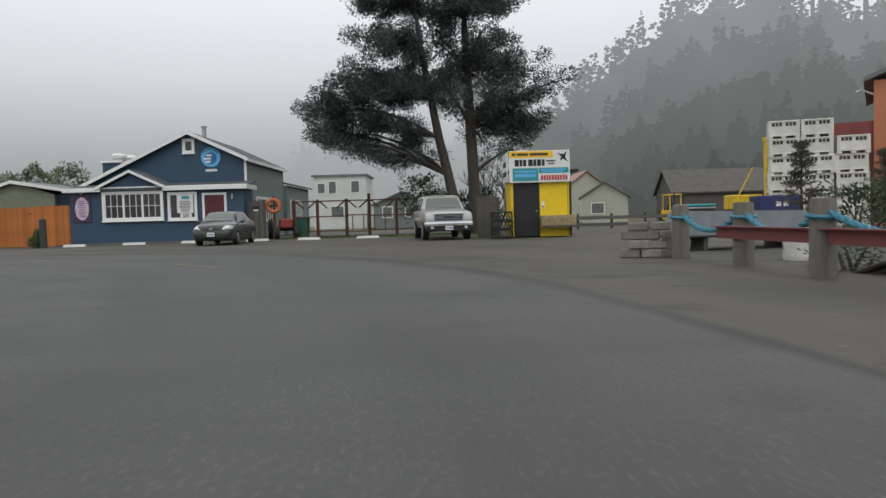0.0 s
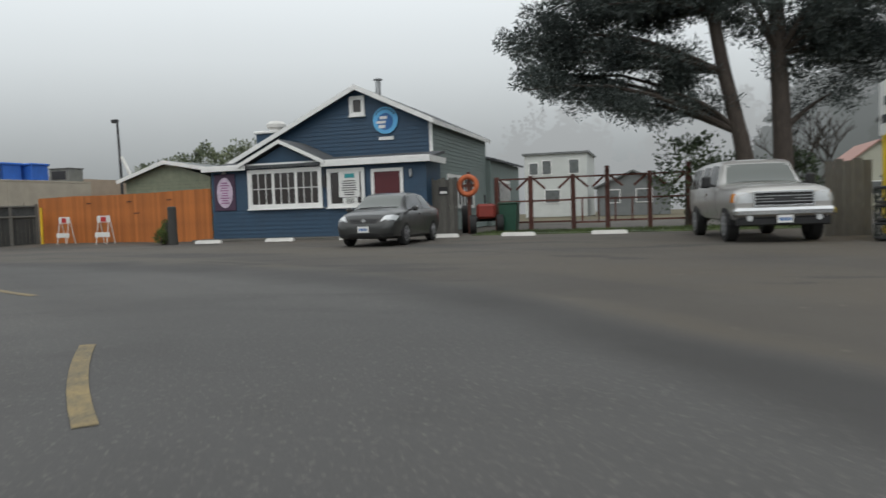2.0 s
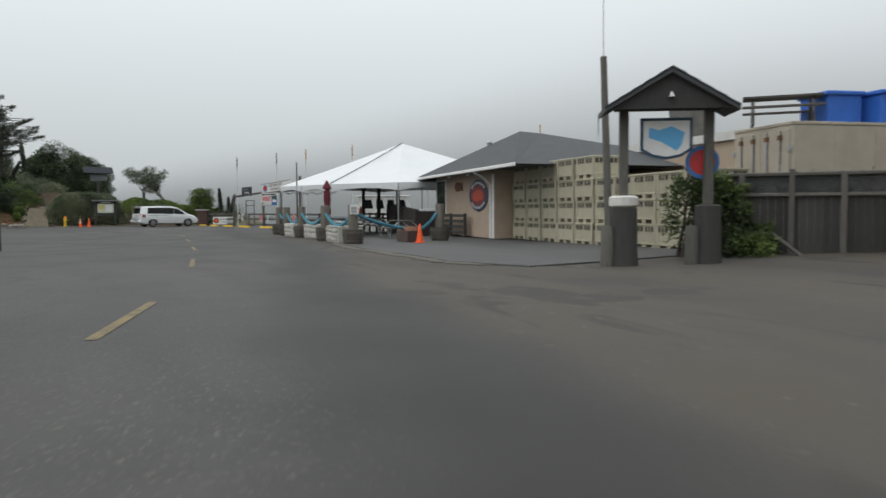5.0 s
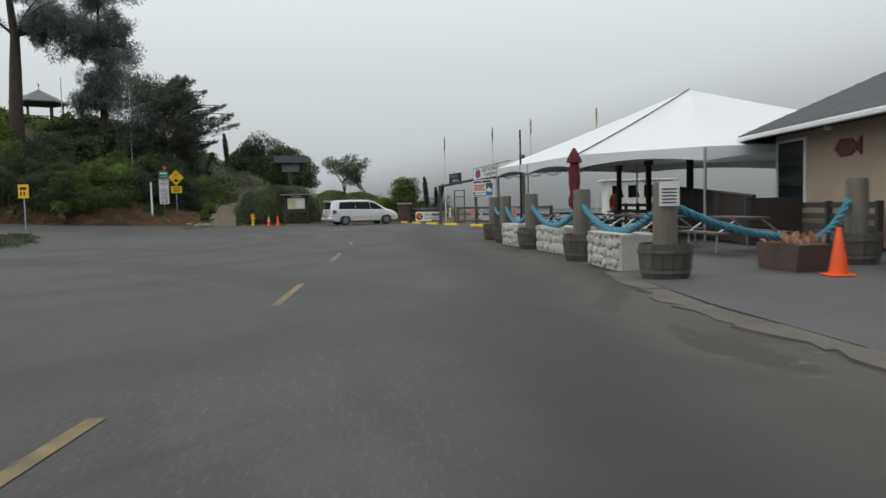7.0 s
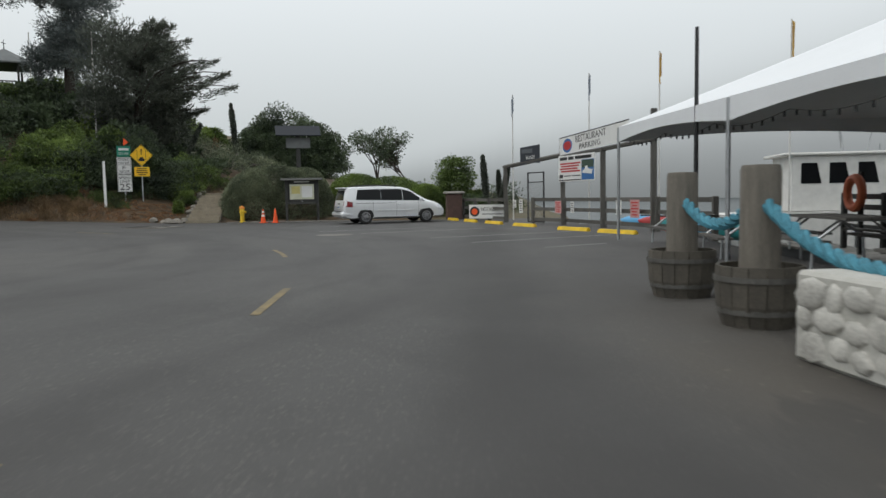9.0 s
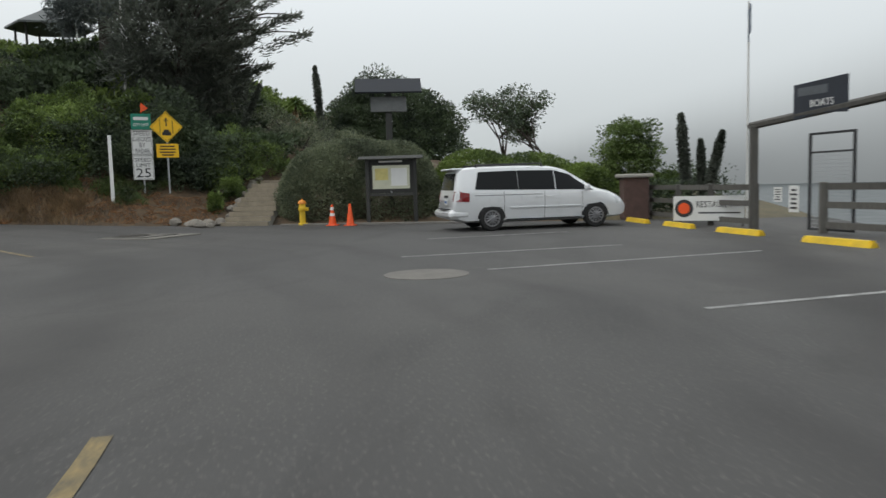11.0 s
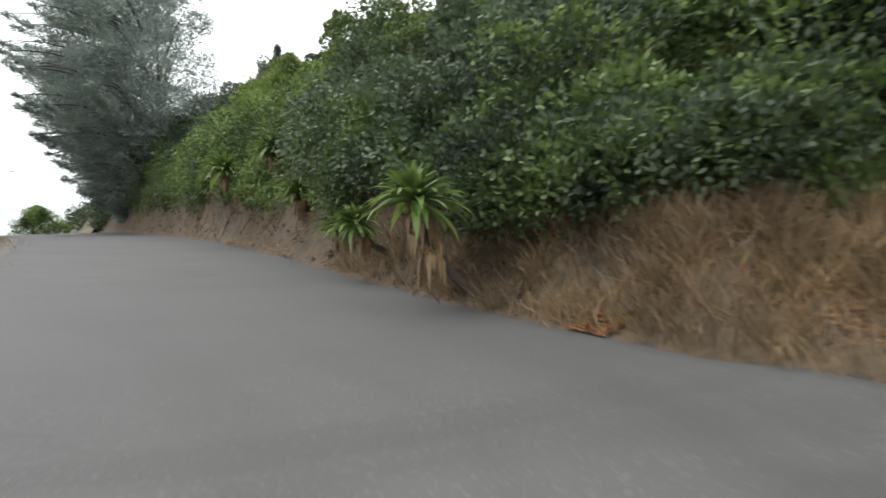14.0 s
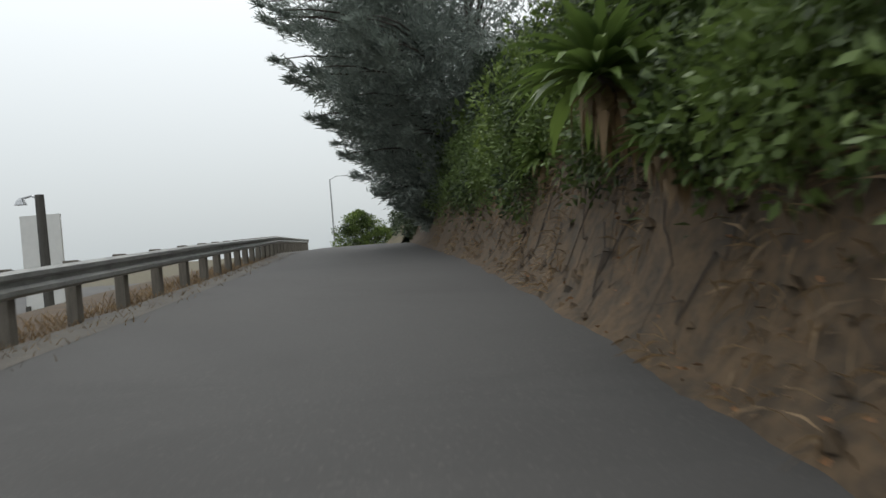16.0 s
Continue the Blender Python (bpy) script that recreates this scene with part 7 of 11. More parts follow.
barrel(pose(-45.9, 34.0, paved(-45.9, 34) + 0.02, rz=33), 1.5)


def rope(p, q, sag, name="rope", r=0.058):
    """Three twisted strands hanging between two points."""
    p, q = Vector(p), Vector(q)
    n = 50
    turns = (q - p).length * 2.1
    ob = thing(name, Matrix.Translation(p), "thick teal mooring rope slung between posts", "rope", "ropes of the fence")
    for s in range(3):
        pts = []
        d = (q - p)
        side = Vector((-d.y, d.x, 0)).normalized()
        for i in range(n * 2 + 1):
            t = i / (n * 2)
            c = d * t + Vector((0, 0, -4 * sag * t * (1 - t)))
            a = 2 * math.pi * (turns * t + s / 3)
            pts.append(c + side * math.cos(a) * r * 0.6 + Vector((0, 0, 1)) * math.sin(a) * r * 0.6)
        part("strand", Shape().tube(pts, r * 0.62, 6), ROPE, ob, smooth=True)
    return ob


for a, b in zip(POSTS[:-1], POSTS[1:]):
    za, zb = paved(*a) + 1.2, paved(*b) + 1.2
    rope((*a, za), (*b, zb), 0.52 if abs(a[0] - b[0]) > 3 else 0.30)
rope((-44.5, 30.25, 1.22), (-45.1, 32.3, 0.62), 0.10)
rope((-45.1, 32.7, 0.55), (-45.9, 33.9, 1.25), 0.2)


def stone_block(m, length=1.75, d=0.62, h=0.66):
    """Whitewashed concrete barrier block faced with rounded stones."""
    b = thing("stone_block", m, "whitewashed concrete barrier block faced with rounded stones", "barrier", "stone-faced blocks")
    part("core", Shape().box(-length / 2, length / 2, -d / 2, d / 2, 0.0, h, bev=0.03), BLOCKPAINT, b)
    rnd = random.Random(int(abs(m.translation.x) * 10))
    for face in (-1,):
        z = 0.06
        while z < h - 0.08:
            x = -length / 2 + 0.04
            hh = rnd.uniform(0.15, 0.22)
            while x < length / 2 - 0.06:
                w = min(rnd.uniform(0.15, 0.36), length / 2 - 0.03 - x)
                if w > 0.07:
                    s = Shape().lathe((0, 0, 0), [(0.3, -1), (0.95, -0.6), (1.0, 0.1), (0.90, 0.62), (0.66, 0.92), (0.15, 1)], 7)
                    ph = rnd.uniform(0, 6)
                    s.v = [(vx * (1 + .16 * math.sin(2 * math.atan2(vy, vx) + ph) + .1 * math.sin(5 * math.atan2(vy, vx) + ph)), vy, vz) for vx, vy, vz in s.v]
                    ang, hs, dz, dp = rnd.uniform(-.7, .7), hh * rnd.uniform(.46, .72), rnd.uniform(-.035, .035), rnd.uniform(.022, .045)
                    ca, sa = math.cos(ang), math.sin(ang)
                    s.v = [((x + w / 2) + (vx * ca - vy * sa) * w * 0.52, -d / 2 - vz * dp, min(h - .01, max(.01, z + hh / 2 + dz + (vx * sa + vy * ca) * hs))) for vx, vy, vz in s.v]
                    part("stone", s, STONEWHITE, b, smooth=True)
                x += w + 0.01
            z += hh + 0.01
    return b


stone_block(pose(-46.45, 30.0, paved(-46, 30), rz=6), 1.75)
stone_block(pose(-50.95, 29.75, paved(-51, 29.5), rz=9), 2.15)
stone_block(pose(-54.5, 29.15, paved(-55, 29), rz=12), 1.5)


def traffic_cone(m, h=0.7, bands=False, label="plain orange plastic traffic cone"):
    c = thing("traffic_cone", m, label, "traffic cone", "traffic cones")
    part("base", Shape().box(-0.18, 0.18, -0.18, 0.18, 0, 0.035, bev=0.012), ORANGE, c)
    part("cone", Shape().lathe((0, 0, 0.03), [(0.14, 0), (0.035, h - 0.05), (0.025, h - 0.03)], 18), ORANGE, c, smooth=True)
    if bands:
        for z0, z1 in ((0.30, 0.40), (0.50, 0.60)):
            r = lambda z: 0.14 - 0.105 * z / (h - 0.05) + 0.003
            part("white_band", Shape().lathe((0, 0, 0.03), [(r(z0), z0), (r(z1), z1)], 18), SIGNWHITE, c, "white reflective band")
    return c


traffic_cone(pose(-43.95, 32.6, 0.09), 0.72)
traffic_cone(pose(-86.95, 15.1, 0.0), 0.74)
traffic_cone(pose(-87.1, 14.4, 0.0), 0.72, True, "orange traffic cone with white bands")


def planter_box():
    p = thing("planter_tub", pose(-45.1, 32.5, 0.09, rz=8), "dark oval tub of dry flowers", "planter")
    part("tub", Shape().prism([(-0.5, 0), (0.5, 0), (0.58, 0.42), (-0.58, 0.42)], "y", -0.3, 0.3), mat("tub_brown", (0.09, 0.06, 0.05), 0.7), p)
    part("soil", Shape().box(-0.55, 0.55, -0.28, 0.28, 0.40, 0.43), SOIL, p)
    rnd = random.Random(9)
    s = Shape()
    for k in range(90):
        x, y = rnd.uniform(-.5, .5), rnd.uniform(-.25, .25)
        a = rnd.uniform(0, 6.28)
        h = rnd.uniform(.06, .22)
        s.add([(x, y, .42), (x + .05 * math.cos(a), y + .05 * math.sin(a), .42 + h), (x + .1 * math.cos(a + .6), y + .1 * math.sin(a + .6), .42 + h * .6)], [(0, 1, 2)])
    tagged(part("dry_flower_tuft", s, mat("dry_flowers", (0.40, 0.20, 0.14), 0.9, 8, 0.6, 0.1), p), kind="stuff")


planter_box()


def ramp_wall():
    r = thing("entrance_ramp", pose(0, 0, 0.1), "dark brown boarded ramp rail at the restaurant entrance", "ramp")
    part("boarding", Shape().prism([(-57.4, 0.1), (-51.5, 0.0), (-51.5, 1.16), (-57.4, 1.52)], "y", 34.6, 34.7).prism([(34.71, 0.0), (35.9, 0.0), (35.9, 1.16), (34.71, 1.16)], "x", -51.6, -51.5), mat("dark_brown_board", (0.035, 0.025, 0.022), 0.7), r)
    part("handrail", Shape().rod((-57.4, 34.65, 1.56), (-51.4, 34.65, 1.20), 0.05, n=8), DARKWOOD, r)
    for x in (-57.3, -55.4, -53.5, -51.6):
        part("post", Shape().box(x - 0.06, x + 0.06, 34.5, 34.6, 0, 1.20 + (-51.5 - x) * 0.06), DARKWOOD, r)


ramp_wall()


def tent():
    t = thing("marquee", pose(0, 0, 0), "white peaked vinyl marquee over picnic tables", "tent")
    pk = Vector((-60.7, 36.3, 5.35))
    c = [Vector(p) for p in ((-69.2, 29.8, 2.98), (-55.1, 31.0, 2.66), (-53.5, 34.2, 2.72), (-54.8, 42.5, 2.9), (-67.0, 43.0, 2.95))]
    s = Shape()
    n = 8
    for i in range(5):
        a, b = c[i], c[(i + 1) % 5]
        rows = []
        for j in range(n + 1):
            v = j / n
            row = []
            for k in range(n + 1):
                u = k / n
                e = a.lerp(b, u)
                p = e.lerp(pk, v)
                p.z -= 0.05 * math.sin(math.pi * v) + 0.16 * math.sin(math.pi * v) * math.sin(math.pi * u)
                row.append(tuple(p))
            rows.append(row)
        for j in range(n):
            for k in range(n):
                s.add([rows[j][k], rows[j][k + 1], rows[j + 1][k + 1], rows[j + 1][k]], [(0, 1, 2, 3)])
    roof = part("canopy", weld(s), TENT, t, "white vinyl canopy")
    for i in range(5):
        a, b = c[i], c[(i + 1) % 5]
        v = Shape()
        m = 4 if (a - b).length > 8 else 2
        for k in range(24):
            u0, u1 = k / 24, (k + 1) / 24
            dz = lambda u: 0.24 + 0.16 * abs(2 * ((u * m / 2) % 1) - 1) ** 1.8
            p, q = a.lerp(b, u0), a.lerp(b, u1)
            v.add([tuple(p), tuple(q), (q.x, q.y, q.z - dz(u1)), (p.x, p.y, p.z - dz(u0))], [(0, 1, 2, 3)])
        part("valance", v, TENT, roof)
    part("ridge_strap", Shape().tube([tuple(c[1].lerp(pk, v) + Vector((0, 0, 0.03 - 0.05 * math.sin(math.pi * v)))) for v in [k / 10 for k in range(11)]], 0.02, 5), DARKGREY, roof)
    mids = [c[0], c[0].lerp(c[1], 0.5), c[1], c[2], c[3], c[3].lerp(c[4], 0.5), c[4], c[4].lerp(c[0], 0.5)]
    for p in mids:
        part("leg", Shape().rod((p.x, p.y, 0.08 if p.x > -62 else -0.3), (p.x, p.y, p.z - 0.02), 0.04, n=8), STEEL, t)
    wire = part("light_wire", Shape().tube([(q.x, q.y + 0.3, q.z - 0.35 - 0.12 * math.sin(math.pi * ((j / 40 * 5) % 1))) for j in range(41) for q in [c[0].lerp(c[1], j / 40)]], 0.006, 4), BLACK, t)
    for k in range(40):
        u = k / 39
        p = c[0].lerp(c[1], u)
        bulb = Shape().rod((p.x, p.y + 0.3, p.z - 0.35 - 0.12 * math.sin(math.pi * ((u * 5) % 1))), (p.x, p.y + 0.3, p.z - 0.43 - 0.12 * math.sin(math.pi * ((u * 5) % 1))), 0.02, n=5)
        part("bulb", bulb, DARKGREY, wire)
    # timber posts of the deck under it
    for x, y in ((-57.5, 35.2), (-57.3, 38.6), (-61.5, 35.0), (-65.2, 34.8), (-55.2, 37.6)):
        p = thing("deck_post", pose(x, y, 0.05), "dark timber post under the marquee", "post", "posts under the marquee")
        part("shaft", Shape().box(-0.09, 0.09, -0.09, 0.09, 0, 2.75), DARKWOOD, p)
        part("bracket", Shape().box(-0.3, 0.3, -0.1, 0.1, 2.55, 2.75, bev=0.02), DARKWOOD, p)
    rf_ = thing("deck_railing", pose(0, 0, 0), "dark timber railing along the back of the deck", "railing")
    for k in range(12):
        x = -48.5 - 1.9 * k
        y = 36.0 - 0.03 * k
        part("post", Shape().box(x - .06, x + .06, y - .06, y + .06, -.3, 1.15), DARKWOOD, rf_)
        if k < 11:
            for z in (.3, .55, .8, 1.06):
                part("board", Shape().box(x - 1.84, x - .061, y - .05, y - .01, z - .07, z + .06), DARKWOOD, rf_)
    first = thing("picnic_table", pose(-52.0, 32.4, 0.1, rz=6), "grey plank picnic table with steel legs", "table", "picnic tables under the marquee")
    for i in range(4):
        part("plank", Shape().box(-0.95, 0.95, -0.36 + i * 0.18, -0.20 + i * 0.18, 0.73, 0.77), OLDWOOD, first)
    for y in (-0.68, 0.68):
        part("bench", Shape().box(-0.95, 0.95, y - 0.14, y + 0.14, 0.42, 0.46), OLDWOOD, first)
    for x in (-0.7, 0.7):
        part("frame", Shape().tube([(x, -0.7, 0.02), (x, -0.68, 0.42), (x, -0.25, 0.73), (x, 0.25, 0.73), (x, 0.68, 0.42), (x, 0.7, 0.02)], 0.025, 6), STEEL, first)
    for x, y, a in ((-49.2, 33.2, 4), (-54.6, 32.3, 0), (-57.6, 31.8, 3), (-60.8, 31.6, 0), (-64.0, 31.4, -3), (-58.0, 34.0, 0), (-61.5, 34.0, 5), (-65.2, 33.6, 0), (-67.5, 31.2, 4)):
        copy_thing(first, pose(x, y, 0.1 if x > -62 else -0.05, rz=a))


tent()


def patio_umbrella():
    u = thing("patio_umbrella", pose(-54.43, 30.75, 0.1), "closed maroon patio umbrella", "umbrella")
    part("pole", Shape().rod((0, 0, 0), (0, 0, 2.6), 0.025, n=8), STEEL, u)
    prof = [(0.07, 0.95), (0.15, 1.05), (0.16, 1.25), (0.11, 1.40), (0.15, 1.75), (0.14, 2.1), (0.10, 2.28), (0.20, 2.30), (0.17, 2.42), (0.05, 2.68), (0.02, 2.72)]
    s = Shape()
    n = 16
    v = [(r * (1 + 0.16 * math.cos(k * math.pi)) * math.cos(2 * math.pi * k / n), r * (1 + 0.16 * math.cos(k * math.pi)) * math.sin(2 * math.pi * k / n), z) for r, z in prof for k in range(n)]
    s.add(v, [(i * n + k, i * n + (k + 1) % n, (i + 1) * n + (k + 1) % n, (i + 1) * n + k) for i in range(len(prof) - 1) for k in range(n)])
    part("folded_cloth", s, UMBRELLA, u, smooth=True)
    part("foot", Shape().lathe((0, 0, 0), [(0.25, 0), (0.25, 0.06), (0.05, 0.1)], 14), DARKGREY, u)


patio_umbrella()


def flag_pole(x, y, z, material, label, pole_mat, d=0.035):
    f = thing("flag_pole", pose(x, y, -0.4), label, "flag pole", "flag poles")
    part("pole", Shape().rod((0, 0, 0), (0, 0, z + 0.4), d, d * 0.7, 8), pole_mat, f)
    if material:
        s = Shape()
        n = 8
        v = []
        for i in range(n + 1):
            t = i / n
            v += [(0.04 + 0.28 * t * 0.6, 0.06 * math.sin(t * 5), z + 0.35 - 0.25 * t), (0.04 + 0.22 * t, 0.06 * math.sin(t * 5 + 1), z - 0.35 - 0.45 * t)]
        s.add(v, [(2 * i, 2 * i + 1, 2 * i + 3, 2 * i + 2) for i in range(n)])
        o = part("flag", s, material, f, smooth=True)


YELFLAG = mat("yellow_flag", (0.55, 0.38, 0.08), 0.8, 3, 0.25, 0.1, tint=(0.20, 0.05, 0.03))
PALEFLAG = mat("pale_flag", (0.30, 0.33, 0.36), 0.8, 3, 0.3, 0.1, tint=(0.06, 0.08, 0.12))
flag_pole(-86.3, 27.5, 6.2, PALEFLAG, "white pole with a limp dark and white flag", OFFWHITE)
flag_pole(-80.4, 30.5, 6.2, PALEFLAG, "white pole with a limp dark and white flag", OFFWHITE)
flag_pole(-76.1, 32.4, 6.2, YELFLAG, "pole with a limp yellow flag", OFFWHITE)
flag_pole(-72.3, 35.4, 6.3, YELFLAG, "pole with a limp yellow flag", OFFWHITE)
flag_pole(-63.7, 30.3, 4.3, None, "plain black pole at the marquee edge", BLACK, 0.05)
flag_pole(-59.0, 44.6, 6.6, YELFLAG, "pole with a limp yellow flag", OFFWHITE)
flag_pole(-54.0, 45.8, 6.6, PALEFLAG, "pole with a limp pale flag", OFFWHITE)


# ---- harbour fence, gate frame and banners ----
def at_line(p, q):
    p, q = Vector(p), Vector(q)
    d = q - p
    return math.degrees(math.atan2(d.y, d.x)), d.length


def harbour_fence():
    line = [(-88.5, 24.9), (-86.2, 25.6), (-84.6, 26.3), (-82.85, 27.1), (-81.2, 28.2), (-79.3, 29.35), (-76.3, 30.5), (-73.2, 31.7), (-70.2, 32.6)]
    f = thing("harbour_fence", pose(0, 0, 0), "weathered plank rail fence along the harbour edge", "fence")
    for x, y in line:
        part("post", Shape().box(x - 0.08, x + 0.08, y - 0.08, y + 0.08, -0.5, 1.12, bev=0.02), OLDWOOD, f)
    for (a, b) in zip(line[:-1], line[1:]):
        if a == (-82.85, 27.1):
            continue
        ang, L = at_line(a, b)
        for z in (0.18, 0.62, 1.02):
            part("rail", Shape().box(0.09, L - 0.09, -0.02, 0.03, z - 0.07, z + 0.07), OLDWOOD, f, m=pose(a[0], a[1], 0, rz=ang))
    # banner with one word
    b = thing("banner", pose(-84.3, 26.2, 0.47, rz=74), "white banner on two stakes by the harbour fence", "banner")
    for x in (-0.86, 0.86):
        part("stake", Shape().box(x - 0.03, x + 0.03, -0.009, 0.04, -0.5, 0.36), OLDWOOD, b)
    part("cloth", Shape().box(-0.9, 0.9, -0.02, -0.01, -0.33, 0.33), SIGNWHITE, b)
    part("round_mark", disc(Shape(), (-0.62, 0.0), 0.24, -0.026, -0.0205), DARKGREY, b)
    part("round_centre", disc(Shape(), (-0.62, 0.0), 0.15, -0.032, -0.0265), ORANGE, b)
    text_part("lettering", "RESTAURANT", 0.24, BLACK, b, pose(0.26, -0.024, 0.10, 90), width=1.12)
    part("small_lines", Shape().box(-0.25, 0.8, -0.024, -0.0205, -0.14, -0.10), DARKGREY, b)
    # frame of posts and beams
    g = thing("timber_portal", pose(0, 0, 0), "dark timber frame of posts and beams carrying banners", "portal")
    P = [(-82.85, 27.06, 2.5), (-79.3, 29.3, 3.4), (-76.3, 30.45, 2.9), (-73.3, 31.6, 3.9)]
    for x, y, z in P:
        part("post", Shape().box(x - 0.09, x + 0.09, y - 0.09, y + 0.09, -0.4, z, bev=0.015), OLDWOOD, g)
    part("beam", Shape().rod((-83.0, 27.0, 2.5), (-79.3, 29.3, 2.82), 0.09, n=6), OLDWOOD, g)
    part("beam", Shape().rod((-79.3, 29.3, 2.72), (-73.2, 31.65, 2.95), 0.08, n=6), OLDWOOD, g)
    ang, L = at_line((-79.3, 29.3), (-73.3, 31.6))
    b = thing("parking_banner", pose(-79.3, 29.2, 2.78, rz=ang), "long white restaurant parking banner", "banner")
    part("frame", Shape().box(0, 5.2, -0.02, 0.0, 0.66, 0.70).box(0, 0.04, -0.02, 0, 0, 0.66), DARKGREY, b, m=pose(0, 0, 0, ry=-2.5))
    part("cloth", Shape().box(0.04, 5.2, -0.03, -0.021, 0.0, 0.655), SIGNWHITE, b, m=pose(0, 0, 0, ry=-2.5))
    part("oval_mark", Shape().prism([(0.72 + 0.40 * math.cos(t), 0.32 + 0.27 * math.sin(t)) for t in [2 * math.pi * k / 28 for k in range(28)]], "y", -0.036, -0.0305), SIGNBLUE, b, m=pose(0, 0, 0, ry=-2.5))
    part("oval_centre", Shape().prism([(0.72 + 0.33 * math.cos(t), 0.32 + 0.17 * math.sin(t)) for t in [2 * math.pi * k / 28 for k in range(28)]], "y", -0.041, -0.0365), RED, b, m=pose(0, 0, 0, ry=-2.5))
    text_part("lettering", "RESTAURANT", 0.36, BLACK, b, pose(0, 0, 0, ry=-2.5) @ pose(2.55, -0.032, 0.47, 90), width=2.3)
    text_part("lettering", "PARKING", 0.30, BLACK, b, pose(0, 0, 0, ry=-2.5) @ pose(2.5, -0.032, 0.17, 90), width=1.6)
    b = thing("charter_board", pose(-79.2, 29.15, 1.72, rz=ang), "white charter board with red lines and a boat picture", "sign")
    part("panel", Shape().box(0.0, 2.95, -0.03, 0.0, 0.0, 1.02, bev=0.01), SIGNWHITE, b)
    hd = Shape()
    for x0, x1 in ((0.12, 0.75), (0.87, 1.3), (1.42, 2.7)):
        hd.box(x0, x1, -0.036, -0.0305, 0.84, 0.96)
    tagged(part("heading_line", hd, BLACK, b), kind="stuff")
    rl = Shape()
    for k, z in enumerate((0.70, 0.60, 0.50, 0.40)):
        rl.box(0.15 + 0.1 * (k % 2), 1.85 - 0.12 * (k % 3), -0.036, -0.0305, z - 0.03, z + 0.03)
    tagged(part("red_line", rl, RED, b), kind="stuff")
    part("black_lines", Shape().box(0.1, 0.4, -0.036, -0.0305, 0.14, 0.28).box(0.5, 1.1, -0.036, -0.0305, 0.2, 0.24).box(1.2, 1.85, -0.036, -0.0305, 0.2, 0.24).box(0.05, 1.9, -0.036, -0.0305, 0.04, 0.08), DARKGREY, b)
    pic = part("boat_picture", Shape().box(1.95, 2.9, -0.036, -0.0305, 0.05, 0.80), SIGNBLUE, b)
    part("picture_hill", Shape().box(1.97, 2.88, -0.04, -0.0365, 0.5, 0.78), mat("print_green", (0.04, 0.07, 0.05), 0.6), pic)
    part("picture_boat", Shape().prism([(2.05, 0.3), (2.75, 0.25), (2.8, 0.42), (2.5, 0.44), (2.4, 0.56), (2.25, 0.55), (2.2, 0.42), (2.05, 0.42)], "y", -0.044, -0.0405), SIGNWHITE, pic)
    ang2, L2 = at_line((-82.85, 27.06), (-79.3, 29.3))
    b = thing("boats_banner", pose(-81.15, 28.1, 2.92, rz=ang2), "dark drooping banner advertising boats", "banner")
    part("cloth", Shape().prism([(-0.72, -0.42), (0, -0.30), (0.72, -0.36), (0.72, 0.42), (-0.72, 0.36)], "y", -0.03, -0.02), mat("banner_dark", (0.025, 0.03, 0.04), 0.7), b)
    text_part("lettering", "BOATS", 0.22, SIGNWHITE, b, pose(0.05, -0.033, -0.10, 90), width=0.62)
    part("faint_lines", Shape().box(-0.6, 0.2, -0.036, -0.031, 0.1, 0.28), mat("banner_grey", (0.10, 0.11, 0.12), 0.7), b)
    # wire gate
    w = thing("wire_gate", pose(-81.6, 28.0, 0, rz=ang2), "steel framed wire gate by the dock", "gate")
    part("frame", Shape().box(0, 0.05, -0.025, 0.025, 0.05, 2.2).box(1.15, 1.2, -0.025, 0.025, 0.05, 2.2).box(0.05, 1.15, -0.025, 0.025, 2.15, 2.2).box(0.05, 1.15, -0.025, 0.025, 0.05, 0.1).box(0.05, 1.15, -0.025, 0.025, 1.75, 1.79), DARKGREY, w)
    s = Shape()
    for k in range(14):
        s.rod((0.05 + k * 0.08, 0, 0.1), (0.05 + k * 0.08, 0, 1.75), 0.003, n=4)
    for k in range(20):
        s.rod((0.05, 0, 0.12 + k * 0.082), (1.15, 0, 0.12 + k * 0.082), 0.003, n=4)
    tagged(part("wire", s, STEEL, w), kind="stuff")
    for x, y, z, wd, hh, mt, lab in ((-79.15, 29.2, 0.72, 0.55, 0.5, mat("pink_notice", (0.55, 0.30, 0.29), 0.6), "faded pink notice on the fence"), (-78.1, 29.65, 0.72, 0.26, 0.42, SIGNWHITE, "white notice on the fence"), (-75.0, 30.9, 0.75, 0.32, 0.5, SIGNWHITE, "white notice on the fence"), (-74.0, 31.25, 0.72, 0.55, 0.6, mat("pink_notice_b", (0.50, 0.28, 0.27), 0.6), "faded pink notice on the fence"), (-82.0, 27.55, 0.85, 0.3, 0.34, SIGNWHITE, "white notice on the fence"), (-81.6, 27.8, 0.75, 0.36, 0.6, SIGNWHITE, "white notice on the fence")):
        n = thing("fence_notice", pose(x, y - 0.1, z, rz=ang), lab, "notice", "notices on the harbour fence")
        part("sheet", Shape().box(-wd / 2, wd / 2, -0.012, 0, -hh / 2, hh / 2), mt, n)
        tx = Shape()
        bars_of_text(tx, -wd * 0.42, wd * 0.42, -hh * 0.42, hh * 0.42, -0.0125, 5, int(wd * 100 + z * 10))
        part("lines", tx, RED if "pink" in lab else DARKGREY, n)


harbour_fence()


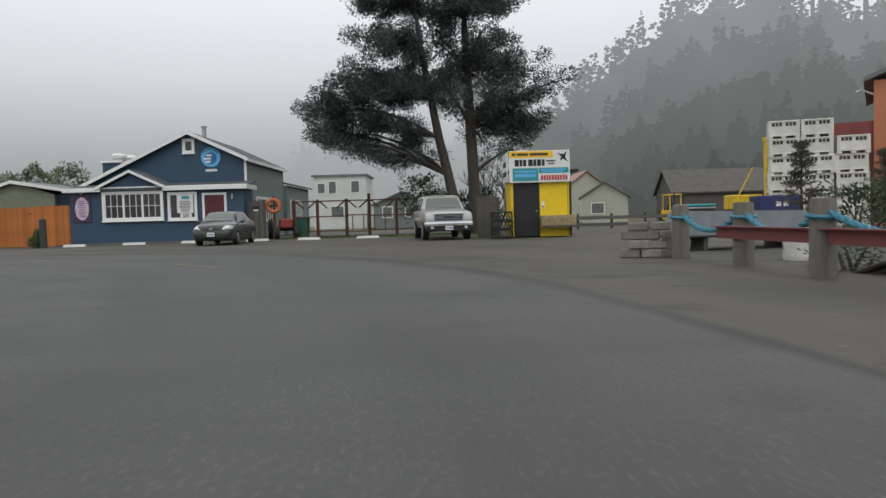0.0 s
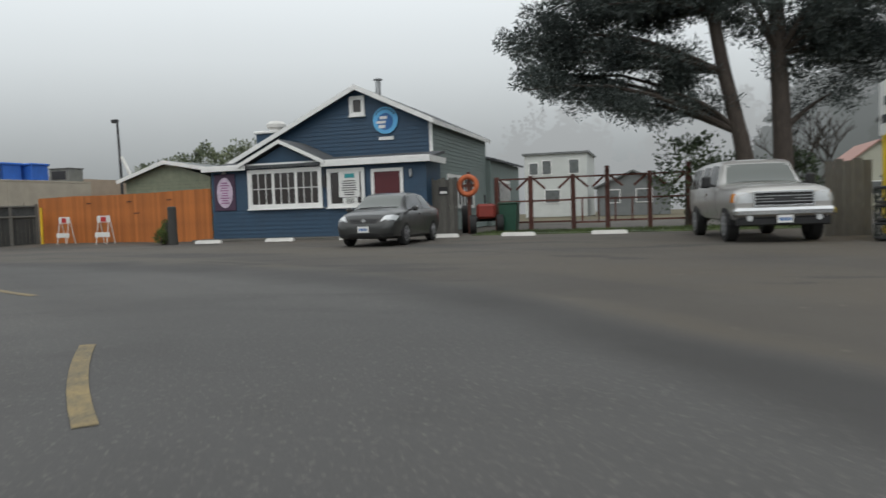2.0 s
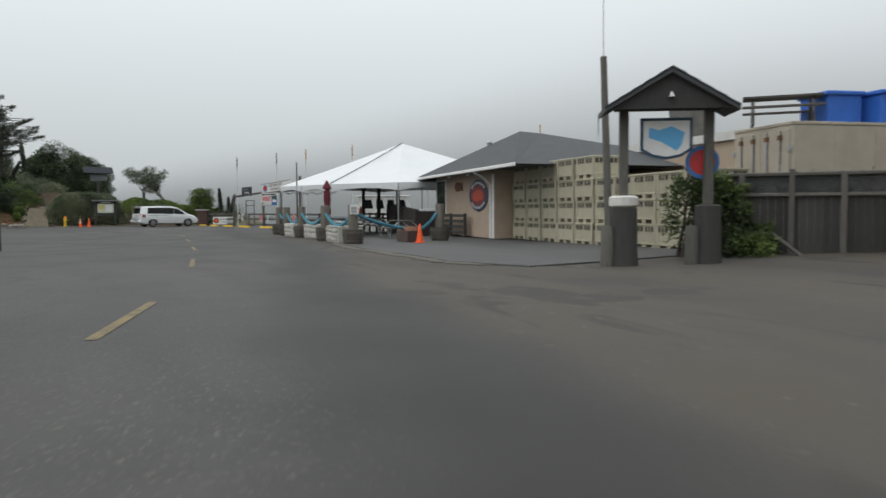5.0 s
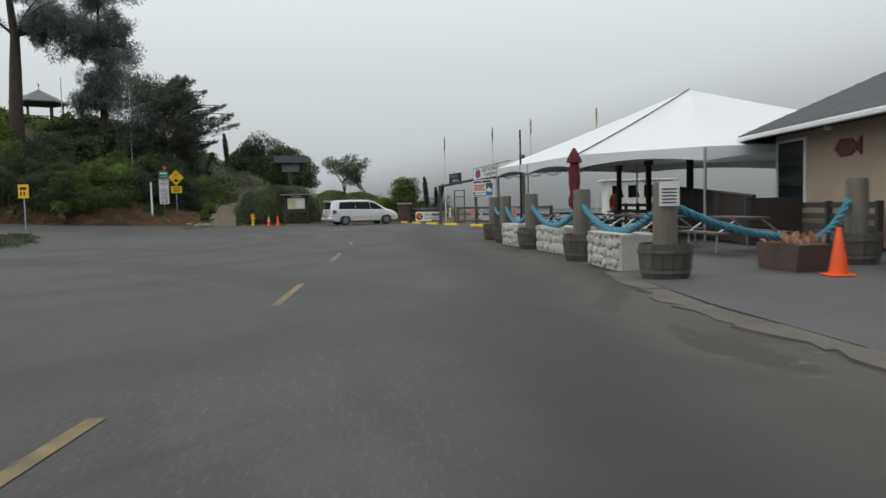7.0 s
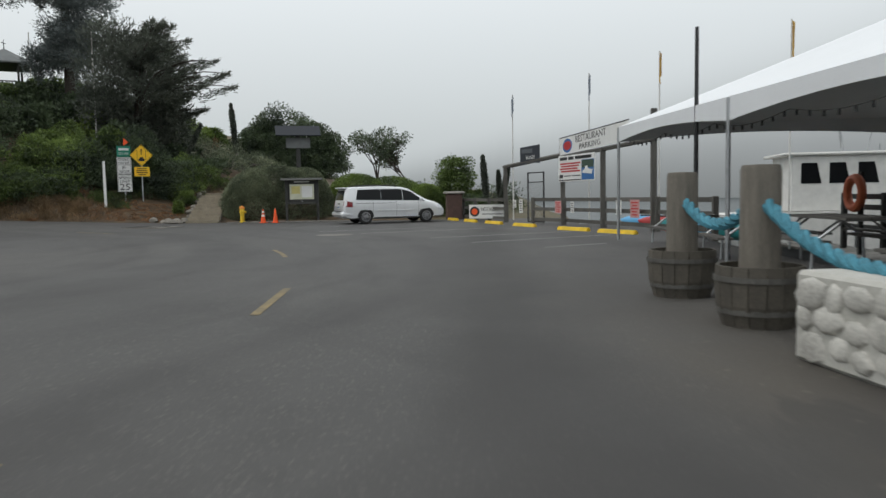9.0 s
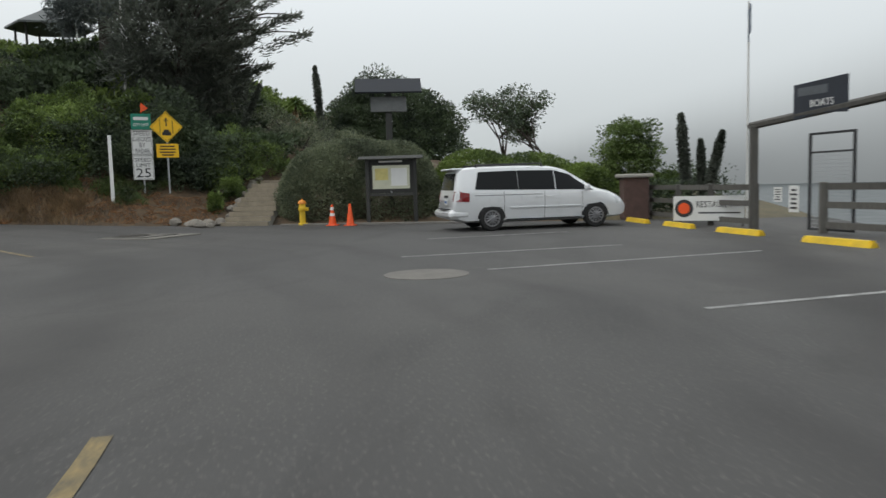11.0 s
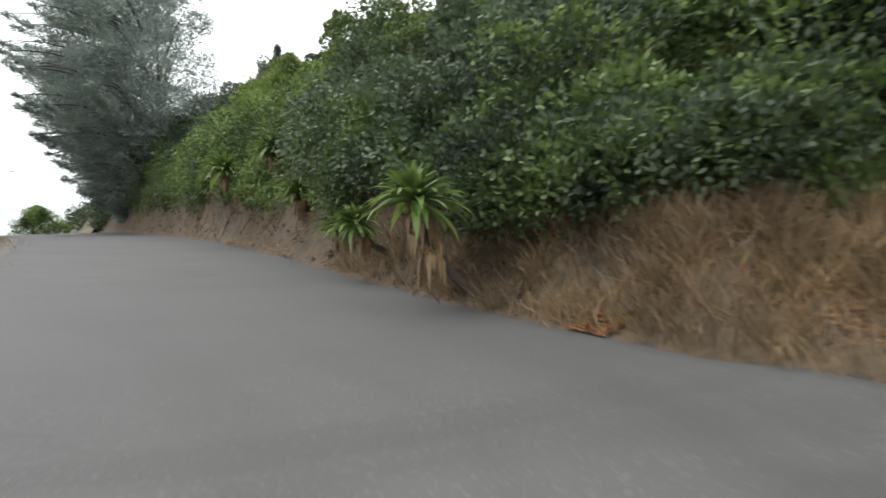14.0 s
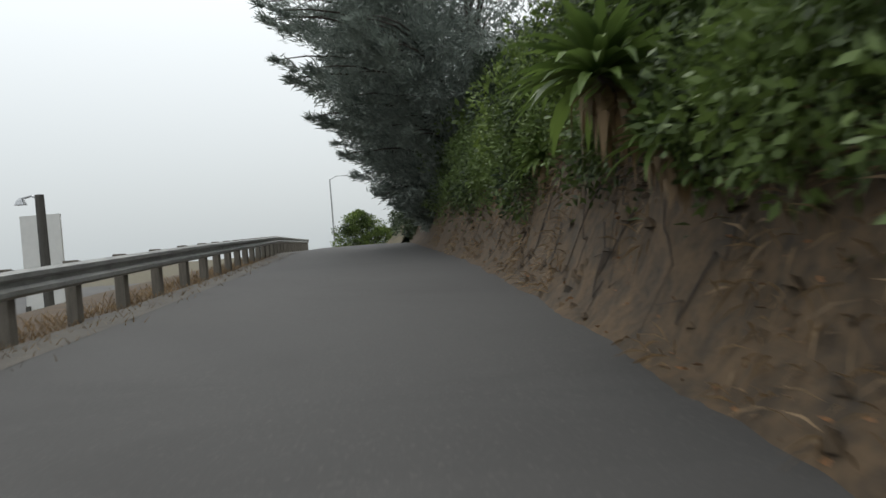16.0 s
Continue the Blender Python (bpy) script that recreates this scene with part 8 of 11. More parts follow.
def harbour_boats():
    """Moored boats and kayaks beyond the fence."""
    def boat(m, L, hull, label, cabin=True):
        b = thing("moored_boat", m, label, "boat", "moored boats")
        o = [(-L / 2, 0.1), (L * 0.35, 0.1), (L / 2, 0.95), (-L / 2, 0.8)]
        part("hull", Shape().prism(o, "y", -L * 0.15, L * 0.15), hull, b)
        if cabin:
            part("cabin", Shape().prism([(-L * 0.25, 0.8), (L * 0.15, 0.85), (L * 0.05, 1.9), (-L * 0.25, 1.9)], "y", -L * 0.11, L * 0.11), OFFWHITE, b)
            part("cabin_window", Shape().box(-L * 0.2, -L * 0.02, -L * 0.113, L * 0.113, 1.35, 1.7), GLASS, b)
            part("cabin_roof", Shape().box(-L * 0.3, L * 0.1, -L * 0.12, L * 0.12, 1.9, 1.98), OFFWHITE, b)
            part("mast", Shape().rod((0, 0, 1.95), (0, 0, 1.95 + L * 0.35), 0.04, n=6), STEEL, b)
        return b
    c = thing("charter_boat", pose(-76.3, 39.2, -1.1, rz=84), "white charter boat with a raked wheelhouse at the dock", "boat")
    part("hull", Shape().prism([(-4.5, 0.1), (3.0, 0.1), (4.6, 1.7), (3.0, 1.75), (-4.5, 1.5)], "y", -1.5, 1.5), OFFWHITE, c)
    part("wheelhouse", Shape().prism([(-2.4, 1.6), (1.9, 1.7), (1.3, 3.5), (-2.4, 3.5)], "y", -1.2, 1.2), OFFWHITE, c)
    for k in range(4):
        for sy in (-1, 1):
            part("side_window", Shape().prism([(-2.1 + .9 * k, 2.55), (-1.45 + .9 * k, 2.55), (-1.6 + .9 * k, 3.25), (-2.1 + .9 * k, 3.25)], "y", min(sy * 1.2, sy * 1.215), max(sy * 1.2, sy * 1.215)), VANGLASS, c)
    part("roof", Shape().box(-2.7, 1.6, -1.35, 1.35, 3.5, 3.6, bev=.03), OFFWHITE, c)
    part("mast", Shape().rod((-.4, 0, 3.6), (-.7, 0, 6.0), .05, .03, 6), STEEL, c)
    part("rail", Shape().tube([(2.0, 1.3, 2.4), (3.4, .9, 2.5), (4.4, 0, 2.6), (3.4, -.9, 2.5), (2.0, -1.3, 2.4)], .025, 5), STEEL, c)
    part("antenna", Shape().rod((.6, .6, 3.6), (1.0, .6, 5.6), .02, .01, 5), STEEL, c)
    boat(pose(-67.5, 39.5, -0.9, rz=170), 9.0, OFFWHITE, "white cabin boat with a tall mast by the marquee")
    boat(pose(-88, 46, -1.1, rz=10), 7.5, TEAL, "teal hulled boat moored in the fog")
    boat(pose(-72, 50, -1.1, rz=-15), 9.5, OFFWHITE, "white fishing boat across the dock")
    boat(pose(-96, 60, -1.1, rz=5), 10.0, OFFWHITE, "white fishing boat far across the harbour")
    boat(pose(-63.5, 48, -1.1, rz=15), 8.5, SIGNBLUE, "blue hulled fishing boat behind the marquee")
    for i, (x, y, a, m) in enumerate(((-79.6, 32.8, 35, LOGOBLUE), (-78.2, 33.2, 32, RED), (-76.6, 33.6, 30, TEAL), (-75.0, 34.0, 28, LOGOBLUE), (-73.4, 34.4, 30, TEAL))):
        k = thing("kayak", pose(x, y, -0.35, rz=a), ("light blue", "red", "teal", "light blue", "teal")[i] + " plastic kayak lying by the dock", "kayak", "kayaks by the dock")
        pts = [(-1.6 + 0.4 * j, 0, 0.35 + 0.12 * (abs(j - 4) / 4) ** 2) for j in range(9)]
        part("hull", Shape().tube(pts, [0.03, 0.2, 0.3, 0.34, 0.35, 0.34, 0.3, 0.2, 0.03], 10), m, k, smooth=True)
        part("seat", Shape().box(-0.35, 0.35, -0.18, 0.18, 0.62, 0.7, bev=0.03), BLACK, k)
    d = thing("dock", pose(0, 0, -0.62), "long grey floating timber dock", "dock")
    for k in range(30):
        part("plank", Shape().box(-90 + k * 1.0, -89.05 + k * 1.0, 36.0, 37.6, 0, 0.08), OLDWOOD, d)
    part("float", Shape().box(-90, -60.5, 36.1, 37.5, -0.55, -0.005), DARKGREY, d)
    lr = thing("life_ring", pose(-67.9, 35.2, 1.15), "faded orange ring buoy by the marquee", "life ring")
    s = Shape()
    n = 24
    v, f = [], []
    for i in range(n):
        a = 2 * math.pi * i / n
        for j in range(8):
            b = 2 * math.pi * j / 8
            rr = 0.36 + 0.11 * math.cos(b)
            v.append((rr * math.cos(a), 0.10 * math.sin(b), rr * math.sin(a)))
            f.append((i * 8 + j, ((i + 1) % n) * 8 + j, ((i + 1) % n) * 8 + (j + 1) % 8, i * 8 + (j + 1) % 8))
    s.add(v, f)
    part("ring", s, mat("ring_orange", (0.5, 0.12, 0.05), 0.7), lr, smooth=True)
    part("post", Shape().box(-0.05, 0.05, 0.11, 0.2, -1.5, 0.5), DARKWOOD, lr)


harbour_boats()


# ---- hillside signs, hydrant, steps ----
def road_signs():
    s = thing("speed_limit_sign", pose(-88.3, 6.35, 0.86, rz=90 + 38), "speed limit and radar signs stacked on a steel post", "road sign")
    part("post", Shape().box(-0.03, 0.03, 0.0, 0.04, 0.0, 3.2), STEEL, s)
    for z0, z1, lines, nm in ((0.93, 1.86, (("SPEED", 0.16, 0.28), ("LIMIT", 0.16, 0.08), ("25", 0.38, -0.22)), "limit_plate"), (1.88, 2.81, (("SPEED", 0.19, 0.33), ("CHECKED", 0.19, 0.11), ("BY", 0.19, -0.11), ("RADAR", 0.19, -0.33)), "radar_plate")):
        z = (z0 + z1) / 2
        p = part(nm, Shape().box(-0.37, 0.37, -0.012, 0.0, z0, z1, bev=0.004), SIGNWHITE, s, "white plate with black letters")
        part("border", Shape().box(-0.35, 0.35, -0.014, -0.0125, z1 - 0.035, z1 - 0.02).box(-0.35, 0.35, -0.014, -0.0125, z0 + 0.02, z0 + 0.035).box(-0.35, -0.335, -0.014, -0.0125, z0 + 0.035, z1 - 0.035).box(0.335, 0.35, -0.014, -0.0125, z0 + 0.035, z1 - 0.035), BLACK, p)
        for t, size, dz in lines:
            text_part("lettering", t, size * 1.3, BLACK, p, pose(0, -0.015, z + dz, 90), width={"SPEED": 0.58, "LIMIT": 0.5, "25": 0.52, "CHECKED": 0.62, "BY": 0.2, "RADAR": 0.5}[t], depth=0.002)
    g = part("city_plate", Shape().box(-0.35, 0.35, -0.012, 0.0, 2.83, 3.42, bev=0.004), GREENSIGN, s, "green city limit plate")
    part("name_bar", Shape().box(-0.26, 0.26, -0.016, -0.0125, 3.18, 3.30), SIGNWHITE, g)
    text_part("lettering", "CITY LIMIT", 0.16, SIGNWHITE, g, pose(0, -0.015, 3.0, 90), width=0.54, depth=0.002)
    part("orange_flag", Shape().prism([(0.0, 3.45), (0.28, 3.62), (0.02, 3.85)], "y", -0.01, 0.0), ORANGE, s)
    d = thing("bicycle_warning_sign", pose(-88.75, 7.12, 0.80, rz=90 + 38), "yellow diamond warning sign over a small plate", "road sign")
    part("post", Shape().box(-0.03, 0.03, 0.0, 0.04, 0.0, 3.4), STEEL, d)
    q = 0.60
    p = part("diamond", Shape().prism([(0, 2.98 - q), (q, 2.98), (0, 2.98 + q), (-q, 2.98)], "y", -0.014, -0.002), SIGNYEL, d)
    e = 0.55
    br = Shape()
    for a, b in (((0, -e), (e, 0)), ((e, 0), (0, e)), ((0, e), (-e, 0)), ((-e, 0), (0, -e))):
        br.rod((a[0], -0.015, 2.98 + a[1]), (b[0], -0.015, 2.98 + b[1]), 0.008, n=4)
    part("border", br, BLACK, p)
    part("lane_line", Shape().box(-0.235, -0.215, -0.018, -0.0145, 2.72, 3.26), BLACK, p)
    part("lane_line", Shape().box(0.215, 0.235, -0.018, -0.0145, 2.72, 3.26), BLACK, p)
    part("car_symbol", Shape().prism([(-0.16, 2.66), (0.16, 2.66), (0.16, 2.78), (0.11, 2.8), (0.08, 2.88), (-0.08, 2.88), (-0.11, 2.8), (-0.16, 2.78)], "y", -0.018, -0.0145), BLACK, p)
    part("bicycle_symbol", Shape().box(-0.02, 0.02, -0.018, -0.0145, 3.02, 3.24).box(-0.08, 0.08, -0.018, -0.0145, 3.2, 3.225).box(-0.035, 0.035, -0.018, -0.0145, 3.25, 3.31), BLACK, p)
    r = part("lower_plate", Shape().box(-0.40, 0.40, -0.014, -0.002, 1.82, 2.34, bev=0.004), SIGNYEL, d, "yellow plate with lines of writing")
    tx = Shape()
    bars_of_text(tx, -0.34, 0.34, 1.86, 2.30, -0.0145, 4, 12)
    part("lines", tx, BLACK, r)
    k = thing("marker_stake", pose(-87.1, 5.85, 0.74), "white split timber marker stake", "stake")
    part("timber", Shape().prism([(-0.07, 0), (0.09, 0), (0.06, 1.6), (-0.02, 2.68), (-0.08, 1.4)], "y", -0.06, 0.06, pose(0, 0, 0, rz=35)), WHITE, k)
    y = thing("yellow_road_sign", pose(-73.5, 4.15, 0.4, rz=80), "small yellow sign on a grey post", "road sign")
    part("post", Shape().box(-0.03, 0.03, 0.0, 0.04, 0, 2.4), STEEL, y)
    py = part("plate", Shape().box(-0.33, 0.33, -0.014, -0.002, 1.75, 2.5, bev=0.004), SIGNYEL, y)
    part("symbol", Shape().box(-0.2, 0.2, -0.018, -0.0145, 2.2, 2.35).box(-0.2, -0.1, -0.018, -0.0145, 1.9, 2.1).box(0.0, 0.1, -0.018, -0.0145, 1.9, 2.1), BLACK, py)


road_signs()


def hydrant():
    h = thing("fire_hydrant", pose(-87.45, 13.15, 0.02), "yellow fire hydrant with an orange cap", "hydrant")
    part("barrel", Shape().lathe((0, 0, 0), [(0.17, 0), (0.17, 0.06), (0.11, 0.08), (0.105, 0.5), (0.14, 0.52), (0.14, 0.60), (0.12, 0.62), (0.11, 0.74)], 16), YELLOW, h, smooth=True)
    part("cap", Shape().lathe((0, 0, 0.74), [(0.15, 0), (0.15, 0.04), (0.11, 0.10), (0.03, 0.14), (0.03, 0.18)], 16), mat("cap_orange", (0.7, 0.25, 0.03), 0.55), h, smooth=True)
    for a in (0, 90, 180):
        c, s = math.cos(radians(a)), math.sin(radians(a))
        part("nozzle", Shape().rod((0.08 * c, 0.08 * s, 0.56), (0.22 * c, 0.22 * s, 0.56), 0.065, n=10), YELLOW, h)


hydrant()


def notice_board():
    b = thing("notice_board", pose(-87.72, 16.35, 0.0, rz=90 + 8), "dark timber notice board with a map behind glass", "notice board")
    for x in (-0.82, 0.82):
        part("post", Shape().box(x - 0.06, x + 0.06, -0.06, 0.06, 0, 2.25), DARKWOOD, b)
    part("roof", Shape().prism([(-0.26, 2.22), (0.26, 2.22), (0.05, 2.33)], "x", -1.1, 1.1), DARKWOOD, b)
    part("back", Shape().box(-0.76, 0.76, 0.0, 0.05, 1.05, 2.2), DARKWOOD, b)
    m = part("map", Shape().box(-0.64, 0.64, -0.02, -0.002, 1.2, 2.0), mat("map_paper", (0.55, 0.55, 0.42), 0.6, 3, 0.15), b, "pale printed map")
    part("map_patch", Shape().box(-0.55, -0.1, -0.026, -0.021, 1.5, 1.9), mat("map_yellow", (0.55, 0.48, 0.18), 0.6), m)
    part("map_patch", Shape().box(0.0, 0.55, -0.026, -0.021, 1.3, 1.9), SIGNWHITE, m)
    part("heading", Shape().box(-0.4, 0.4, -0.066, -0.061, 2.1, 2.16), OFFWHITE, b)
    part("lower_rail", Shape().box(-0.76, 0.76, -0.03, 0.03, 0.96, 1.045), DARKWOOD, b)
    part("latch", Shape().rod((0, -0.05, 1.1), (0, -0.02, 1.1), 0.025, n=10), STEEL, b)


notice_board()


STEPEDGE = mat("weathered_step_edge", (0.27, 0.23, 0.17), 0.85, 3, 0.3, 0.3)


def steps():
    """Path of timber-edged concrete steps climbing the slope."""
    s = thing("hillside_steps", pose(-87.2, 11.05, 0.0, rz=190), "worn timber-edged concrete steps up the slope", "steps")
    n = 15
    for k in range(n):
        x0, z = 0.42 * k + max(0, k - 8) * 0.7, 0.17 * (k + 1) - max(0, k - 8) * 0.03
        w = 0.82 - 0.012 * k
        part("tread", Shape().box(x0, x0 + (0.60 if k < 8 else 1.3), -w, w, z - 0.30, z - 0.012), CONCRETE, s)
        part("riser_board", Shape().box(x0 - 0.06, x0 + 0.002, -w - 0.03, w + 0.03, z - 0.17, z, bev=0.012), STEPEDGE, s)
    k = thing("rock_edging", pose(0, 0, 0), "rounded grey rocks edging the steps", "rocks")
    rnd = random.Random(6)
    spots = [(-86.6, 8.7, .22), (-86.75, 9.15, .2), (-86.5, 9.55, .26), (-86.25, 9.9, .2), (-86.7, 9.9, .25), (-87.1, 9.7, .24), (-87.4, 10.0, .26), (-86.3, 10.25, .15), (-86.9, 9.4, .2)]
    for j in range(10):
        spots.append((-87.7 - 0.45 * j, 10.05 + rnd.uniform(-.12, .08) - 0.085 * j, rnd.uniform(.13, .22)))
    for x, y, r in spots:
        q = Shape().lathe((0, 0, 0), [(0.25, -1), (0.75, -0.7), (1, -0.1), (0.85, 0.5), (0.4, 0.9), (0.05, 1)], 9)
        ph = rnd.uniform(0, 6)
        q.v = [(vx * r * (1 + .25 * math.sin(3 * vx + ph)), vy * r * (1 + .2 * math.cos(4 * vy + ph)), vz * r * .75) for vx, vy, vz in q.v]
        z = max(0.05, ground_height(x, y)) + r * 0.35
        part("rock", q, ROCK, k, m=pose(x, y, z, rz=rnd.uniform(0, 360)), smooth=True)


steps()


def manhole():
    z = paved(-82, 9.92)
    c = pose(-82.2, 10.16, z, rz=-7)
    m = thing("manhole", c, "iron manhole cover in a patched concrete square", "manhole")
    part("apron", Shape().box(-1.05, 1.05, -1.6, 1.6, -0.05, 0.008), mat("patched_concrete", (0.17, 0.16, 0.14), 0.9, 2, 0.3, 0.3), m)
    part("inner_square", Shape().box(-0.68, 0.68, -1.05, 1.05, -0.05, 0.014), mat("inner_patch", (0.15, 0.14, 0.125), 0.9, 2, 0.3, 0.3), m)
    e = Shape()
    for a, b in (((-.7, -1.07), (.7, -1.07)), ((.7, -1.07), (.7, 1.07)), ((.7, 1.07), (-.7, 1.07)), ((-.7, 1.07), (-.7, -1.07))):
        e.rod((*a, 0.008), (*b, 0.008), 0.02, n=4)
    part("joint", e, BLACK, m)
    part("ring", Shape().lathe((0, 0, 0), [(0.52, 0.0), (0.52, 0.02), (0.44, 0.022)], 30), mat("iron", (0.05, 0.045, 0.04), 0.6, 5, 0.3, 0.3, metal=0.6), m)
    part("cover", Shape().lathe((0, 0, 0), [(0.44, 0.0), (0.435, 0.024), (0.1, 0.026)], 30), mat("cover_iron", (0.04, 0.036, 0.032), 0.65, 9, 0.4, 0.5, metal=0.5), m)
    d = thing("drain_grate", pose(-85.95, 10.42, 0.0, rz=-8), "small iron drain grate in a concrete surround", "drain")
    part("surround", Shape().box(-1.05, 0.95, -0.2, 0.2, -0.05, 0.012), mat("drain_concrete", (0.30, 0.29, 0.26), 0.9, 2, 0.25, 0.3), d)
    for k in range(7):
        part("bar", Shape().box(-0.38 + k * 0.09, -0.33 + k * 0.09, -0.2, 0.2, 0.012, 0.02), BLACK, d)
    rp = thing("round_patch", pose(-73.95, 21.1, 0.0), "round pale concrete patch set in the asphalt", "patch")
    part("disc", Shape().lathe((0, 0, 0), [(0.62, -0.03), (0.62, 0.006), (0.1, 0.009)], 28), mat("round_patch_concrete", (0.15, 0.14, 0.125), 0.9, 3, 0.3, 0.3), rp)
    kb = single("kerb", Shape().box(-87.55, -87.3, 12.35, 19.5, -0.05, 0.07, bev=0.02), mat("old_kerb", (0.16, 0.15, 0.135), 0.9, 2, 0.3, 0.3), "low concrete kerb before the hedge", "kerb", kind="structure")


manhole()


def guardrail():
    g = thing("guardrail", pose(0, 0, 0), "weathered W-beam steel guardrail on timber posts", "guardrail")
    ys = [-3 - 1.9 * k for k in range(38)]
    pts = []
    for y in ys:
        x = lerp(y, [-80, -60, -25, -16, -6, 0], [-64.5, -68.3, -75.2, -76.4, -77.2, -77.5])
        pts.append((x, y, hill_road(y) + 0.18))
    for x, y, z in pts:
        part("post", Shape().box(x + 0.06, x + 0.24, y - 0.08, y + 0.08, z - 1.0, z + 0.72, bev=0.01), POSTWOOD, g)
        part("block", Shape().box(x - 0.02, x + 0.058, y - 0.07, y + 0.07, z + 0.38, z + 0.70), POSTWOOD, g)
    prof = [(0.0, 0.36), (-0.06, 0.40), (-0.06, 0.46), (0.0, 0.50), (0.0, 0.56), (-0.06, 0.60), (-0.06, 0.66), (0.0, 0.70)]
    for i in range(0, len(pts) - 2, 2):
        s = Shape()
        v = []
        for x, y, z in pts[i:i + 3]:
            v += [(x - 0.03 + a, y, z + b) for a, b in prof] + [(x - 0.026 + a, y, z + b) for a, b in prof]
        n = 16
        f = []
        for j in range(2):
            for k in range(7):
                f += [(j * n + k, j * n + k + 1, (j + 1) * n + k + 1, (j + 1) * n + k), (j * n + 8 + k, (j + 1) * n + 8 + k, (j + 1) * n + 9 + k, j * n + 9 + k)]
        s.add(v, f)
        part("beam", s, RUSTRAIL, g, smooth=True)
    p = thing("camera_post", pose(-67.95, -30.3, -2.5), "grey timber post with a small lamp on an arm", "post")
    part("pole", Shape().rod((0, 0, 0), (0.05, 0, 7.1), 0.17, 0.14), OLDWOOD, p)
    part("arm", Shape().tube([(0.05, 0, 6.95), (0.4, -0.15, 7.1), (0.85, -0.3, 7.05)], 0.04, 6), STEEL, p)
    part("lamp", Shape().lathe((0.9, -0.32, 6.85), [(0.2, 0.0), (0.12, 0.16), (0.03, 0.24)], 10), STEEL, p)
    b = thing("white_hoarding", pose(-66.1, -33.5, -2.5, rz=5), "plain white hoarding panel below the road", "panel")
    part("panel", Shape().box(-0.5, 0.95, 0, 0.1, 3.2, 6.7), SIGNWHITE, b)
    part("leg", Shape().box(-0.75, -0.6, 0.11, 0.2, 0, 3.4), OLDWOOD, b)
    part("leg", Shape().box(0.8, 0.95, 0.11, 0.2, 0, 3.4), OLDWOOD, b)
    l = thing("street_lamp", pose(-63.6, -95, 1.0), "slim distant street lamp with an arm", "street lamp")
    part("pole", Shape().rod((0, 0, 0), (0, 0, 9.5), 0.12, 0.08), STEEL, l)
    part("arm", Shape().tube([(0, 0, 9.4), (-0.8, 0, 9.8), (-1.8, 0, 9.8)], 0.05, 6), STEEL, l)
    part("head", Shape().box(-2.3, -1.7, -0.12, 0.12, 9.72, 9.84, bev=0.03), STEEL, l)


guardrail()
SHOULDER = mat("gravel_shoulder", (0.098, 0.088, 0.073), 0.95, 1.5, 0.35, 0.6, fine=35, tint=(0.060, 0.054, 0.046))
paint("road_shoulder", [(lerp(y, [-80, -60, -25, -16, -6, 0], [-64.5, -68.3, -75.2, -76.4, -77.2, -77.5]) - 0.45, y) for y in range(-46, -1, 3)], 0.7, SHOULDER, "pale gravel shoulder under the guardrail", "road shoulders")


def trash_can():
    t = thing("litter_bin", pose(-44.6, 18.35, 0.03), "round dark brown slatted litter bin", "bin")
    part("liner", Shape().lathe((0, 0, 0), [(0.26, 0), (0.29, 0.85), (0.2, 0.86)], 16), BLACK, t)
    for k in range(18):
        a = 2 * math.pi * k / 18
        part("slat", Shape().box(-0.045, 0.045, -0.012, 0.012, 0.02, 0.88), DARKWOOD, t, m=pose(0.31 * math.cos(a), 0.31 * math.sin(a), 0, rz=math.degrees(a) + 90))
    part("lid", Shape().lathe((0, 0, 0.88), [(0.33, 0), (0.33, 0.05), (0.2, 0.12), (0.05, 0.14)], 16), BLACK, t)


trash_can()


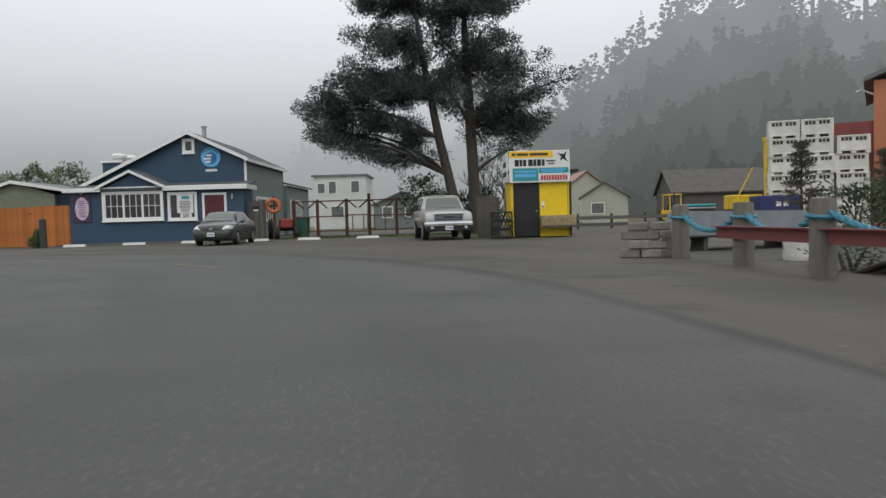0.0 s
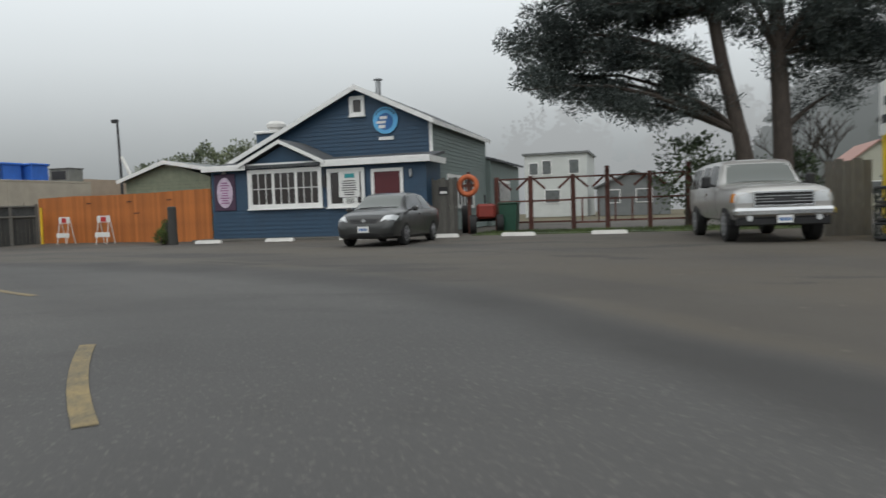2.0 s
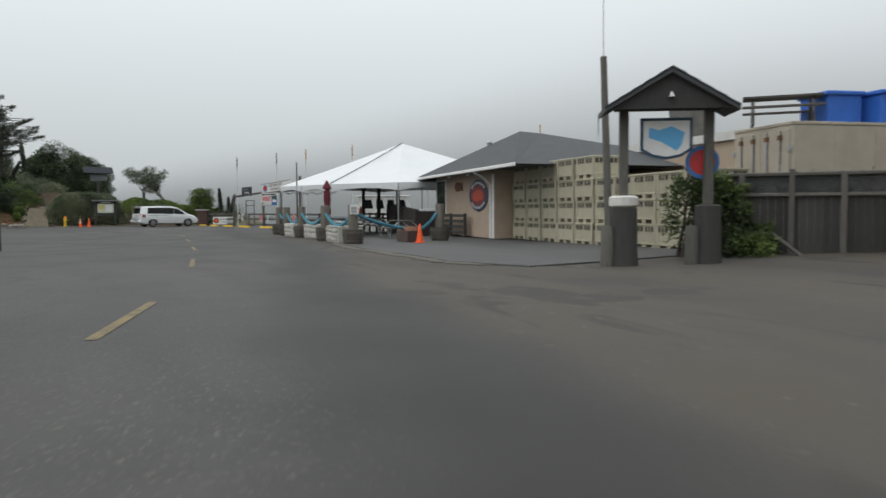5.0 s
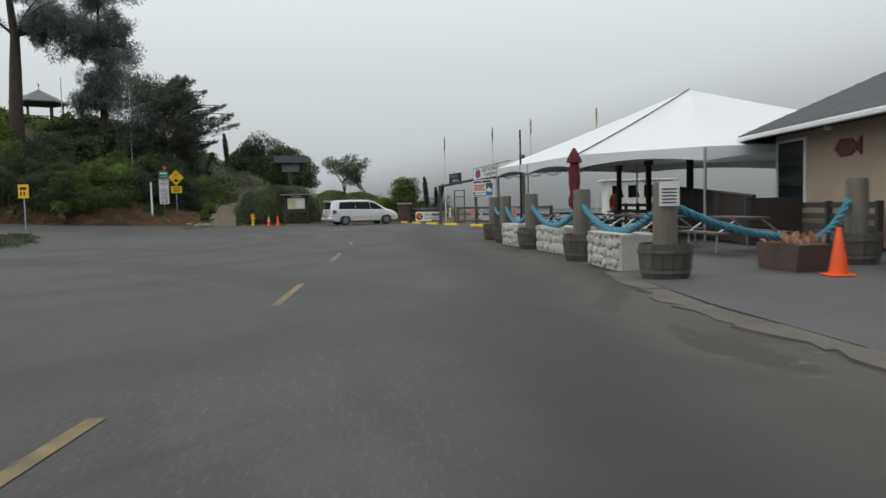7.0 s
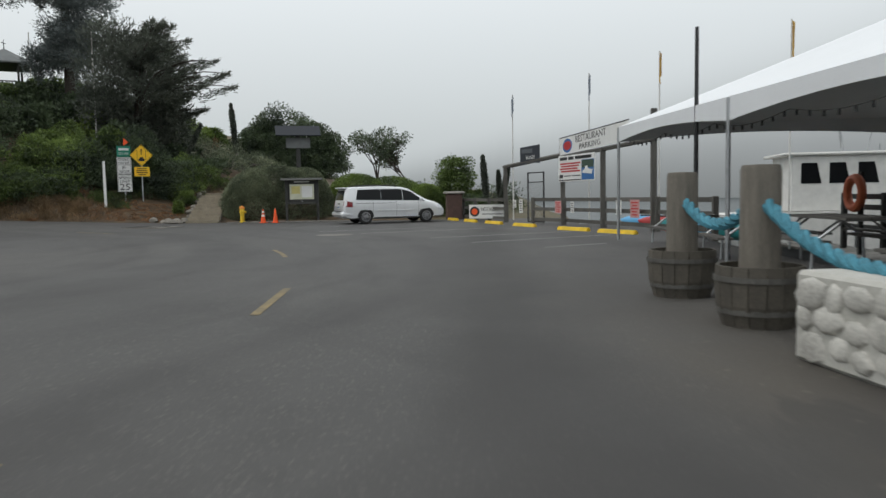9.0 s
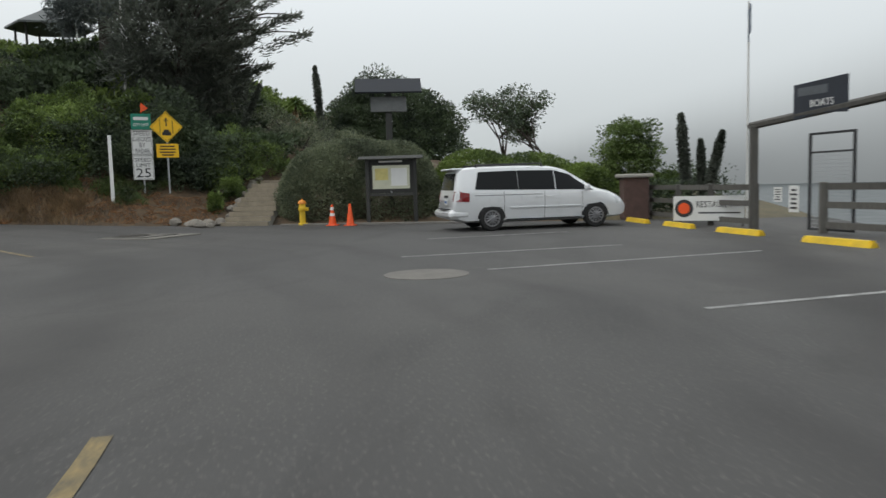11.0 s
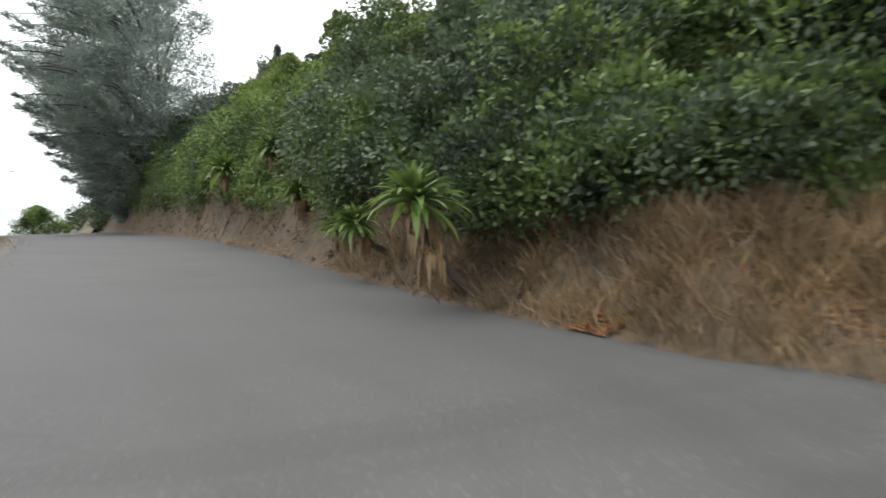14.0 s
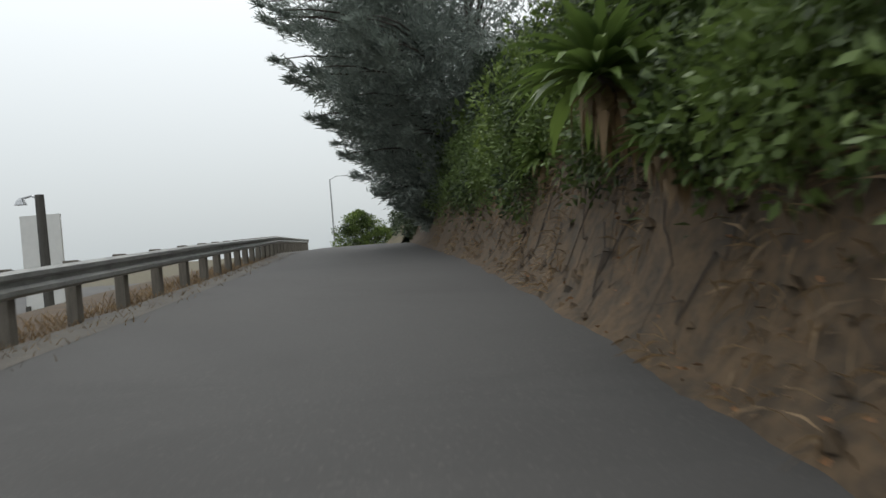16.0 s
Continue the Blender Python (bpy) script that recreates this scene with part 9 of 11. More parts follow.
# ---- yard barrier and harbour stores seen at the start ----
def yard():
    z = 0.37
    P = [(4.55, 13.9), (4.85, 11.7), (4.85, 9.25), (5.3, 6.2)]
    for x, y in P:
        p = thing("bollard_post", pose(x, y, z - 0.03), "thick weathered timber bollard", "bollard", "bollards of the yard barrier")
        part("shaft", Shape().lathe((0, 0, 0), [(0.17, 0), (0.16, 1.0), (0.15, 1.05), (0.04, 1.06)], 14), POSTWOOD, p, smooth=True)
    for a, b in zip(P[:-1], P[1:]):
        rope((*a, z + 0.90), (*b, z + 0.90), 0.34, r=0.042)
    for x, y in P:
        s = Shape()
        for k in range(1):
            s.tube([(x + 0.18 * math.cos(t), y + 0.19 * math.sin(t), z + 0.80 + 0.08 * k + 0.02 * math.sin(t)) for t in [2 * math.pi * j / 16 for j in range(17)]], 0.032, 6)
        single("rope_turn", s, ROPE, "turn of teal rope round the post", "rope", "ropes of the fence", smooth=True)
    r = thing("rusty_rail", pose(0, 0, 0), "long rust red steel channel rail", "rail")
    part("channel", Shape().prism([(4.60, 12.2), (4.66, 12.2), (5.12, 6.0), (5.06, 6.0)], "z", z + 0.44, z + 0.64), RUSTRED, r)
    part("flange", Shape().prism([(4.50, 12.2), (4.60, 12.2), (5.06, 6.0), (4.96, 6.0)], "z", z + 0.625, z + 0.645), RUSTRED, r)
    rnd = random.Random(11)
    w = thing("block_stack", pose(3.55, 14.55, z, rz=-20), "loose stack of weathered concrete kerb blocks", "blocks")
    for row in range(4):
        for k in range(3 if row < 3 else 2):
            x = k * 0.42 + rnd.uniform(-.05, .05) + (0.15 if row % 2 else 0)
            part("block", Shape().box(x, x + 0.39, rnd.uniform(-.06, .02), 0.28 + rnd.uniform(-.03, .05), row * 0.18, row * 0.18 + 0.17, bev=0.02), ROCK, w)
    h = thing("grey_skiff", pose(6.9, 17.0, z, rz=8), "upturned pale grey skiff on trestles", "boat")
    part("hull", Shape().prism([(-1.6, 0.35), (1.6, 0.35), (1.35, 0.85), (-1.4, 0.9)], "y", -0.6, 0.6), mat("skiff_grey", (0.19, 0.21, 0.23), 0.6), h)
    part("gunwale", Shape().box(-1.75, 1.75, -0.7, 0.7, 0.30, 0.36, bev=0.02), DARKGREY, h)
    for x in (-1.1, 1.1):
        part("trestle", Shape().box(x - 0.05, x + 0.05, -0.6, 0.6, 0, 0.30), OLDWOOD, h)
    for x, y, hh, m in ((6.2, 12.6, 0.55, BINWHITE), (6.0, 9.2, 0.42, CONCRETE)):
        b = thing("plastic_drum", pose(x, y, z), "pale plastic drum behind the barrier", "drum", "drums behind the barrier")
        part("body", Shape().lathe((0, 0, 0), [(0.26, 0), (0.28, 0.1), (0.26, 0.2), (0.28, 0.35), (0.26, hh), (0.1, hh + 0.02)], 16), m, b, smooth=True)
    # stacked white bins, red container and salmon store
    first = fish_bin("fish_bin", pose(15.6, 33.2, z, rz=-20), BINWHITE, "white stacking fish bin", 1.3, 1.2, 0.8)
    for col in range(3):
        for lev in range(6 if col < 2 else 5):
            if col == 0 and lev == 0:
                continue
            copy_thing(first, pose(15.6 + 1.28 * col + rnd.uniform(-.04, .04), 33.2 - 0.46 * col + rnd.uniform(-.05, .05), z + 0.805 * lev, rz=-20))
    c = thing("red_container", pose(17.9, 34.0, z, rz=-27), "dull red container above the stacked bins", "container")
    part("body", Shape().box(0.3, 5, 0.3, 2.6, 0, 4.8), RUSTRED, c)
    part("ribs", Shape().box(0.4, 0.5, 0.24, 0.299, 0.1, 4.7).box(1.2, 1.3, 0.24, 0.299, 0.1, 4.7).box(2.0, 2.1, 0.24, 0.299, 0.1, 4.7), RUSTRED, c)
    b = thing("salmon_store", pose(19.75, 33.2, z, rz=-31), "salmon painted store with a wall lamp", "building")
    part("wall", Shape().box(0, 12, 0, 9, 0, 6.6), TERRACOTTA, b)
    part("roof", Shape().prism([(-0.4, 6.55), (6, 9.0), (12.4, 6.55), (12.4, 6.75), (6, 9.25), (-0.4, 6.75)], "y", -0.3, 9.3), GREYROOF, b)
    part("lamp", Shape().tube([(-0.01, 0.2, 6.0), (-0.5, 0.1, 6.25), (-0.7, 0.05, 6.15)], 0.04, 6), OFFWHITE, b)
    f = thing("forklift", pose(17.4, 55.0, z, rz=-80), "yellow forklift truck parked in the yard", "forklift")
    part("chassis", Shape().box(-0.9, 0.9, -0.5, 0.5, 0.25, 1.0, bev=0.06), YELLOW, f)
    part("counterweight", Shape().box(-1.2, -0.7, -0.5, 0.5, 0.3, 1.15, bev=0.1), BLACK, f)
    for x in (-0.6, 0.55):
        for y in (-0.45, 0.45):
            part("cab_post", Shape().rod((x, y, 1.0), (x * 0.9, y, 2.15), 0.05, n=6), YELLOW, f)
    part("cab_roof", Shape().box(-0.7, 0.65, -0.52, 0.52, 2.12, 2.2, bev=0.02), YELLOW, f)
    part("seat", Shape().box(-0.3, 0.1, -0.25, 0.25, 1.0, 1.5, bev=0.06), BLACK, f)
    for y in (-0.35, 0.35):
        part("mast", Shape().box(0.95, 1.05, y - 0.05, y + 0.05, 0.1, 2.3), DARKGREY, f)
        part("fork", Shape().box(1.05, 2.0, y - 0.06, y + 0.06, 0.12, 0.17), DARKGREY, f)
    for x, r in ((-0.75, 0.28), (0.6, 0.34)):
        for y in (-0.48, 0.48):
            part("wheel", Shape().rod((x, y - 0.1, r), (x, y + 0.1, r), r, n=16), RUBBER, f)
    bx = thing("navy_tote", pose(14.0, 30.5, z), "navy blue plastic tote with white marks", "tote")
    part("tub", Shape().box(-0.9, 0.9, -0.5, 0.5, 0.5, 1.45, bev=0.03), mat("navy_plastic", (0.02, 0.025, 0.11), 0.5), bx)
    part("marks", Shape().box(-0.2, 0.0, -0.51, -0.5005, 1.0, 1.2).box(0.1, 0.3, -0.51, -0.5005, 1.0, 1.2), SIGNWHITE, bx)
    part("pallet", Shape().box(-0.95, 0.95, -0.55, 0.55, 0.0, 0.495), OLDWOOD, bx)
    q = thing("yellow_hoist", pose(14.5, 35.0, z), "yellow hoist with a raised boom", "hoist")
    part("base", Shape().box(-0.75, 0.75, -0.5, 0.5, 0.9, 1.6, bev=0.05), YELLOW, q)
    part("wheels", Shape().box(-0.8, 0.8, -0.45, 0.45, 0, 0.9), BLACK, q)
    part("boom", Shape().rod((-0.2, 0, 1.6), (0.5, 0, 2.9), 0.035, n=6), YELLOW, q)
    part("mast", Shape().box(1.05, 1.27, -0.11, 0.11, 0.9, 4.15, bev=0.02).box(0.98, 1.34, -0.16, 0.16, 4.15, 4.32, bev=0.03), YELLOW, q)
    part("mast_cylinder", Shape().rod((1.4, 0, 1.2), (1.4, 0, 2.7), 0.12, n=10), TOTEBLUE, q)
    u = thing("pipe_bundle", pose(15.4, 44.0, z, rz=4), "bundle of teal pipes and nets on a rack", "pipes")
    for k in range(8):
        part("pipe", Shape().rod((-1.2, (k % 4) * 0.2, 1.05 + 0.17 * (k // 4)), (1.2, (k % 4) * 0.2, 1.05 + 0.17 * (k // 4)), 0.085, n=10), TEAL if k % 3 else STEEL, u)
    part("rack", Shape().box(-1.0, 1.0, -0.1, 0.8, 0.90, 0.96).box(-1.0, -0.9, -0.1, 0.8, 0, 0.91).box(0.9, 1.0, -0.1, 0.8, 0, 0.91), DARKGREY, u)
    part("net_pile", Shape().box(-1.3, 1.3, -0.3, 0.9, 0.0, 0.7, bev=0.2), mat("net_teal", (0.03, 0.09, 0.085), 0.9, 8, 0.5, 0.6), u)
    g = thing("low_guard_fence", pose(6.0, 43.0, z), "low dark rail fence across the yard", "fence")
    for k in range(8):
        part("post", Shape().box(k * 2.0 - 0.06, k * 2.0 + 0.06, -0.06, 0.06, 0, 0.9), DARKWOOD, g)
    part("rail", Shape().box(-0.1, 14.1, -0.1, -0.061, 0.55, 0.75), OLDWOOD, g)
    part("rail", Shape().box(-0.1, 14.1, -0.1, -0.061, 0.15, 0.35), OLDWOOD, g)


yard()


def black_pile():
    for x, y, h, r in ((-19.75, 35.7, 1.42, 0.17), (-20.1, 35.9, 0.85, 0.13)):
        p = thing("mooring_pile", pose(x, y, paved(x, y) - 0.02), "dark timber pile at the lot edge", "pile", "piles by the cafe")
        part("timber", Shape().lathe((0, 0, 0), [(r * 1.1, 0), (r, 0.5), (r * 0.95, h), (r * 0.6, h + 0.03)], 14), DARKWOOD, p, smooth=True)


black_pile()


# ---- plants ----
RNG = np.random.default_rng(7)


def leaf_mesh(name, centres, dirs, length, width, crossed=1, curl=0.0):
    """Many narrow leaves: each a pointed four-sided blade from its centre along its direction."""
    n = len(centres)
    d = dirs / np.linalg.norm(dirs, axis=1, keepdims=True)
    L = length * RNG.uniform(0.6, 1.3, (n, 1))
    W = width * RNG.uniform(0.7, 1.3, (n, 1))
    vs, fs = [], []
    for c in range(crossed):
        r = RNG.normal(size=(n, 3))
        s = np.cross(d, r)
        s /= np.linalg.norm(s, axis=1, keepdims=True) + 1e-9
        a = centres
        b = centres + d * L * 0.45 + s * W * 0.5
        e = centres + d * L + np.array([0, 0, -curl]) * L
        g = centres + d * L * 0.45 - s * W * 0.5
        v = np.stack([a, b, e, g], 1).reshape(-1, 3)
        o = c * 4 * n
        f = (np.arange(n)[:, None] * 4 + np.arange(4)[None, :]) + o
        vs.append(v)
        fs.append(f)
    v, f = np.concatenate(vs), np.concatenate(fs)
    me = bpy.data.meshes.new(name)
    me.vertices.add(len(v))
    me.vertices.foreach_set("co", v.astype(np.float32).ravel())
    me.loops.add(f.size)
    me.loops.foreach_set("vertex_index", f.astype(np.int32).ravel())
    me.polygons.add(len(f))
    me.polygons.foreach_set("loop_start", (np.arange(len(f)) * 4).astype(np.int32))
    me.polygons.foreach_set("loop_total", np.full(len(f), 4, np.int32))
    me.update(calc_edges=True)
    return me


def blob_points(blobs, per, shell=0.55, lower=-0.5, lumpy=1.0):
    """Points in the outer part of lumpy ellipsoids, with their outward directions. blobs: x, y, z, rx, ry, rz."""
    P, D = [], []
    for x, y, z, rx, ry, rz in blobs:
        n = int(per)
        u = RNG.normal(size=(n, 3))
        u /= np.linalg.norm(u, axis=1, keepdims=True)
        u[:, 2] = np.where(u[:, 2] < lower, -u[:, 2], u[:, 2])
        r = shell + (1 - shell) * RNG.random((n, 1)) ** 0.6
        lump = 1 + lumpy * (0.22 * np.sin(5 * u[:, :1] + x) * np.sin(4 * u[:, 1:2] + y) + 0.12 * np.sin(9 * u[:, 2:3] + z))
        P.append(np.array([x, y, z]) + u * r * lump * np.array([rx, ry, rz]))
        D.append(u)
    return np.concatenate(P), np.concatenate(D)


def needles(name, blobs, per, length, width, material, parent=None, shell=0.3, lower=-1.0, up=0.3, spread=0.8, crossed=1, curl=0.0, label="", category="", lumpy=1.0):
    p, d = blob_points(blobs, per, shell, lower, lumpy)
    d = d + RNG.normal(size=d.shape) * spread + np.array([0, 0, up])
    me = leaf_mesh(name, p, d, length, width, crossed, curl)
    if parent is not None:
        return part(name, me, material, parent)
    return single(name, me, material, label, category, kind="stuff")


def limb(shape, p, q, r0, r1, bend=0.15, n=5):
    p, q = Vector(p), Vector(q)
    L = (q - p).length
    pts, rr = [], []
    for k in range(n + 1):
        t = k / n
        pts.append(p.lerp(q, t) + Vector((0, 0, bend * L * math.sin(math.pi * t))))
        rr.append(r0 + (r1 - r0) * t)
    shape.tube(pts, rr, 6)


def pine(name, base, spine, ends, label, seed, lobes=(), per=230, clump=(0.75, 0.5), needle=0.26, hang=0.0, material=None, width=0.035):
    """A pine with bare trunk, limbs and needle clumps in layers. spine: points (x, y, z, radius); ends: limb ends (dx, dy, z)."""
    rnd = random.Random(seed)
    t = thing(name, pose(*base), label, "tree", "tall pines")
    s = Shape()
    s.tube([(x, y, z) for x, y, z, r in spine], [r for x, y, z, r in spine], 10)
    part("trunk", s, BARK, t, smooth=True)
    ls = Shape()
    blobs = []
    for dx, dy, z in ends:
        k = min(spine, key=lambda q: abs(q[2] - (z - 0.25 * math.hypot(dx - q[0], dy - q[1]) )))
        a = Vector(k[:3])
        b = Vector((dx, dy, z))
        limb(ls, a, b, max(0.03, k[3] * 0.4), 0.02, rnd.uniform(0.02, 0.14))
        n = max(3, int((b - a).length / 0.75))
        for j in range(n):
            u = 0.32 + 0.68 * (j + rnd.random()) / n
            c = a.lerp(b, u)
            w = clump[0] * rnd.uniform(0.6, 1.15)
            blobs.append((c.x + rnd.uniform(-.4, .4), c.y + rnd.uniform(-.6, .6), c.z + rnd.uniform(-.1, .45), w, w, clump[1] * rnd.uniform(0.7, 1.2)))
            if hang and rnd.random() < hang:
                blobs.append((c.x + rnd.uniform(-.3, .3), c.y + rnd.uniform(-.4, .4), c.z - rnd.uniform(.4, 1.0), 0.22, 0.22, rnd.uniform(.4, .8)))
    for x, y, z, rx, ry, rz, n in lobes:
        for j in range(n):
            a, u, q = rnd.uniform(0, 6.28), rnd.uniform(-1, 1), rnd.random() ** .5
            w = clump[0] * rnd.uniform(.55, .95)
            c = math.sqrt(1 - u * u) * q
            blobs.append((x + rx * c * math.cos(a), y + ry * c * math.sin(a), z + rz * u * q, w, w, w * .8))
    part("limb_frame", ls, BARK, t, smooth=True)
    needles("crown", blobs, per, needle, width, material or PINE, t, shell=0.2, up=0.25, spread=0.7)
    return t


ENDS = [(-7.5, 0, 7.2), (-7.1, 1, 6.2), (-6.5, -1, 5.3), (-5.5, .5, 5.1), (-5.6, 0, 8.2), (-4.8, 1, 9.4), (-4.6, -1, 6.4), (-3.6, 0, 5.9), (-5.2, 0, 11.0), (-4.2, 1, 12.4), (-3, -1, 10.4), (-2.5, 0, 8.6), (-2.2, 1, 5.2), (-1.7, -.5, 4.9),
        (-2.8, 1, 7.2), (-6.2, 2, 7.0), (-5.0, 2, 7.4), (-3.9, -2, 7.6), (-3.4, 2, 9.0), (-1.2, 1.5, 9.8), (-1.5, 0, 12.0), (-3.2, 0, 13.6), (-0.5, 0, 14.6), (-1.8, -1.5, 10.8), (-4.4, -1.5, 8.6), (-6.9, -.6, 6.7), (-5.9, 1.2, 5.9)]
rf = random.Random(77)
ENDS += [(rf.uniform(-5.2, -0.6), rf.uniform(-2.5, 2.5), rf.uniform(7.6, 14)) for k in range(26)]
ENDS2 = [(rf.uniform(-0.5, 4.6), rf.uniform(-2.5, 2.5), rf.uniform(6.8, 15)) for k in range(30)] + [(0, 1, 13.0), (1.5, 0, 12.4), (2.6, 1, 13.4), (3.6, -1, 11.6), (4.4, 0, 12.4), (3.0, 1, 9.6), (4.4, 0, 9.4), (5.2, 1, 8.6), (6.9, 0, 8.5), (5.8, -1, 7.6), (4.2, 0, 7.4), (4.9, 1, 6.2), (3.2, 0, 6.0), (2.9, -1.5, 7.8), (6.0, 0, 6.2), (0.6, 0, 10.8), (1.2, 2, 8.6), (2.2, -1, 10.4), (0.2, -1, 9.0), (3.8, 2, 8.2), (1.0, 0, 14.8), (2.4, 0, 15.6), (4.0, 1, 14.0), (-.3, 0, 11.8), (2.4, 1, 5.2), (3.6, 1.5, 4.9)]
pine("pine_tree", (0, 38.4, 0), [(0.95, .2, 0.3, .34), (0.75, .1, 1.5, .30), (.35, 0, 3.5, .26), (-.1, 0, 5.5, .23), (-.45, 0, 7.5, .20), (-.9, 0, 10, .15), (-1.2, 0, 12.5, .1), (-1.4, 0, 14.5, .05)], ENDS, "tall dark pine with a leaning trunk behind the truck", 1, ((-5.6, 0, 7.0, 2.0, 1.4, 1.9, 28), (-3.6, 0, 8.2, 1.6, 1.4, 1.6, 12), (-1.5, 0, 5.5, 0.8, 1.0, 1.1, 9), (-2.4, 0, 11, 2.4, 1.6, 2.6, 22), (-1.0, 0, 8.3, 1.5, 1.2, 1.1, 14), (-3.4, 0, 12.8, 1.8, 1.4, 1.8, 14)), per=330, clump=(0.72, 0.52), needle=0.17, width=0.045)
pine("pine_tree", (0, 38.8, 0), [(1.85, 0, 0.3, .38), (1.75, 0, 1.5, .34), (1.7, 0, 3.5, .31), (1.6, 0, 6, .28), (1.5, 0, 9, .22), (1.4, 0, 12, .14), (1.4, 0, 15.5, .05)], ENDS2, "tall dark pine with a straight trunk behind the truck", 2, ((3.6, 0, 5.6, 1.1, 1.1, 1.2, 10), (3.4, 0, 9.0, 2.2, 1.5, 2.6, 26), (1.6, 0, 12.5, 2.4, 1.6, 2.6, 26), (0.3, 0, 8.2, 1.3, 1.2, 1.4, 14), (4.4, 0, 6.0, 1.5, 1.2, 0.9, 14)), per=330, clump=(0.72, 0.52), needle=0.17, width=0.045)


def scrub(name, blobs, per, size, width, material, label, stem=True):
    """A shrub of small leaves on thin stems."""
    c = blobs[0]
    t = thing(name, pose(0, 0, 0), label, "shrub")
    s = Shape()
    rnd = random.Random(len(blobs) + int(c[0] * 7))
    for b in blobs[:14]:
        for k in range(3):
            limb(s, (c[0] + rnd.uniform(-.2, .2), c[1] + rnd.uniform(-.2, .2), min(c[2] - c[5], ground_height(c[0], c[1])) ), (b[0] + rnd.uniform(-.5, .5) * b[3], b[1] + rnd.uniform(-.5, .5) * b[4], b[2] + b[5] * 0.5), 0.05, 0.01, 0.05)
    part("stem", s, BARK, t)
    needles("leaves", blobs, per, size, width, material, t, shell=0.45, lower=-0.7, up=0.2, spread=0.8)
    return t


# shrubs at the foot of the pines and by the boarding
scrub("bay_shrub", [(-1.2, 39.8, 2.2, 1.2, 1.0, 1.6), (-.2, 40.2, 1.6, 1.2, 1.0, 1.4), (1.2, 40, 1.4, 1.3, 1, 1.3), (2.2, 39.6, 1.6, .9, .8, 1.4)], 1500, 0.16, 0.08, DARKSHRUB, "dark green shrub at the foot of the pines")
bt = thing("bare_tree", pose(2.9, 40.4, 0.3), "small bare branching tree behind the kiosk", "tree")
s = Shape()
rb = random.Random(21)


def twigs(s, p, d, L, r, depth):
    q = Vector(p) + d * L
    s.tube([p, tuple(Vector(p).lerp(q, .5) + Vector((rb.uniform(-.05, .05), rb.uniform(-.05, .05), 0)) * L), tuple(q)], [r, r * .8, r * .6], 5)
    if depth:
        for k in range(3 if depth > 1 else 2):
            e = (d + Vector((rb.uniform(-.8, .8), rb.uniform(-.8, .8), rb.uniform(-.1, .5)))).normalized()
            twigs(s, tuple(q), e, L * rb.uniform(.6, .85), r * .6, depth - 1)


for a in (-.3, .1, .4):
    twigs(s, (a * .3, 0, 0), Vector((a, 0, 1)).normalized(), 1.4, .07, 4)
part("branch_frame", s, BARK, bt)

# bushes behind the cafe yard and sheds
scrub("background_bush", [(-28.3, 50.5, 4.2, 1.4, 1.4, 1.5), (-30.6, 50.8, 3.8, 1.4, 1.3, 1.3), (-32.8, 51, 3.6, 1.0, 1.2, 1.2), (-26.2, 51, 4.2, 1.5, 1.3, 1.6)], 1300, 0.22, 0.12, HEDGE, "grey-green bushes behind the sage shed")
scrub("fence_ivy", [(-32.5, 35.9, 1.2, .5, .5, .9), (-32.2, 36.3, 1.6, .45, .4, .6), (-31.9, 36.7, 1.3, .4, .4, .6), (-32.2, 36.5, .7, .6, .5, .7), (-31.7, 37.2, .55, .6, .4, .4), (-31.3, 36.6, .45, .7, .5, .3)], 1200, 0.12, 0.05, SHRUB, "green weeds climbing the dark fence end")
scrub("pile_weeds", [(-20.15, 35.85, .75, .2, .2, .5), (-20.2, 35.6, .6, .25, .2, .3)], 500, 0.09, 0.04, SHRUB, "weeds growing at the dark pile")


# young conifers and bushes beside the yard barrier
def young_conifer(x, y, h, seed):
    rnd = random.Random(seed)
    t = thing("young_conifer", pose(x, y, 0.35), "small browning young conifer", "tree", "young conifers in the yard")
    part("trunk", Shape().rod((0, 0, 0), (0, 0, h), 0.06, 0.01, 7), BARK, t)
    blobs, s = [], Shape()
    z = 0.5
    while z < h:
        w = (h - z) / h * h * 0.32 + 0.08
        for k in range(6):
            a = rnd.uniform(0, 6.28)
            s.rod((0, 0, z), (w * math.cos(a), w * math.sin(a), z + 0.1), 0.012, n=4)
            for u in (.45, .8):
                blobs.append((w * u * math.cos(a), w * u * math.sin(a), z + .05, .16, .16, .09))
        z += 0.26
    part("limb_frame", s, BARK, t)
    needles("crown", blobs, 42, 0.12, 0.022, DRYPINE, t, shell=0.1, up=0.4)


young_conifer(9.9, 20.0, 2.6, 1)
young_conifer(11.6, 18.6, 2.2, 2)
young_conifer(12.4, 20.2, 2.5, 3)
scrub("yard_weeds", [(5.7, 10.3, .55, .45, .7, .35), (5.9, 8.4, .55, .5, .8, .35), (6.3, 6.9, .6, .5, .6, .4)], 700, 0.13, 0.025, DARKSHRUB, "rough weeds at the foot of the yard barrier")
scrub("yard_bush", [(10.6, 18.3, 1.0, 1.2, .9, .9), (12.2, 17.5, 1.1, 1.4, 1, 1.0), (13.6, 18.2, 1.3, 1.4, 1, 1.2)], 1500, 0.14, 0.05, DARKSHRUB, "dark bushes behind the yard barrier")


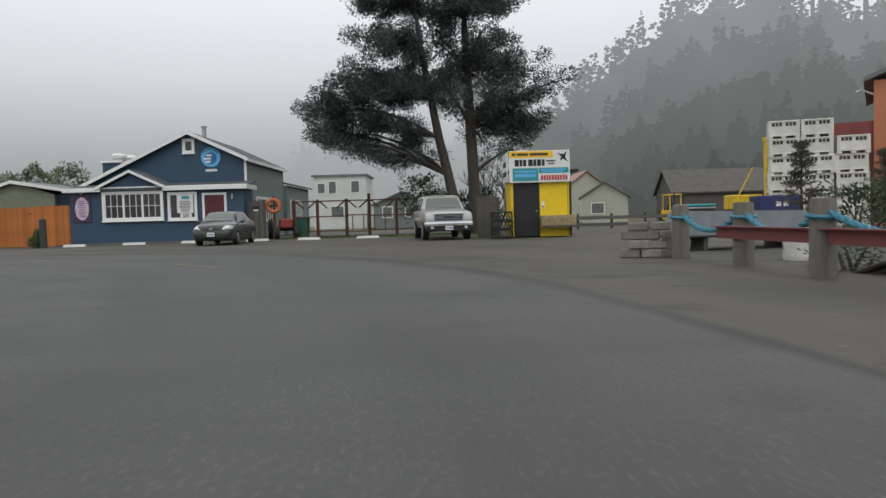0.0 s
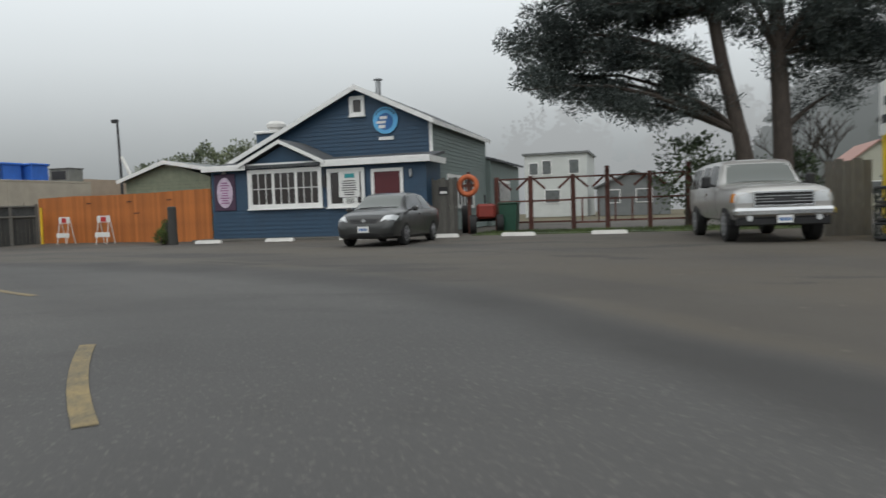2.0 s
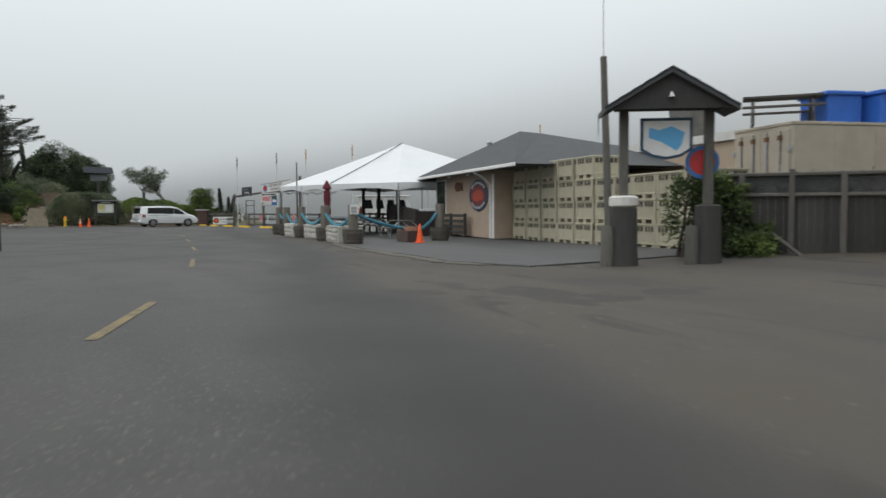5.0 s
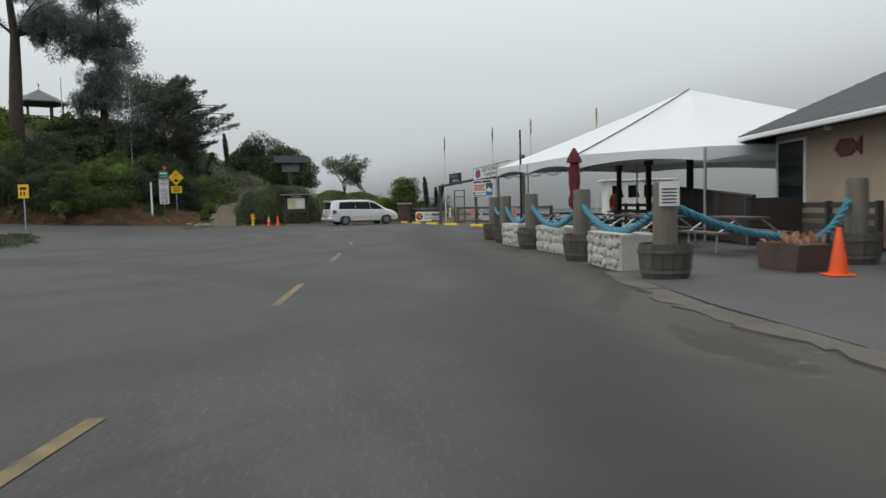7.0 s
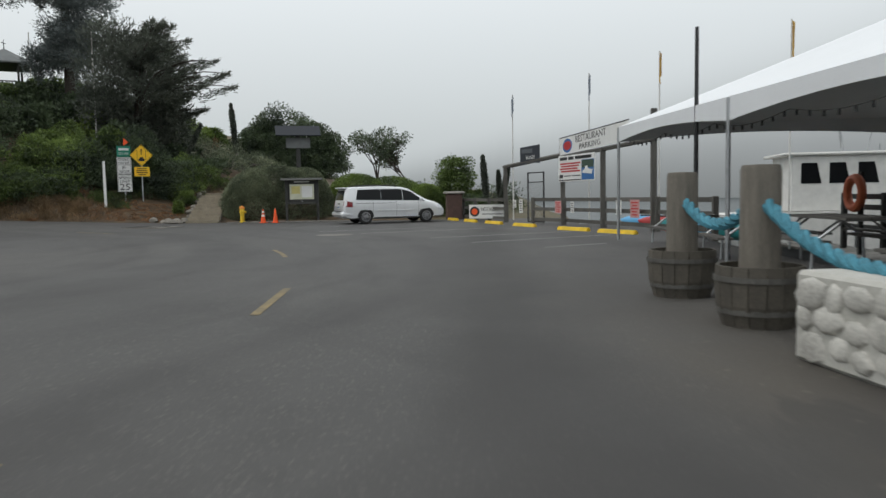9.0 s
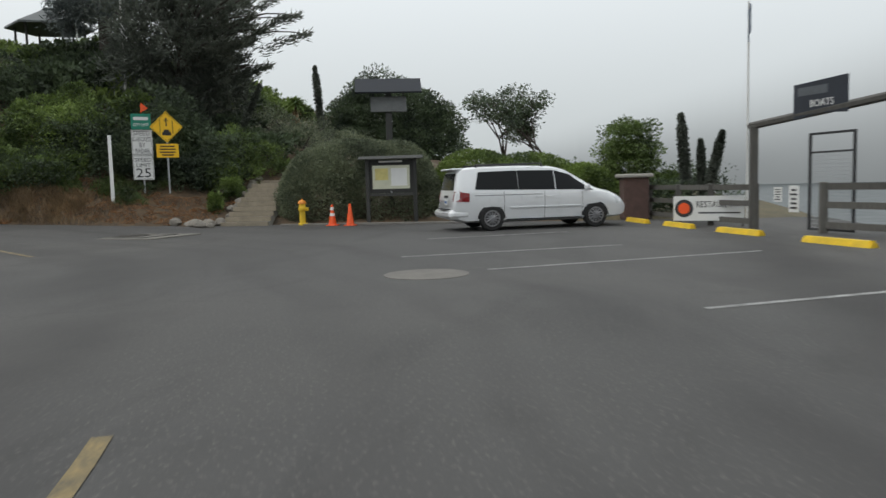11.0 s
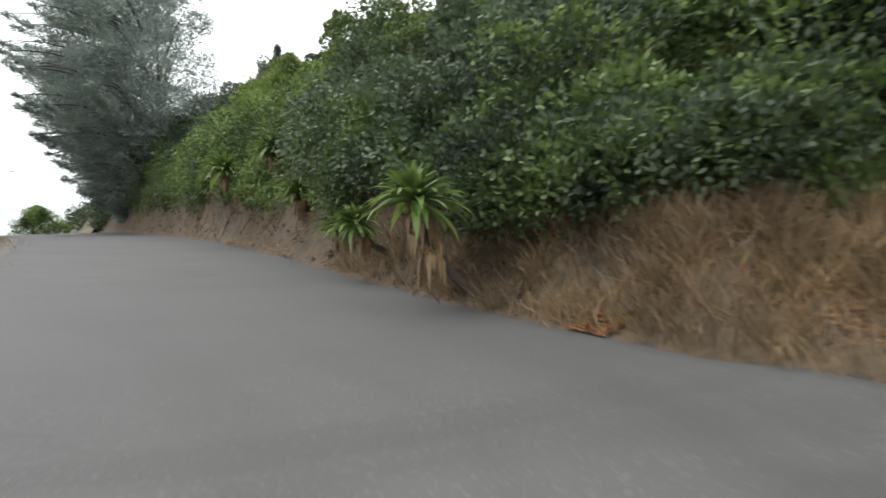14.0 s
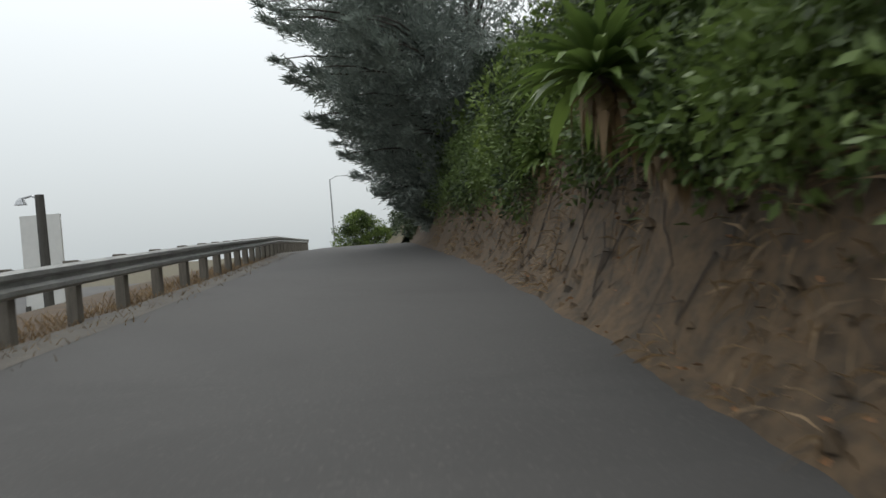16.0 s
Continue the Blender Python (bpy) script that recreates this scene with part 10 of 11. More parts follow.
# ---- the hillside ----
def hillside_brush():
    rnd = random.Random(31)
    groups = {"dark": [], "mid": [], "light": []}
    for k in range(1150):
        y = rnd.uniform(-76, 11.0) if k % 6 == 0 else rnd.uniform(-48, 11.0)
        x = road_right(min(y, 9.4)) - rnd.uniform(0.6, 30)
        d = road_right(min(y, 9.4)) - x
        if d > 14 and rnd.random() < 0.4:
            continue
        if y > 3.0 and d < (2.4 if y < 3.8 else 4.4):
            continue
        if y > 8.4 and d < 11:
            continue
        if y > 3 and d > 8 + rnd.uniform(0, 4):
            continue
        if y < -8 and d < 1.2 or -8 <= y < -3 and d < 0.9:
            continue
        if -3 <= y <= 3.2 and d < 0.85 + max(0, y) * 0.55:
            continue
        g = ground_height(x, y)
        r = rnd.uniform(0.8, 1.6)
        tall = rnd.uniform(0.8, 1.5)
        if y > 4 and d > 8:
            tall *= 0.45
        if y > 2 and d < 6:
            tall *= 1.25
        v = noise.noise(Vector((x * 0.16, y * 0.16, 2)))
        kind = "light" if v > (-0.05 if -20 < y < 1 else 0.04) + rnd.uniform(-.1, .1) else ("mid" if v > -0.16 + rnd.uniform(-.1, .1) else "dark")
        if y > 3.5:
            kind = "dark"
        if x < -92 and y < -2:
            tall *= 0.55
        elif -7 < y < 3 and x < -88.5:
            tall *= 0.8
        groups[kind].append((x, y, g + tall * 0.45, r, r, tall))
        if rnd.random() < 0.35:
            groups[kind].append((x + rnd.uniform(-.6, .6), y + rnd.uniform(-.6, .6), g + tall * 1.3, r * .7, r * .7, tall * .6))
    near = lambda b: road_right(b[1]) - b[0] < 7.5 and b[1] > -30
    for kind, m, lab in (("dark", DARKSHRUB, "dark green brush on the hillside"), ("mid", SHRUB, "green leafy brush on the hillside"), ("light", BRIGHT, "bright green leafy brush on the hillside")):
        a = [b for b in groups[kind] if near(b)]
        c = [b for b in groups[kind] if not near(b)]
        if a:
            needles("hillside_brush", a, 1500, 0.13, 0.065, m, None, shell=0.78, lower=-0.6, up=0.1, spread=0.8, label=lab, category="brush")
        if c:
            needles("hillside_brush", c, 300, 0.26, 0.14, m, None, shell=0.6, lower=-0.3, up=0.15, spread=0.8, label=lab, category="brush")
    end = [(road_right(y) - rnd.uniform(.4, 3.4), y, hill_road(y) + rnd.uniform(.3, 2.4), .8, .8, .8) for y in [rnd.uniform(-78, -47) for k in range(110)]]
    needles("hillside_brush", end, 420, 0.22, 0.11, DARKSHRUB, None, shell=0.6, label="dark brush at the far end of the cut bank", category="brush")
    low = {0: [], 1: []}
    for k in range(150):
        y = rnd.uniform(-4.5, 3.6)
        d = rnd.uniform(0.9, 2.4) + max(0, y - 1) * 0.3
        x = road_right(y) - d
        low[k % 2].append((x, y, ground_height(x, y) + rnd.uniform(.15, .5), .65, .75, .6))
    needles("hillside_brush", low[0], 900, 0.12, 0.06, SHRUB, None, shell=0.7, lower=-0.6, up=0.1, label="green leafy brush low on the slope", category="brush")
    needles("hillside_brush", low[1], 900, 0.12, 0.06, DARKSHRUB, None, shell=0.7, lower=-0.6, up=0.1, label="dark green brush low on the slope", category="brush")
    # dark undergrowth behind the road signs, and weeds at their foot
    under, foot = [], []
    for k in range(70):
        y, d = rnd.uniform(2.6, 8.3), rnd.uniform(3.9, 5.4)
        x = road_right(y) - d
        under.append((x, y, ground_height(x, y) + rnd.uniform(.2, .9), .75, .75, .7))
    for k in range(34):
        y, d = rnd.uniform(2.2, 6.6), rnd.uniform(1.9, 3.6)
        x = road_right(y) - d
        foot.append((x, y, ground_height(x, y) + rnd.uniform(-.05, .12), .34, .34, .28))
    needles("hillside_brush", under, 1100, 0.12, 0.06, DARKSHRUB, None, shell=0.7, lower=-0.7, up=0.1, label="dark undergrowth behind the road signs", category="brush")
    needles("sign_foot_weeds", foot, 420, 0.13, 0.03, SHRUB, None, shell=0.4, up=0.5, label="low green weeds at the foot of the signs", category="weeds")
    # hanging growth over the cut bank
    hang = []
    for k in range(420):
        y = rnd.uniform(-46, -4.0)
        d = rnd.uniform(0.62, 2.0)
        if d < 1.0 and rnd.random() < .45:
            continue
        x = road_right(y) - d
        hang.append((x, y, ground_height(x, y) + rnd.uniform(.1, .8), .6, .7, .55))
    needles("hanging_brush", hang, 520, 0.12, 0.05, SHRUB, None, shell=0.4, up=-0.2, label="green growth hanging over the cut bank", category="brush")


hillside_brush()


def rosette(head, r, seed, root=None):
    """A large rosette of long arching leaves on a woody stem, with dead leaves hanging round the stem."""
    rnd = random.Random(seed)
    x, y, z = head
    if root is None:
        root = (x - 0.75 * r - 0.2, y + rnd.uniform(-.15, .15))
    gz = min(ground_height(*root), z - 0.35)
    t = thing("rosette_plant", pose(x, y, z), "large green rosette of long arching leaves on a woody stem", "plant", "rosettes on the bank")
    dx, dy, dz = root[0] - x, root[1] - y, gz - z - 0.15
    part("stem", Shape().tube([(dx, dy, dz), (dx * .55, dy * .6, dz * .72), (dx * .12, dy * .2, dz * .3), (0, 0, 0)], [.06, .055, .05, .04], 8), BARK, t, smooth=True)
    s = Shape()
    n = 84
    for k in range(n):
        a = k * 2.39996 + rnd.uniform(-.2, .2)
        u = k / n
        e = radians(84 - 98 * u + rnd.uniform(-12, 12))
        L = r * rnd.uniform(.78, 1.12) * (0.62 + 0.5 * u)
        w = r * rnd.uniform(.06, .085)
        droop = rnd.uniform(.5, 1.25)
        c, sn = math.cos(a), math.sin(a)
        v_, h, zz = [], 0.0, 0.0
        for j in range(6):
            q = j / 5
            el = e - droop * q * q
            if j:
                h, zz = h + L / 5 * math.cos(el), zz + L / 5 * math.sin(el)
            ww = w * math.sin(math.pi * (0.16 + 0.80 * q ** 0.9)) if j < 5 else 0.003
            v_ += [(h * c - ww * sn, h * sn + ww * c, zz + ww * .3), (h * c, h * sn, zz - ww * .15), (h * c + ww * sn, h * sn - ww * c, zz + ww * .3)]
        f_ = []
        for j in range(5):
            f_ += [(3 * j, 3 * j + 1, 3 * j + 4, 3 * j + 3), (3 * j + 1, 3 * j + 2, 3 * j + 5, 3 * j + 4)]
        s.add(v_, f_)
    part("leaf_crown", s, ECHIUM, t, smooth=True)
    d = Shape()
    for k in range(60):
        a = rnd.uniform(0, 6.28)
        q = rnd.uniform(.05, .9)
        bx, by, bz = dx * q * .3, dy * q * .3, dz * q * .5
        L, o = r * rnd.uniform(.35, .8), rnd.uniform(.12, .34) * r
        c, sn = math.cos(a), math.sin(a)
        d.add([(bx, by, bz), (bx + o * c - .035 * sn, by + o * sn + .035 * c, bz - L * .35), (bx + o * 1.1 * c, by + o * 1.1 * sn, bz - L), (bx + o * c + .035 * sn, by + o * sn - .035 * c, bz - L * .35)], [(0, 1, 2, 3)])
    tagged(part("dead_leaves", d, DRYGRASS, t), kind="stuff")
    return t


for i, (x, y, z, r) in enumerate(((-84.0, 0.75, 1.72, .66), (-84.1, -2.4, 1.50, .52), (-84.29, -4.43, 1.47, .42), (-84.85, -4.5, 2.30, .60), (-84.25, -7.9, 2.36, .58), (-84.8, -7.9, 3.35, .72), (-85.7, -9.0, 3.85, .78), (-83.25, -13.9, 3.40, .80), (-84.25, -11.1, 3.72, .72), (-83.6, -13.5, 2.78, .42), (-85.6, -10.4, 3.3, .6), (-83.6, -17.0, 4.0, .8), (-83.2, -19.5, 3.3, .6), (-84.2, -22.0, 4.6, .8), (-82.9, -25.0, 3.6, .7))):
    rosette((x + 0.12, y, z), r * 1.15, i)


def dry_growth():
    rnd = random.Random(8)
    P, D = [], []
    for k in range(5200):
        y = rnd.uniform(-4.0, 6.3)
        d = abs(rnd.gauss(0.9, 0.75)) + 0.05
        if y > 4.8 and rnd.random() < 0.5:
            continue
        x = road_right(y) - d
        P.append((x, y, ground_height(x, y) - 0.02))
        a = rnd.uniform(0, 6.28)
        D.append((0.5 * math.cos(a), 0.5 * math.sin(a), 1.0))
    for k in range(60):
        y0, d0 = rnd.uniform(-2.0, 5.2), rnd.uniform(0.15, 1.9)
        for j in range(130):
            x, y = road_right(y0) - d0 + rnd.gauss(0, .13), y0 + rnd.gauss(0, .16)
            P.append((x, y, ground_height(x, y) - 0.02))
            D.append((rnd.gauss(0, .45), rnd.gauss(0, .45), 1.0))
    single("dry_grass", leaf_mesh("dry_grass", np.array(P), np.array(D), 0.44, 0.018, 1, 0.2), DRYGRASS, "dry straw-brown grass along the foot of the bank", "grass", kind="stuff")
    # rootlets, weeds and straw on the face of the cut
    P, D = [], []
    for k in range(15000):
        y = rnd.uniform(-36, 1.0)
        d = rnd.uniform(0.1, 1.5) if k % 3 else rnd.uniform(0.7, 1.7)
        if noise.noise(Vector((y * .7, d * 1.5, 3))) < -0.12:
            continue
        x = road_right(y) - d
        P.append((x + .02, y, ground_height(x, y) + 0.01))
        D.append((rnd.gauss(.5, .4), rnd.gauss(0, .7), rnd.gauss(-.1, .7)))
    single("bank_straw", leaf_mesh("bank_straw", np.array(P), np.array(D), 0.24, 0.018, 1, 0.25), DRYGRASS, "straw, dead stems and rootlets on the cut bank", "dry growth", kind="stuff")
    clods = Shape()
    for k in range(420):
        y, d = rnd.uniform(-30, -1), rnd.uniform(.05, 1.25)
        x, r = road_right(y) - d, rnd.uniform(.03, .10) * (1.4 if k % 9 == 0 else 1)
        c = Vector((x, y, ground_height(x, y)))
        ring_ = [(r * rnd.uniform(.8, 1.3), 0) for j in range(6)]
        v = [tuple(c + Vector((ring_[j][0] * math.cos(j * 1.047), ring_[j][0] * 1.3 * math.sin(j * 1.047), rnd.uniform(-.5, .1) * r))) for j in range(6)]
        v.append(tuple(c + Vector((r * .6, 0, r * rnd.uniform(.5, .9)))))
        clods.add(v, [(j, (j + 1) % 6, 6) for j in range(6)])
    single("bank_clods", clods, DRYSOIL, "clods of dry earth on the cut bank", "earth", kind="stuff")
    P, D = [], []
    for k in range(300):
        y0, d0 = rnd.uniform(-36, 0.5), rnd.uniform(.7, 1.7)
        for j in range(26):
            x, y = road_right(y0) - d0 + rnd.gauss(0, .09), y0 + rnd.gauss(0, .12)
            P.append((x + .04, y, ground_height(x, y) + rnd.uniform(0, .12)))
            D.append((rnd.gauss(.6, .5), rnd.gauss(0, .7), rnd.gauss(.3, .6)))
    single("bank_weeds", leaf_mesh("bank_weeds", np.array(P), np.array(D), 0.13, 0.05, 1, 0.2), SHRUB, "small green weeds rooted in the cut bank", "weeds", kind="stuff")
    r_ = Shape()
    for k in range(60):
        y0, d0 = rnd.uniform(-30, -2), rnd.uniform(.5, 1.5)
        pts = []
        for j in range(6):
            y, d = y0 + (j - 2.5) * rnd.uniform(.1, .2) * (1 if k % 2 else -1), d0 - j * rnd.uniform(.04, .12)
            x = road_right(y) - max(.1, d)
            pts.append((x + .05, y, ground_height(x, y) + .03))
        r_.tube(pts, [.011, .010, .009, .007, .005, .003], 5)
    single("bank_roots", r_, BARK, "bare roots crossing the face of the cut bank", "roots", kind="stuff")
    P, D = [], []
    for k in range(15000):
        y = rnd.uniform(-24, 9.6) if k % 12 == 0 else rnd.uniform(3.0, 9.6)
        d = rnd.uniform(0.45, 3.2) if y > 3.5 else abs(rnd.gauss(0, 0.4)) + 0.05
        x = road_right(y) - d
        P.append((x, y, max(ground_height(x, y), paved(x, y) if d < 0.1 else -9) + 0.015))
        a = rnd.uniform(0, 6.28)
        D.append((math.cos(a), math.sin(a), rnd.uniform(-.1, .35)))
    single("leaf_litter", leaf_mesh("leaf_litter", np.array(P), np.array(D), 0.058, 0.030), LITTER, "scattered dry brown leaves on the slope", "leaf litter", kind="stuff")
    P, D = [], []
    for k in range(6000):
        y = rnd.uniform(-40, -8)
        e = lerp(y, [-80, -60, -25, -16, -6, 0], [-64.5, -68.3, -75.2, -76.4, -77.2, -77.5])
        x = e + rnd.gauss(0.3, 0.5)
        P.append((x, y, ground_height(x, y) - 0.03))
        a = rnd.uniform(0, 6.28)
        D.append((0.5 * math.cos(a), 0.5 * math.sin(a), 1.0))
    single("verge_grass", leaf_mesh("verge_grass", np.array(P), np.array(D), 0.24, 0.016, 1, 0.2), DRYGRASS, "rough dry grass under the guardrail", "grass", kind="stuff")
    P, D = [], []
    for k in range(5000):
        x, y = rnd.uniform(-8.4, 2.4), rnd.uniform(36.95, 39.6)
        P.append((x, y, 0.38))
        a = rnd.uniform(0, 6.28)
        D.append((0.5 * math.cos(a), 0.5 * math.sin(a), 1.0))
    single("lawn_grass", leaf_mesh("lawn_grass", np.array(P), np.array(D), 0.12, 0.02), GRASS, "short green grass before the rail fence", "grass", kind="stuff")


dry_growth()


def cypress(name, base, blobs_n, R, H, label, seed, tips=(), per=330, waist=0.45, material=None):
    """A wind-shaped cypress: dense crown with long feathery sprays at its edge."""
    rnd = random.Random(seed)
    t = thing(name, pose(*base), label, "tree", "cypresses")
    part("trunk", Shape().tube([(0, 0, -1), (.1, 0, H * .3), (0, .2, H * .7)], [.45, .35, .12], 9), BARK, t, smooth=True)
    ls = Shape()
    blobs = []
    for k in range(blobs_n):
        a = rnd.uniform(0, 6.28)
        z = H * rnd.uniform(.12, 1.0)
        w = R * max(0.25, 1 - 0.55 * abs(z / H - waist) ** 1.4 * 2) * math.sqrt(rnd.random()) * .95
        r = rnd.uniform(.8, 1.4)
        blobs.append((w * math.cos(a), w * math.sin(a), z, r, r, r * .75))
        if k % 3 == 0:
            limb(ls, (0, 0, z * .7), blobs[-1][:3], .09, .02, .08)
    sp, sd = [], []
    for x, y, z in tips:
        limb(ls, (x * .35, y * .35, z - .5), (x, y, z), .07, .015, .1)
        d = Vector((x, y, 0)).normalized()
        for j in range(260):
            u = rnd.random() ** 1.3
            c = Vector((x, y, z)) - Vector((d.x, d.y, .34)) * (u * 2.4)
            sp.append((c.x + rnd.gauss(0, .06 + .24 * u), c.y + rnd.gauss(0, .06 + .24 * u), c.z + rnd.gauss(0, .05 + .12 * u) + .1 * u))
            sd.append((d.x + rnd.gauss(0, .5), d.y + rnd.gauss(0, .5), rnd.gauss(.35, .35)))
    part("limb_frame", ls, BARK, t, smooth=True)
    needles("crown", blobs, per, 0.34, 0.06, material or CYPRESS, t, shell=0.3, lower=-1, up=0.35, spread=0.55)
    if sp:
        part("edge_sprays", leaf_mesh("edge_sprays", np.array(sp), np.array(sd), 0.36, 0.05), material or CYPRESS, t)
    return t


# the dark cypress behind the signs
tips = []
rt = random.Random(14)
for k in range(46):
    a = radians(rt.uniform(25, 135))
    z = rt.uniform(3.4, 9.6)
    r = lerp(z, [3.4, 4.4, 6.0, 7.4, 8.8, 9.6], [2.6, 3.8, 5.5, 5.2, 4.2, 2.6]) * rt.uniform(.88, 1.08) * (1.1 if a < 1.8 else 0.64)
    tips.append((r * math.cos(a), r * math.sin(a), z))
cypress("cypress_tree", (-95.0, 3.9, 2.6), 120, 3.3, 9.2, "broad dark cypress on the slope behind the signs", 3, tips, waist=0.62)
# the wall of cypress that leans over the hill road
tips = []
for k in range(120):
    z = rt.uniform(0.6, 14)
    u = z / 14
    a = radians(rt.uniform(-75, 75))
    r = lerp(u, [0, .12, .3, .6, .85, 1], [1.4, 3.5, 6.2, 8.8, 8.2, 5.6]) * rt.uniform(.92, 1.08)
    tips.append((r * math.cos(a), r * math.sin(a) * 1.4, z))
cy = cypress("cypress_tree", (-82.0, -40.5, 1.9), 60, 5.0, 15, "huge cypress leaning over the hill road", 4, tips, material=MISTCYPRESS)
wall = []
rw = random.Random(15)
for k in range(270):
    z = rw.uniform(.3, 15) if k % 3 else rw.uniform(.3, 9)
    u = z / 15
    out = lerp(u, [0, .12, .3, .6, .85, 1], [.9, 2.6, 5.0, 7.4, 6.8, 4.4])
    a = radians(rw.uniform(-110, 110))
    q = rw.uniform(.55, .97)
    wall.append((out * q * math.cos(a), out * q * math.sin(a) * 1.4, z, 1.1, 1.1, .9))
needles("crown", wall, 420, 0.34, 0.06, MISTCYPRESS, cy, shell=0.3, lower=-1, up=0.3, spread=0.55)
cypress("cypress_tree", (-85.6, -35, 3.6), 80, 3.4, 5.5, "dark cypress above the cut bank", 5, (), per=460)
# tall pines on the hilltop
E3 = [(rt.uniform(-2.5, 2.5), rt.choice((-1, 1)) * rt.uniform(2.0, 5.4), rt.uniform(9.6, 16.5)) for k in range(30)]
pine("pine_tree", (-92.6, -6.8, 5.5), [(0, 0, 0, .62), (0, 0, 4, .52), (.1, .2, 7.5, .44), (.1, .3, 10, .34), (.3, 0, 14, .2), (.4, 0, 17, .06)], E3, "tall hilltop pine with hanging moss", 8, per=260, clump=(.85, .6), needle=0.28, hang=0.45, width=0.05, material=HAZEPINE)
E4 = [(rt.uniform(-2.6, 2.6), rt.uniform(-2.5, 2.3), rt.uniform(3, 13.5)) for k in range(46)]
pine("pine_tree", (-97.4, -1.9, 6.5), [(0, 0, 0, .35), (0, 0, 5, .3), (.2, 0, 9, .2), (.3, 0, 14, .06)], E4, "dark pine on the hilltop", 9, ((0, .2, 10.5, 2.2, 2.2, 2.2, 22), (0, 1.2, 7.0, 1.8, 1.6, 1.6, 14)), per=300, clump=(.95, .8), needle=0.28, hang=0.1, width=0.06, material=HAZEPINE)


# hedge domes, garden trees and tower plants by the van
def dome(name, blobs, per, size, width, material, label, shell=0.82):
    t = thing(name, pose(0, 0, 0), label, "hedge", "garden hedges")
    x, y, z, rx, ry, rz = blobs[0]
    s = Shape()
    for k in range(8):
        a = k * .785
        limb(s, (x, y, 0), (x + rx * .6 * math.cos(a), y + ry * .6 * math.sin(a), z + rz * .4), .05, .015, .05)
    part("stem", s, BARK, t)
    needles("leaves", blobs, per, size, width, material, t, shell=shell, lower=-0.35, up=0.25, spread=0.6, lumpy=0.12)


dome("hedge", [(-89.9, 14.1, .5, 1.95, 3.05, 2.65), (-89.7, 15.8, .45, 1.75, 1.9, 2.5), (-89.7, 12.9, .4, 1.75, 1.6, 2.3)], 34000, 0.09, 0.05, HEDGE, "clipped grey-green dome hedge behind the hydrant")
dome("hedge", [(-91.2, 18.6, .4, 1.6, 2.0, 2.2), (-91.0, 20.6, .4, 1.6, 2.4, 2.0), (-90.6, 22.6, .3, 1.5, 1.6, 1.6)], 15000, 0.10, 0.05, BRIGHT, "low yellow-green hedge behind the van")
scrub("garden_tree", [(-111.8, 8.9, 5.3, 3.2, 3.6, 3.3), (-112.2, 6.0, 5.0, 2.6, 2.2, 2.6), (-112.2, 11.9, 4.6, 2.6, 2.3, 2.1), (-110.4, 7.4, 3.8, 2.4, 2.4, 2.0), (-110.4, 10.8, 3.6, 2.4, 2.6, 1.9), (-111.5, 10.9, 5.1, 2.4, 2.4, 2.6), (-111.6, 7.2, 5.6, 2.4, 2.2, 2.7)], 10000, 0.19, 0.10, DARKSHRUB, "round dark garden tree behind the hedge")
scrub("garden_tree", [(-91.5, 24.35, 2.45, 1.1, 1.15, 1.1), (-91.4, 24.3, 1.9, 1.0, 1.05, .9), (-91.9, 23.4, 1.0, .9, .8, .7), (-91.2, 25.5, .9, .8, .8, .6)], 6500, 0.10, 0.055, SHRUB, "round green garden tree by the harbour")
scrub("garden_scrub", [(-91.9, 8.2, 3.0, 1.05, 1.0, 1.0), (-91.3, 8.9, 2.3, 1.0, .9, .9), (-92.6, 9.2, 2.5, 1.0, .9, .9), (-90.3, 8.5, 1.6, .75, .7, .65), (-89.7, 9.2, 1.3, .5, .45, .45), (-93.6, 9.6, 2.0, 1.0, .9, .6), (-88.3, 9.3, .75, .25, .25, .4)], 2400, 0.15, 0.035, BRIGHT, "yellow-green broom scrub beside the steps")
scrub("garden_scrub", [(-91.5, 24.6, .7, 1.0, 1.2, .8), (-89.6, 25.6, .5, .9, 1.0, .7), (-93, 27, .5, 1.2, 1.4, .9), (-97, 27, .6, 2, 2, 1.4), (-96, 21, 1.0, 1.6, 1.6, 1.2)], 1500, 0.15, 0.06, DARKSHRUB, "low garden scrub along the harbour edge")
SLOPE = [(x, y, ground_height(x, y) + h * 0.35, 1.5, 1.5, h) for x, y, h in ((-97.5, 8.6, .8), (-99.5, 7.4, .9), (-100.5, 9.6, .8), (-102.5, 8.0, .9), (-104.5, 6.4, 1.0), (-104.5, 9.2, .9), (-107.0, 7.6, 1.0), (-99.0, 5.6, .9), (-102.0, 5.2, 1.0))]
scrub("garden_scrub", SLOPE, 1500, 0.15, 0.06, HEDGE, "grey-green scrub on the slope above the steps")
scrub("road_island_scrub", [(-60.5, 9.6, .2, 2.2, 1.2, .22), (-64, 8.6, .2, 1.8, 1.2, .2)], 2600, 0.12, 0.03, GRASS, "low grass on the road island")


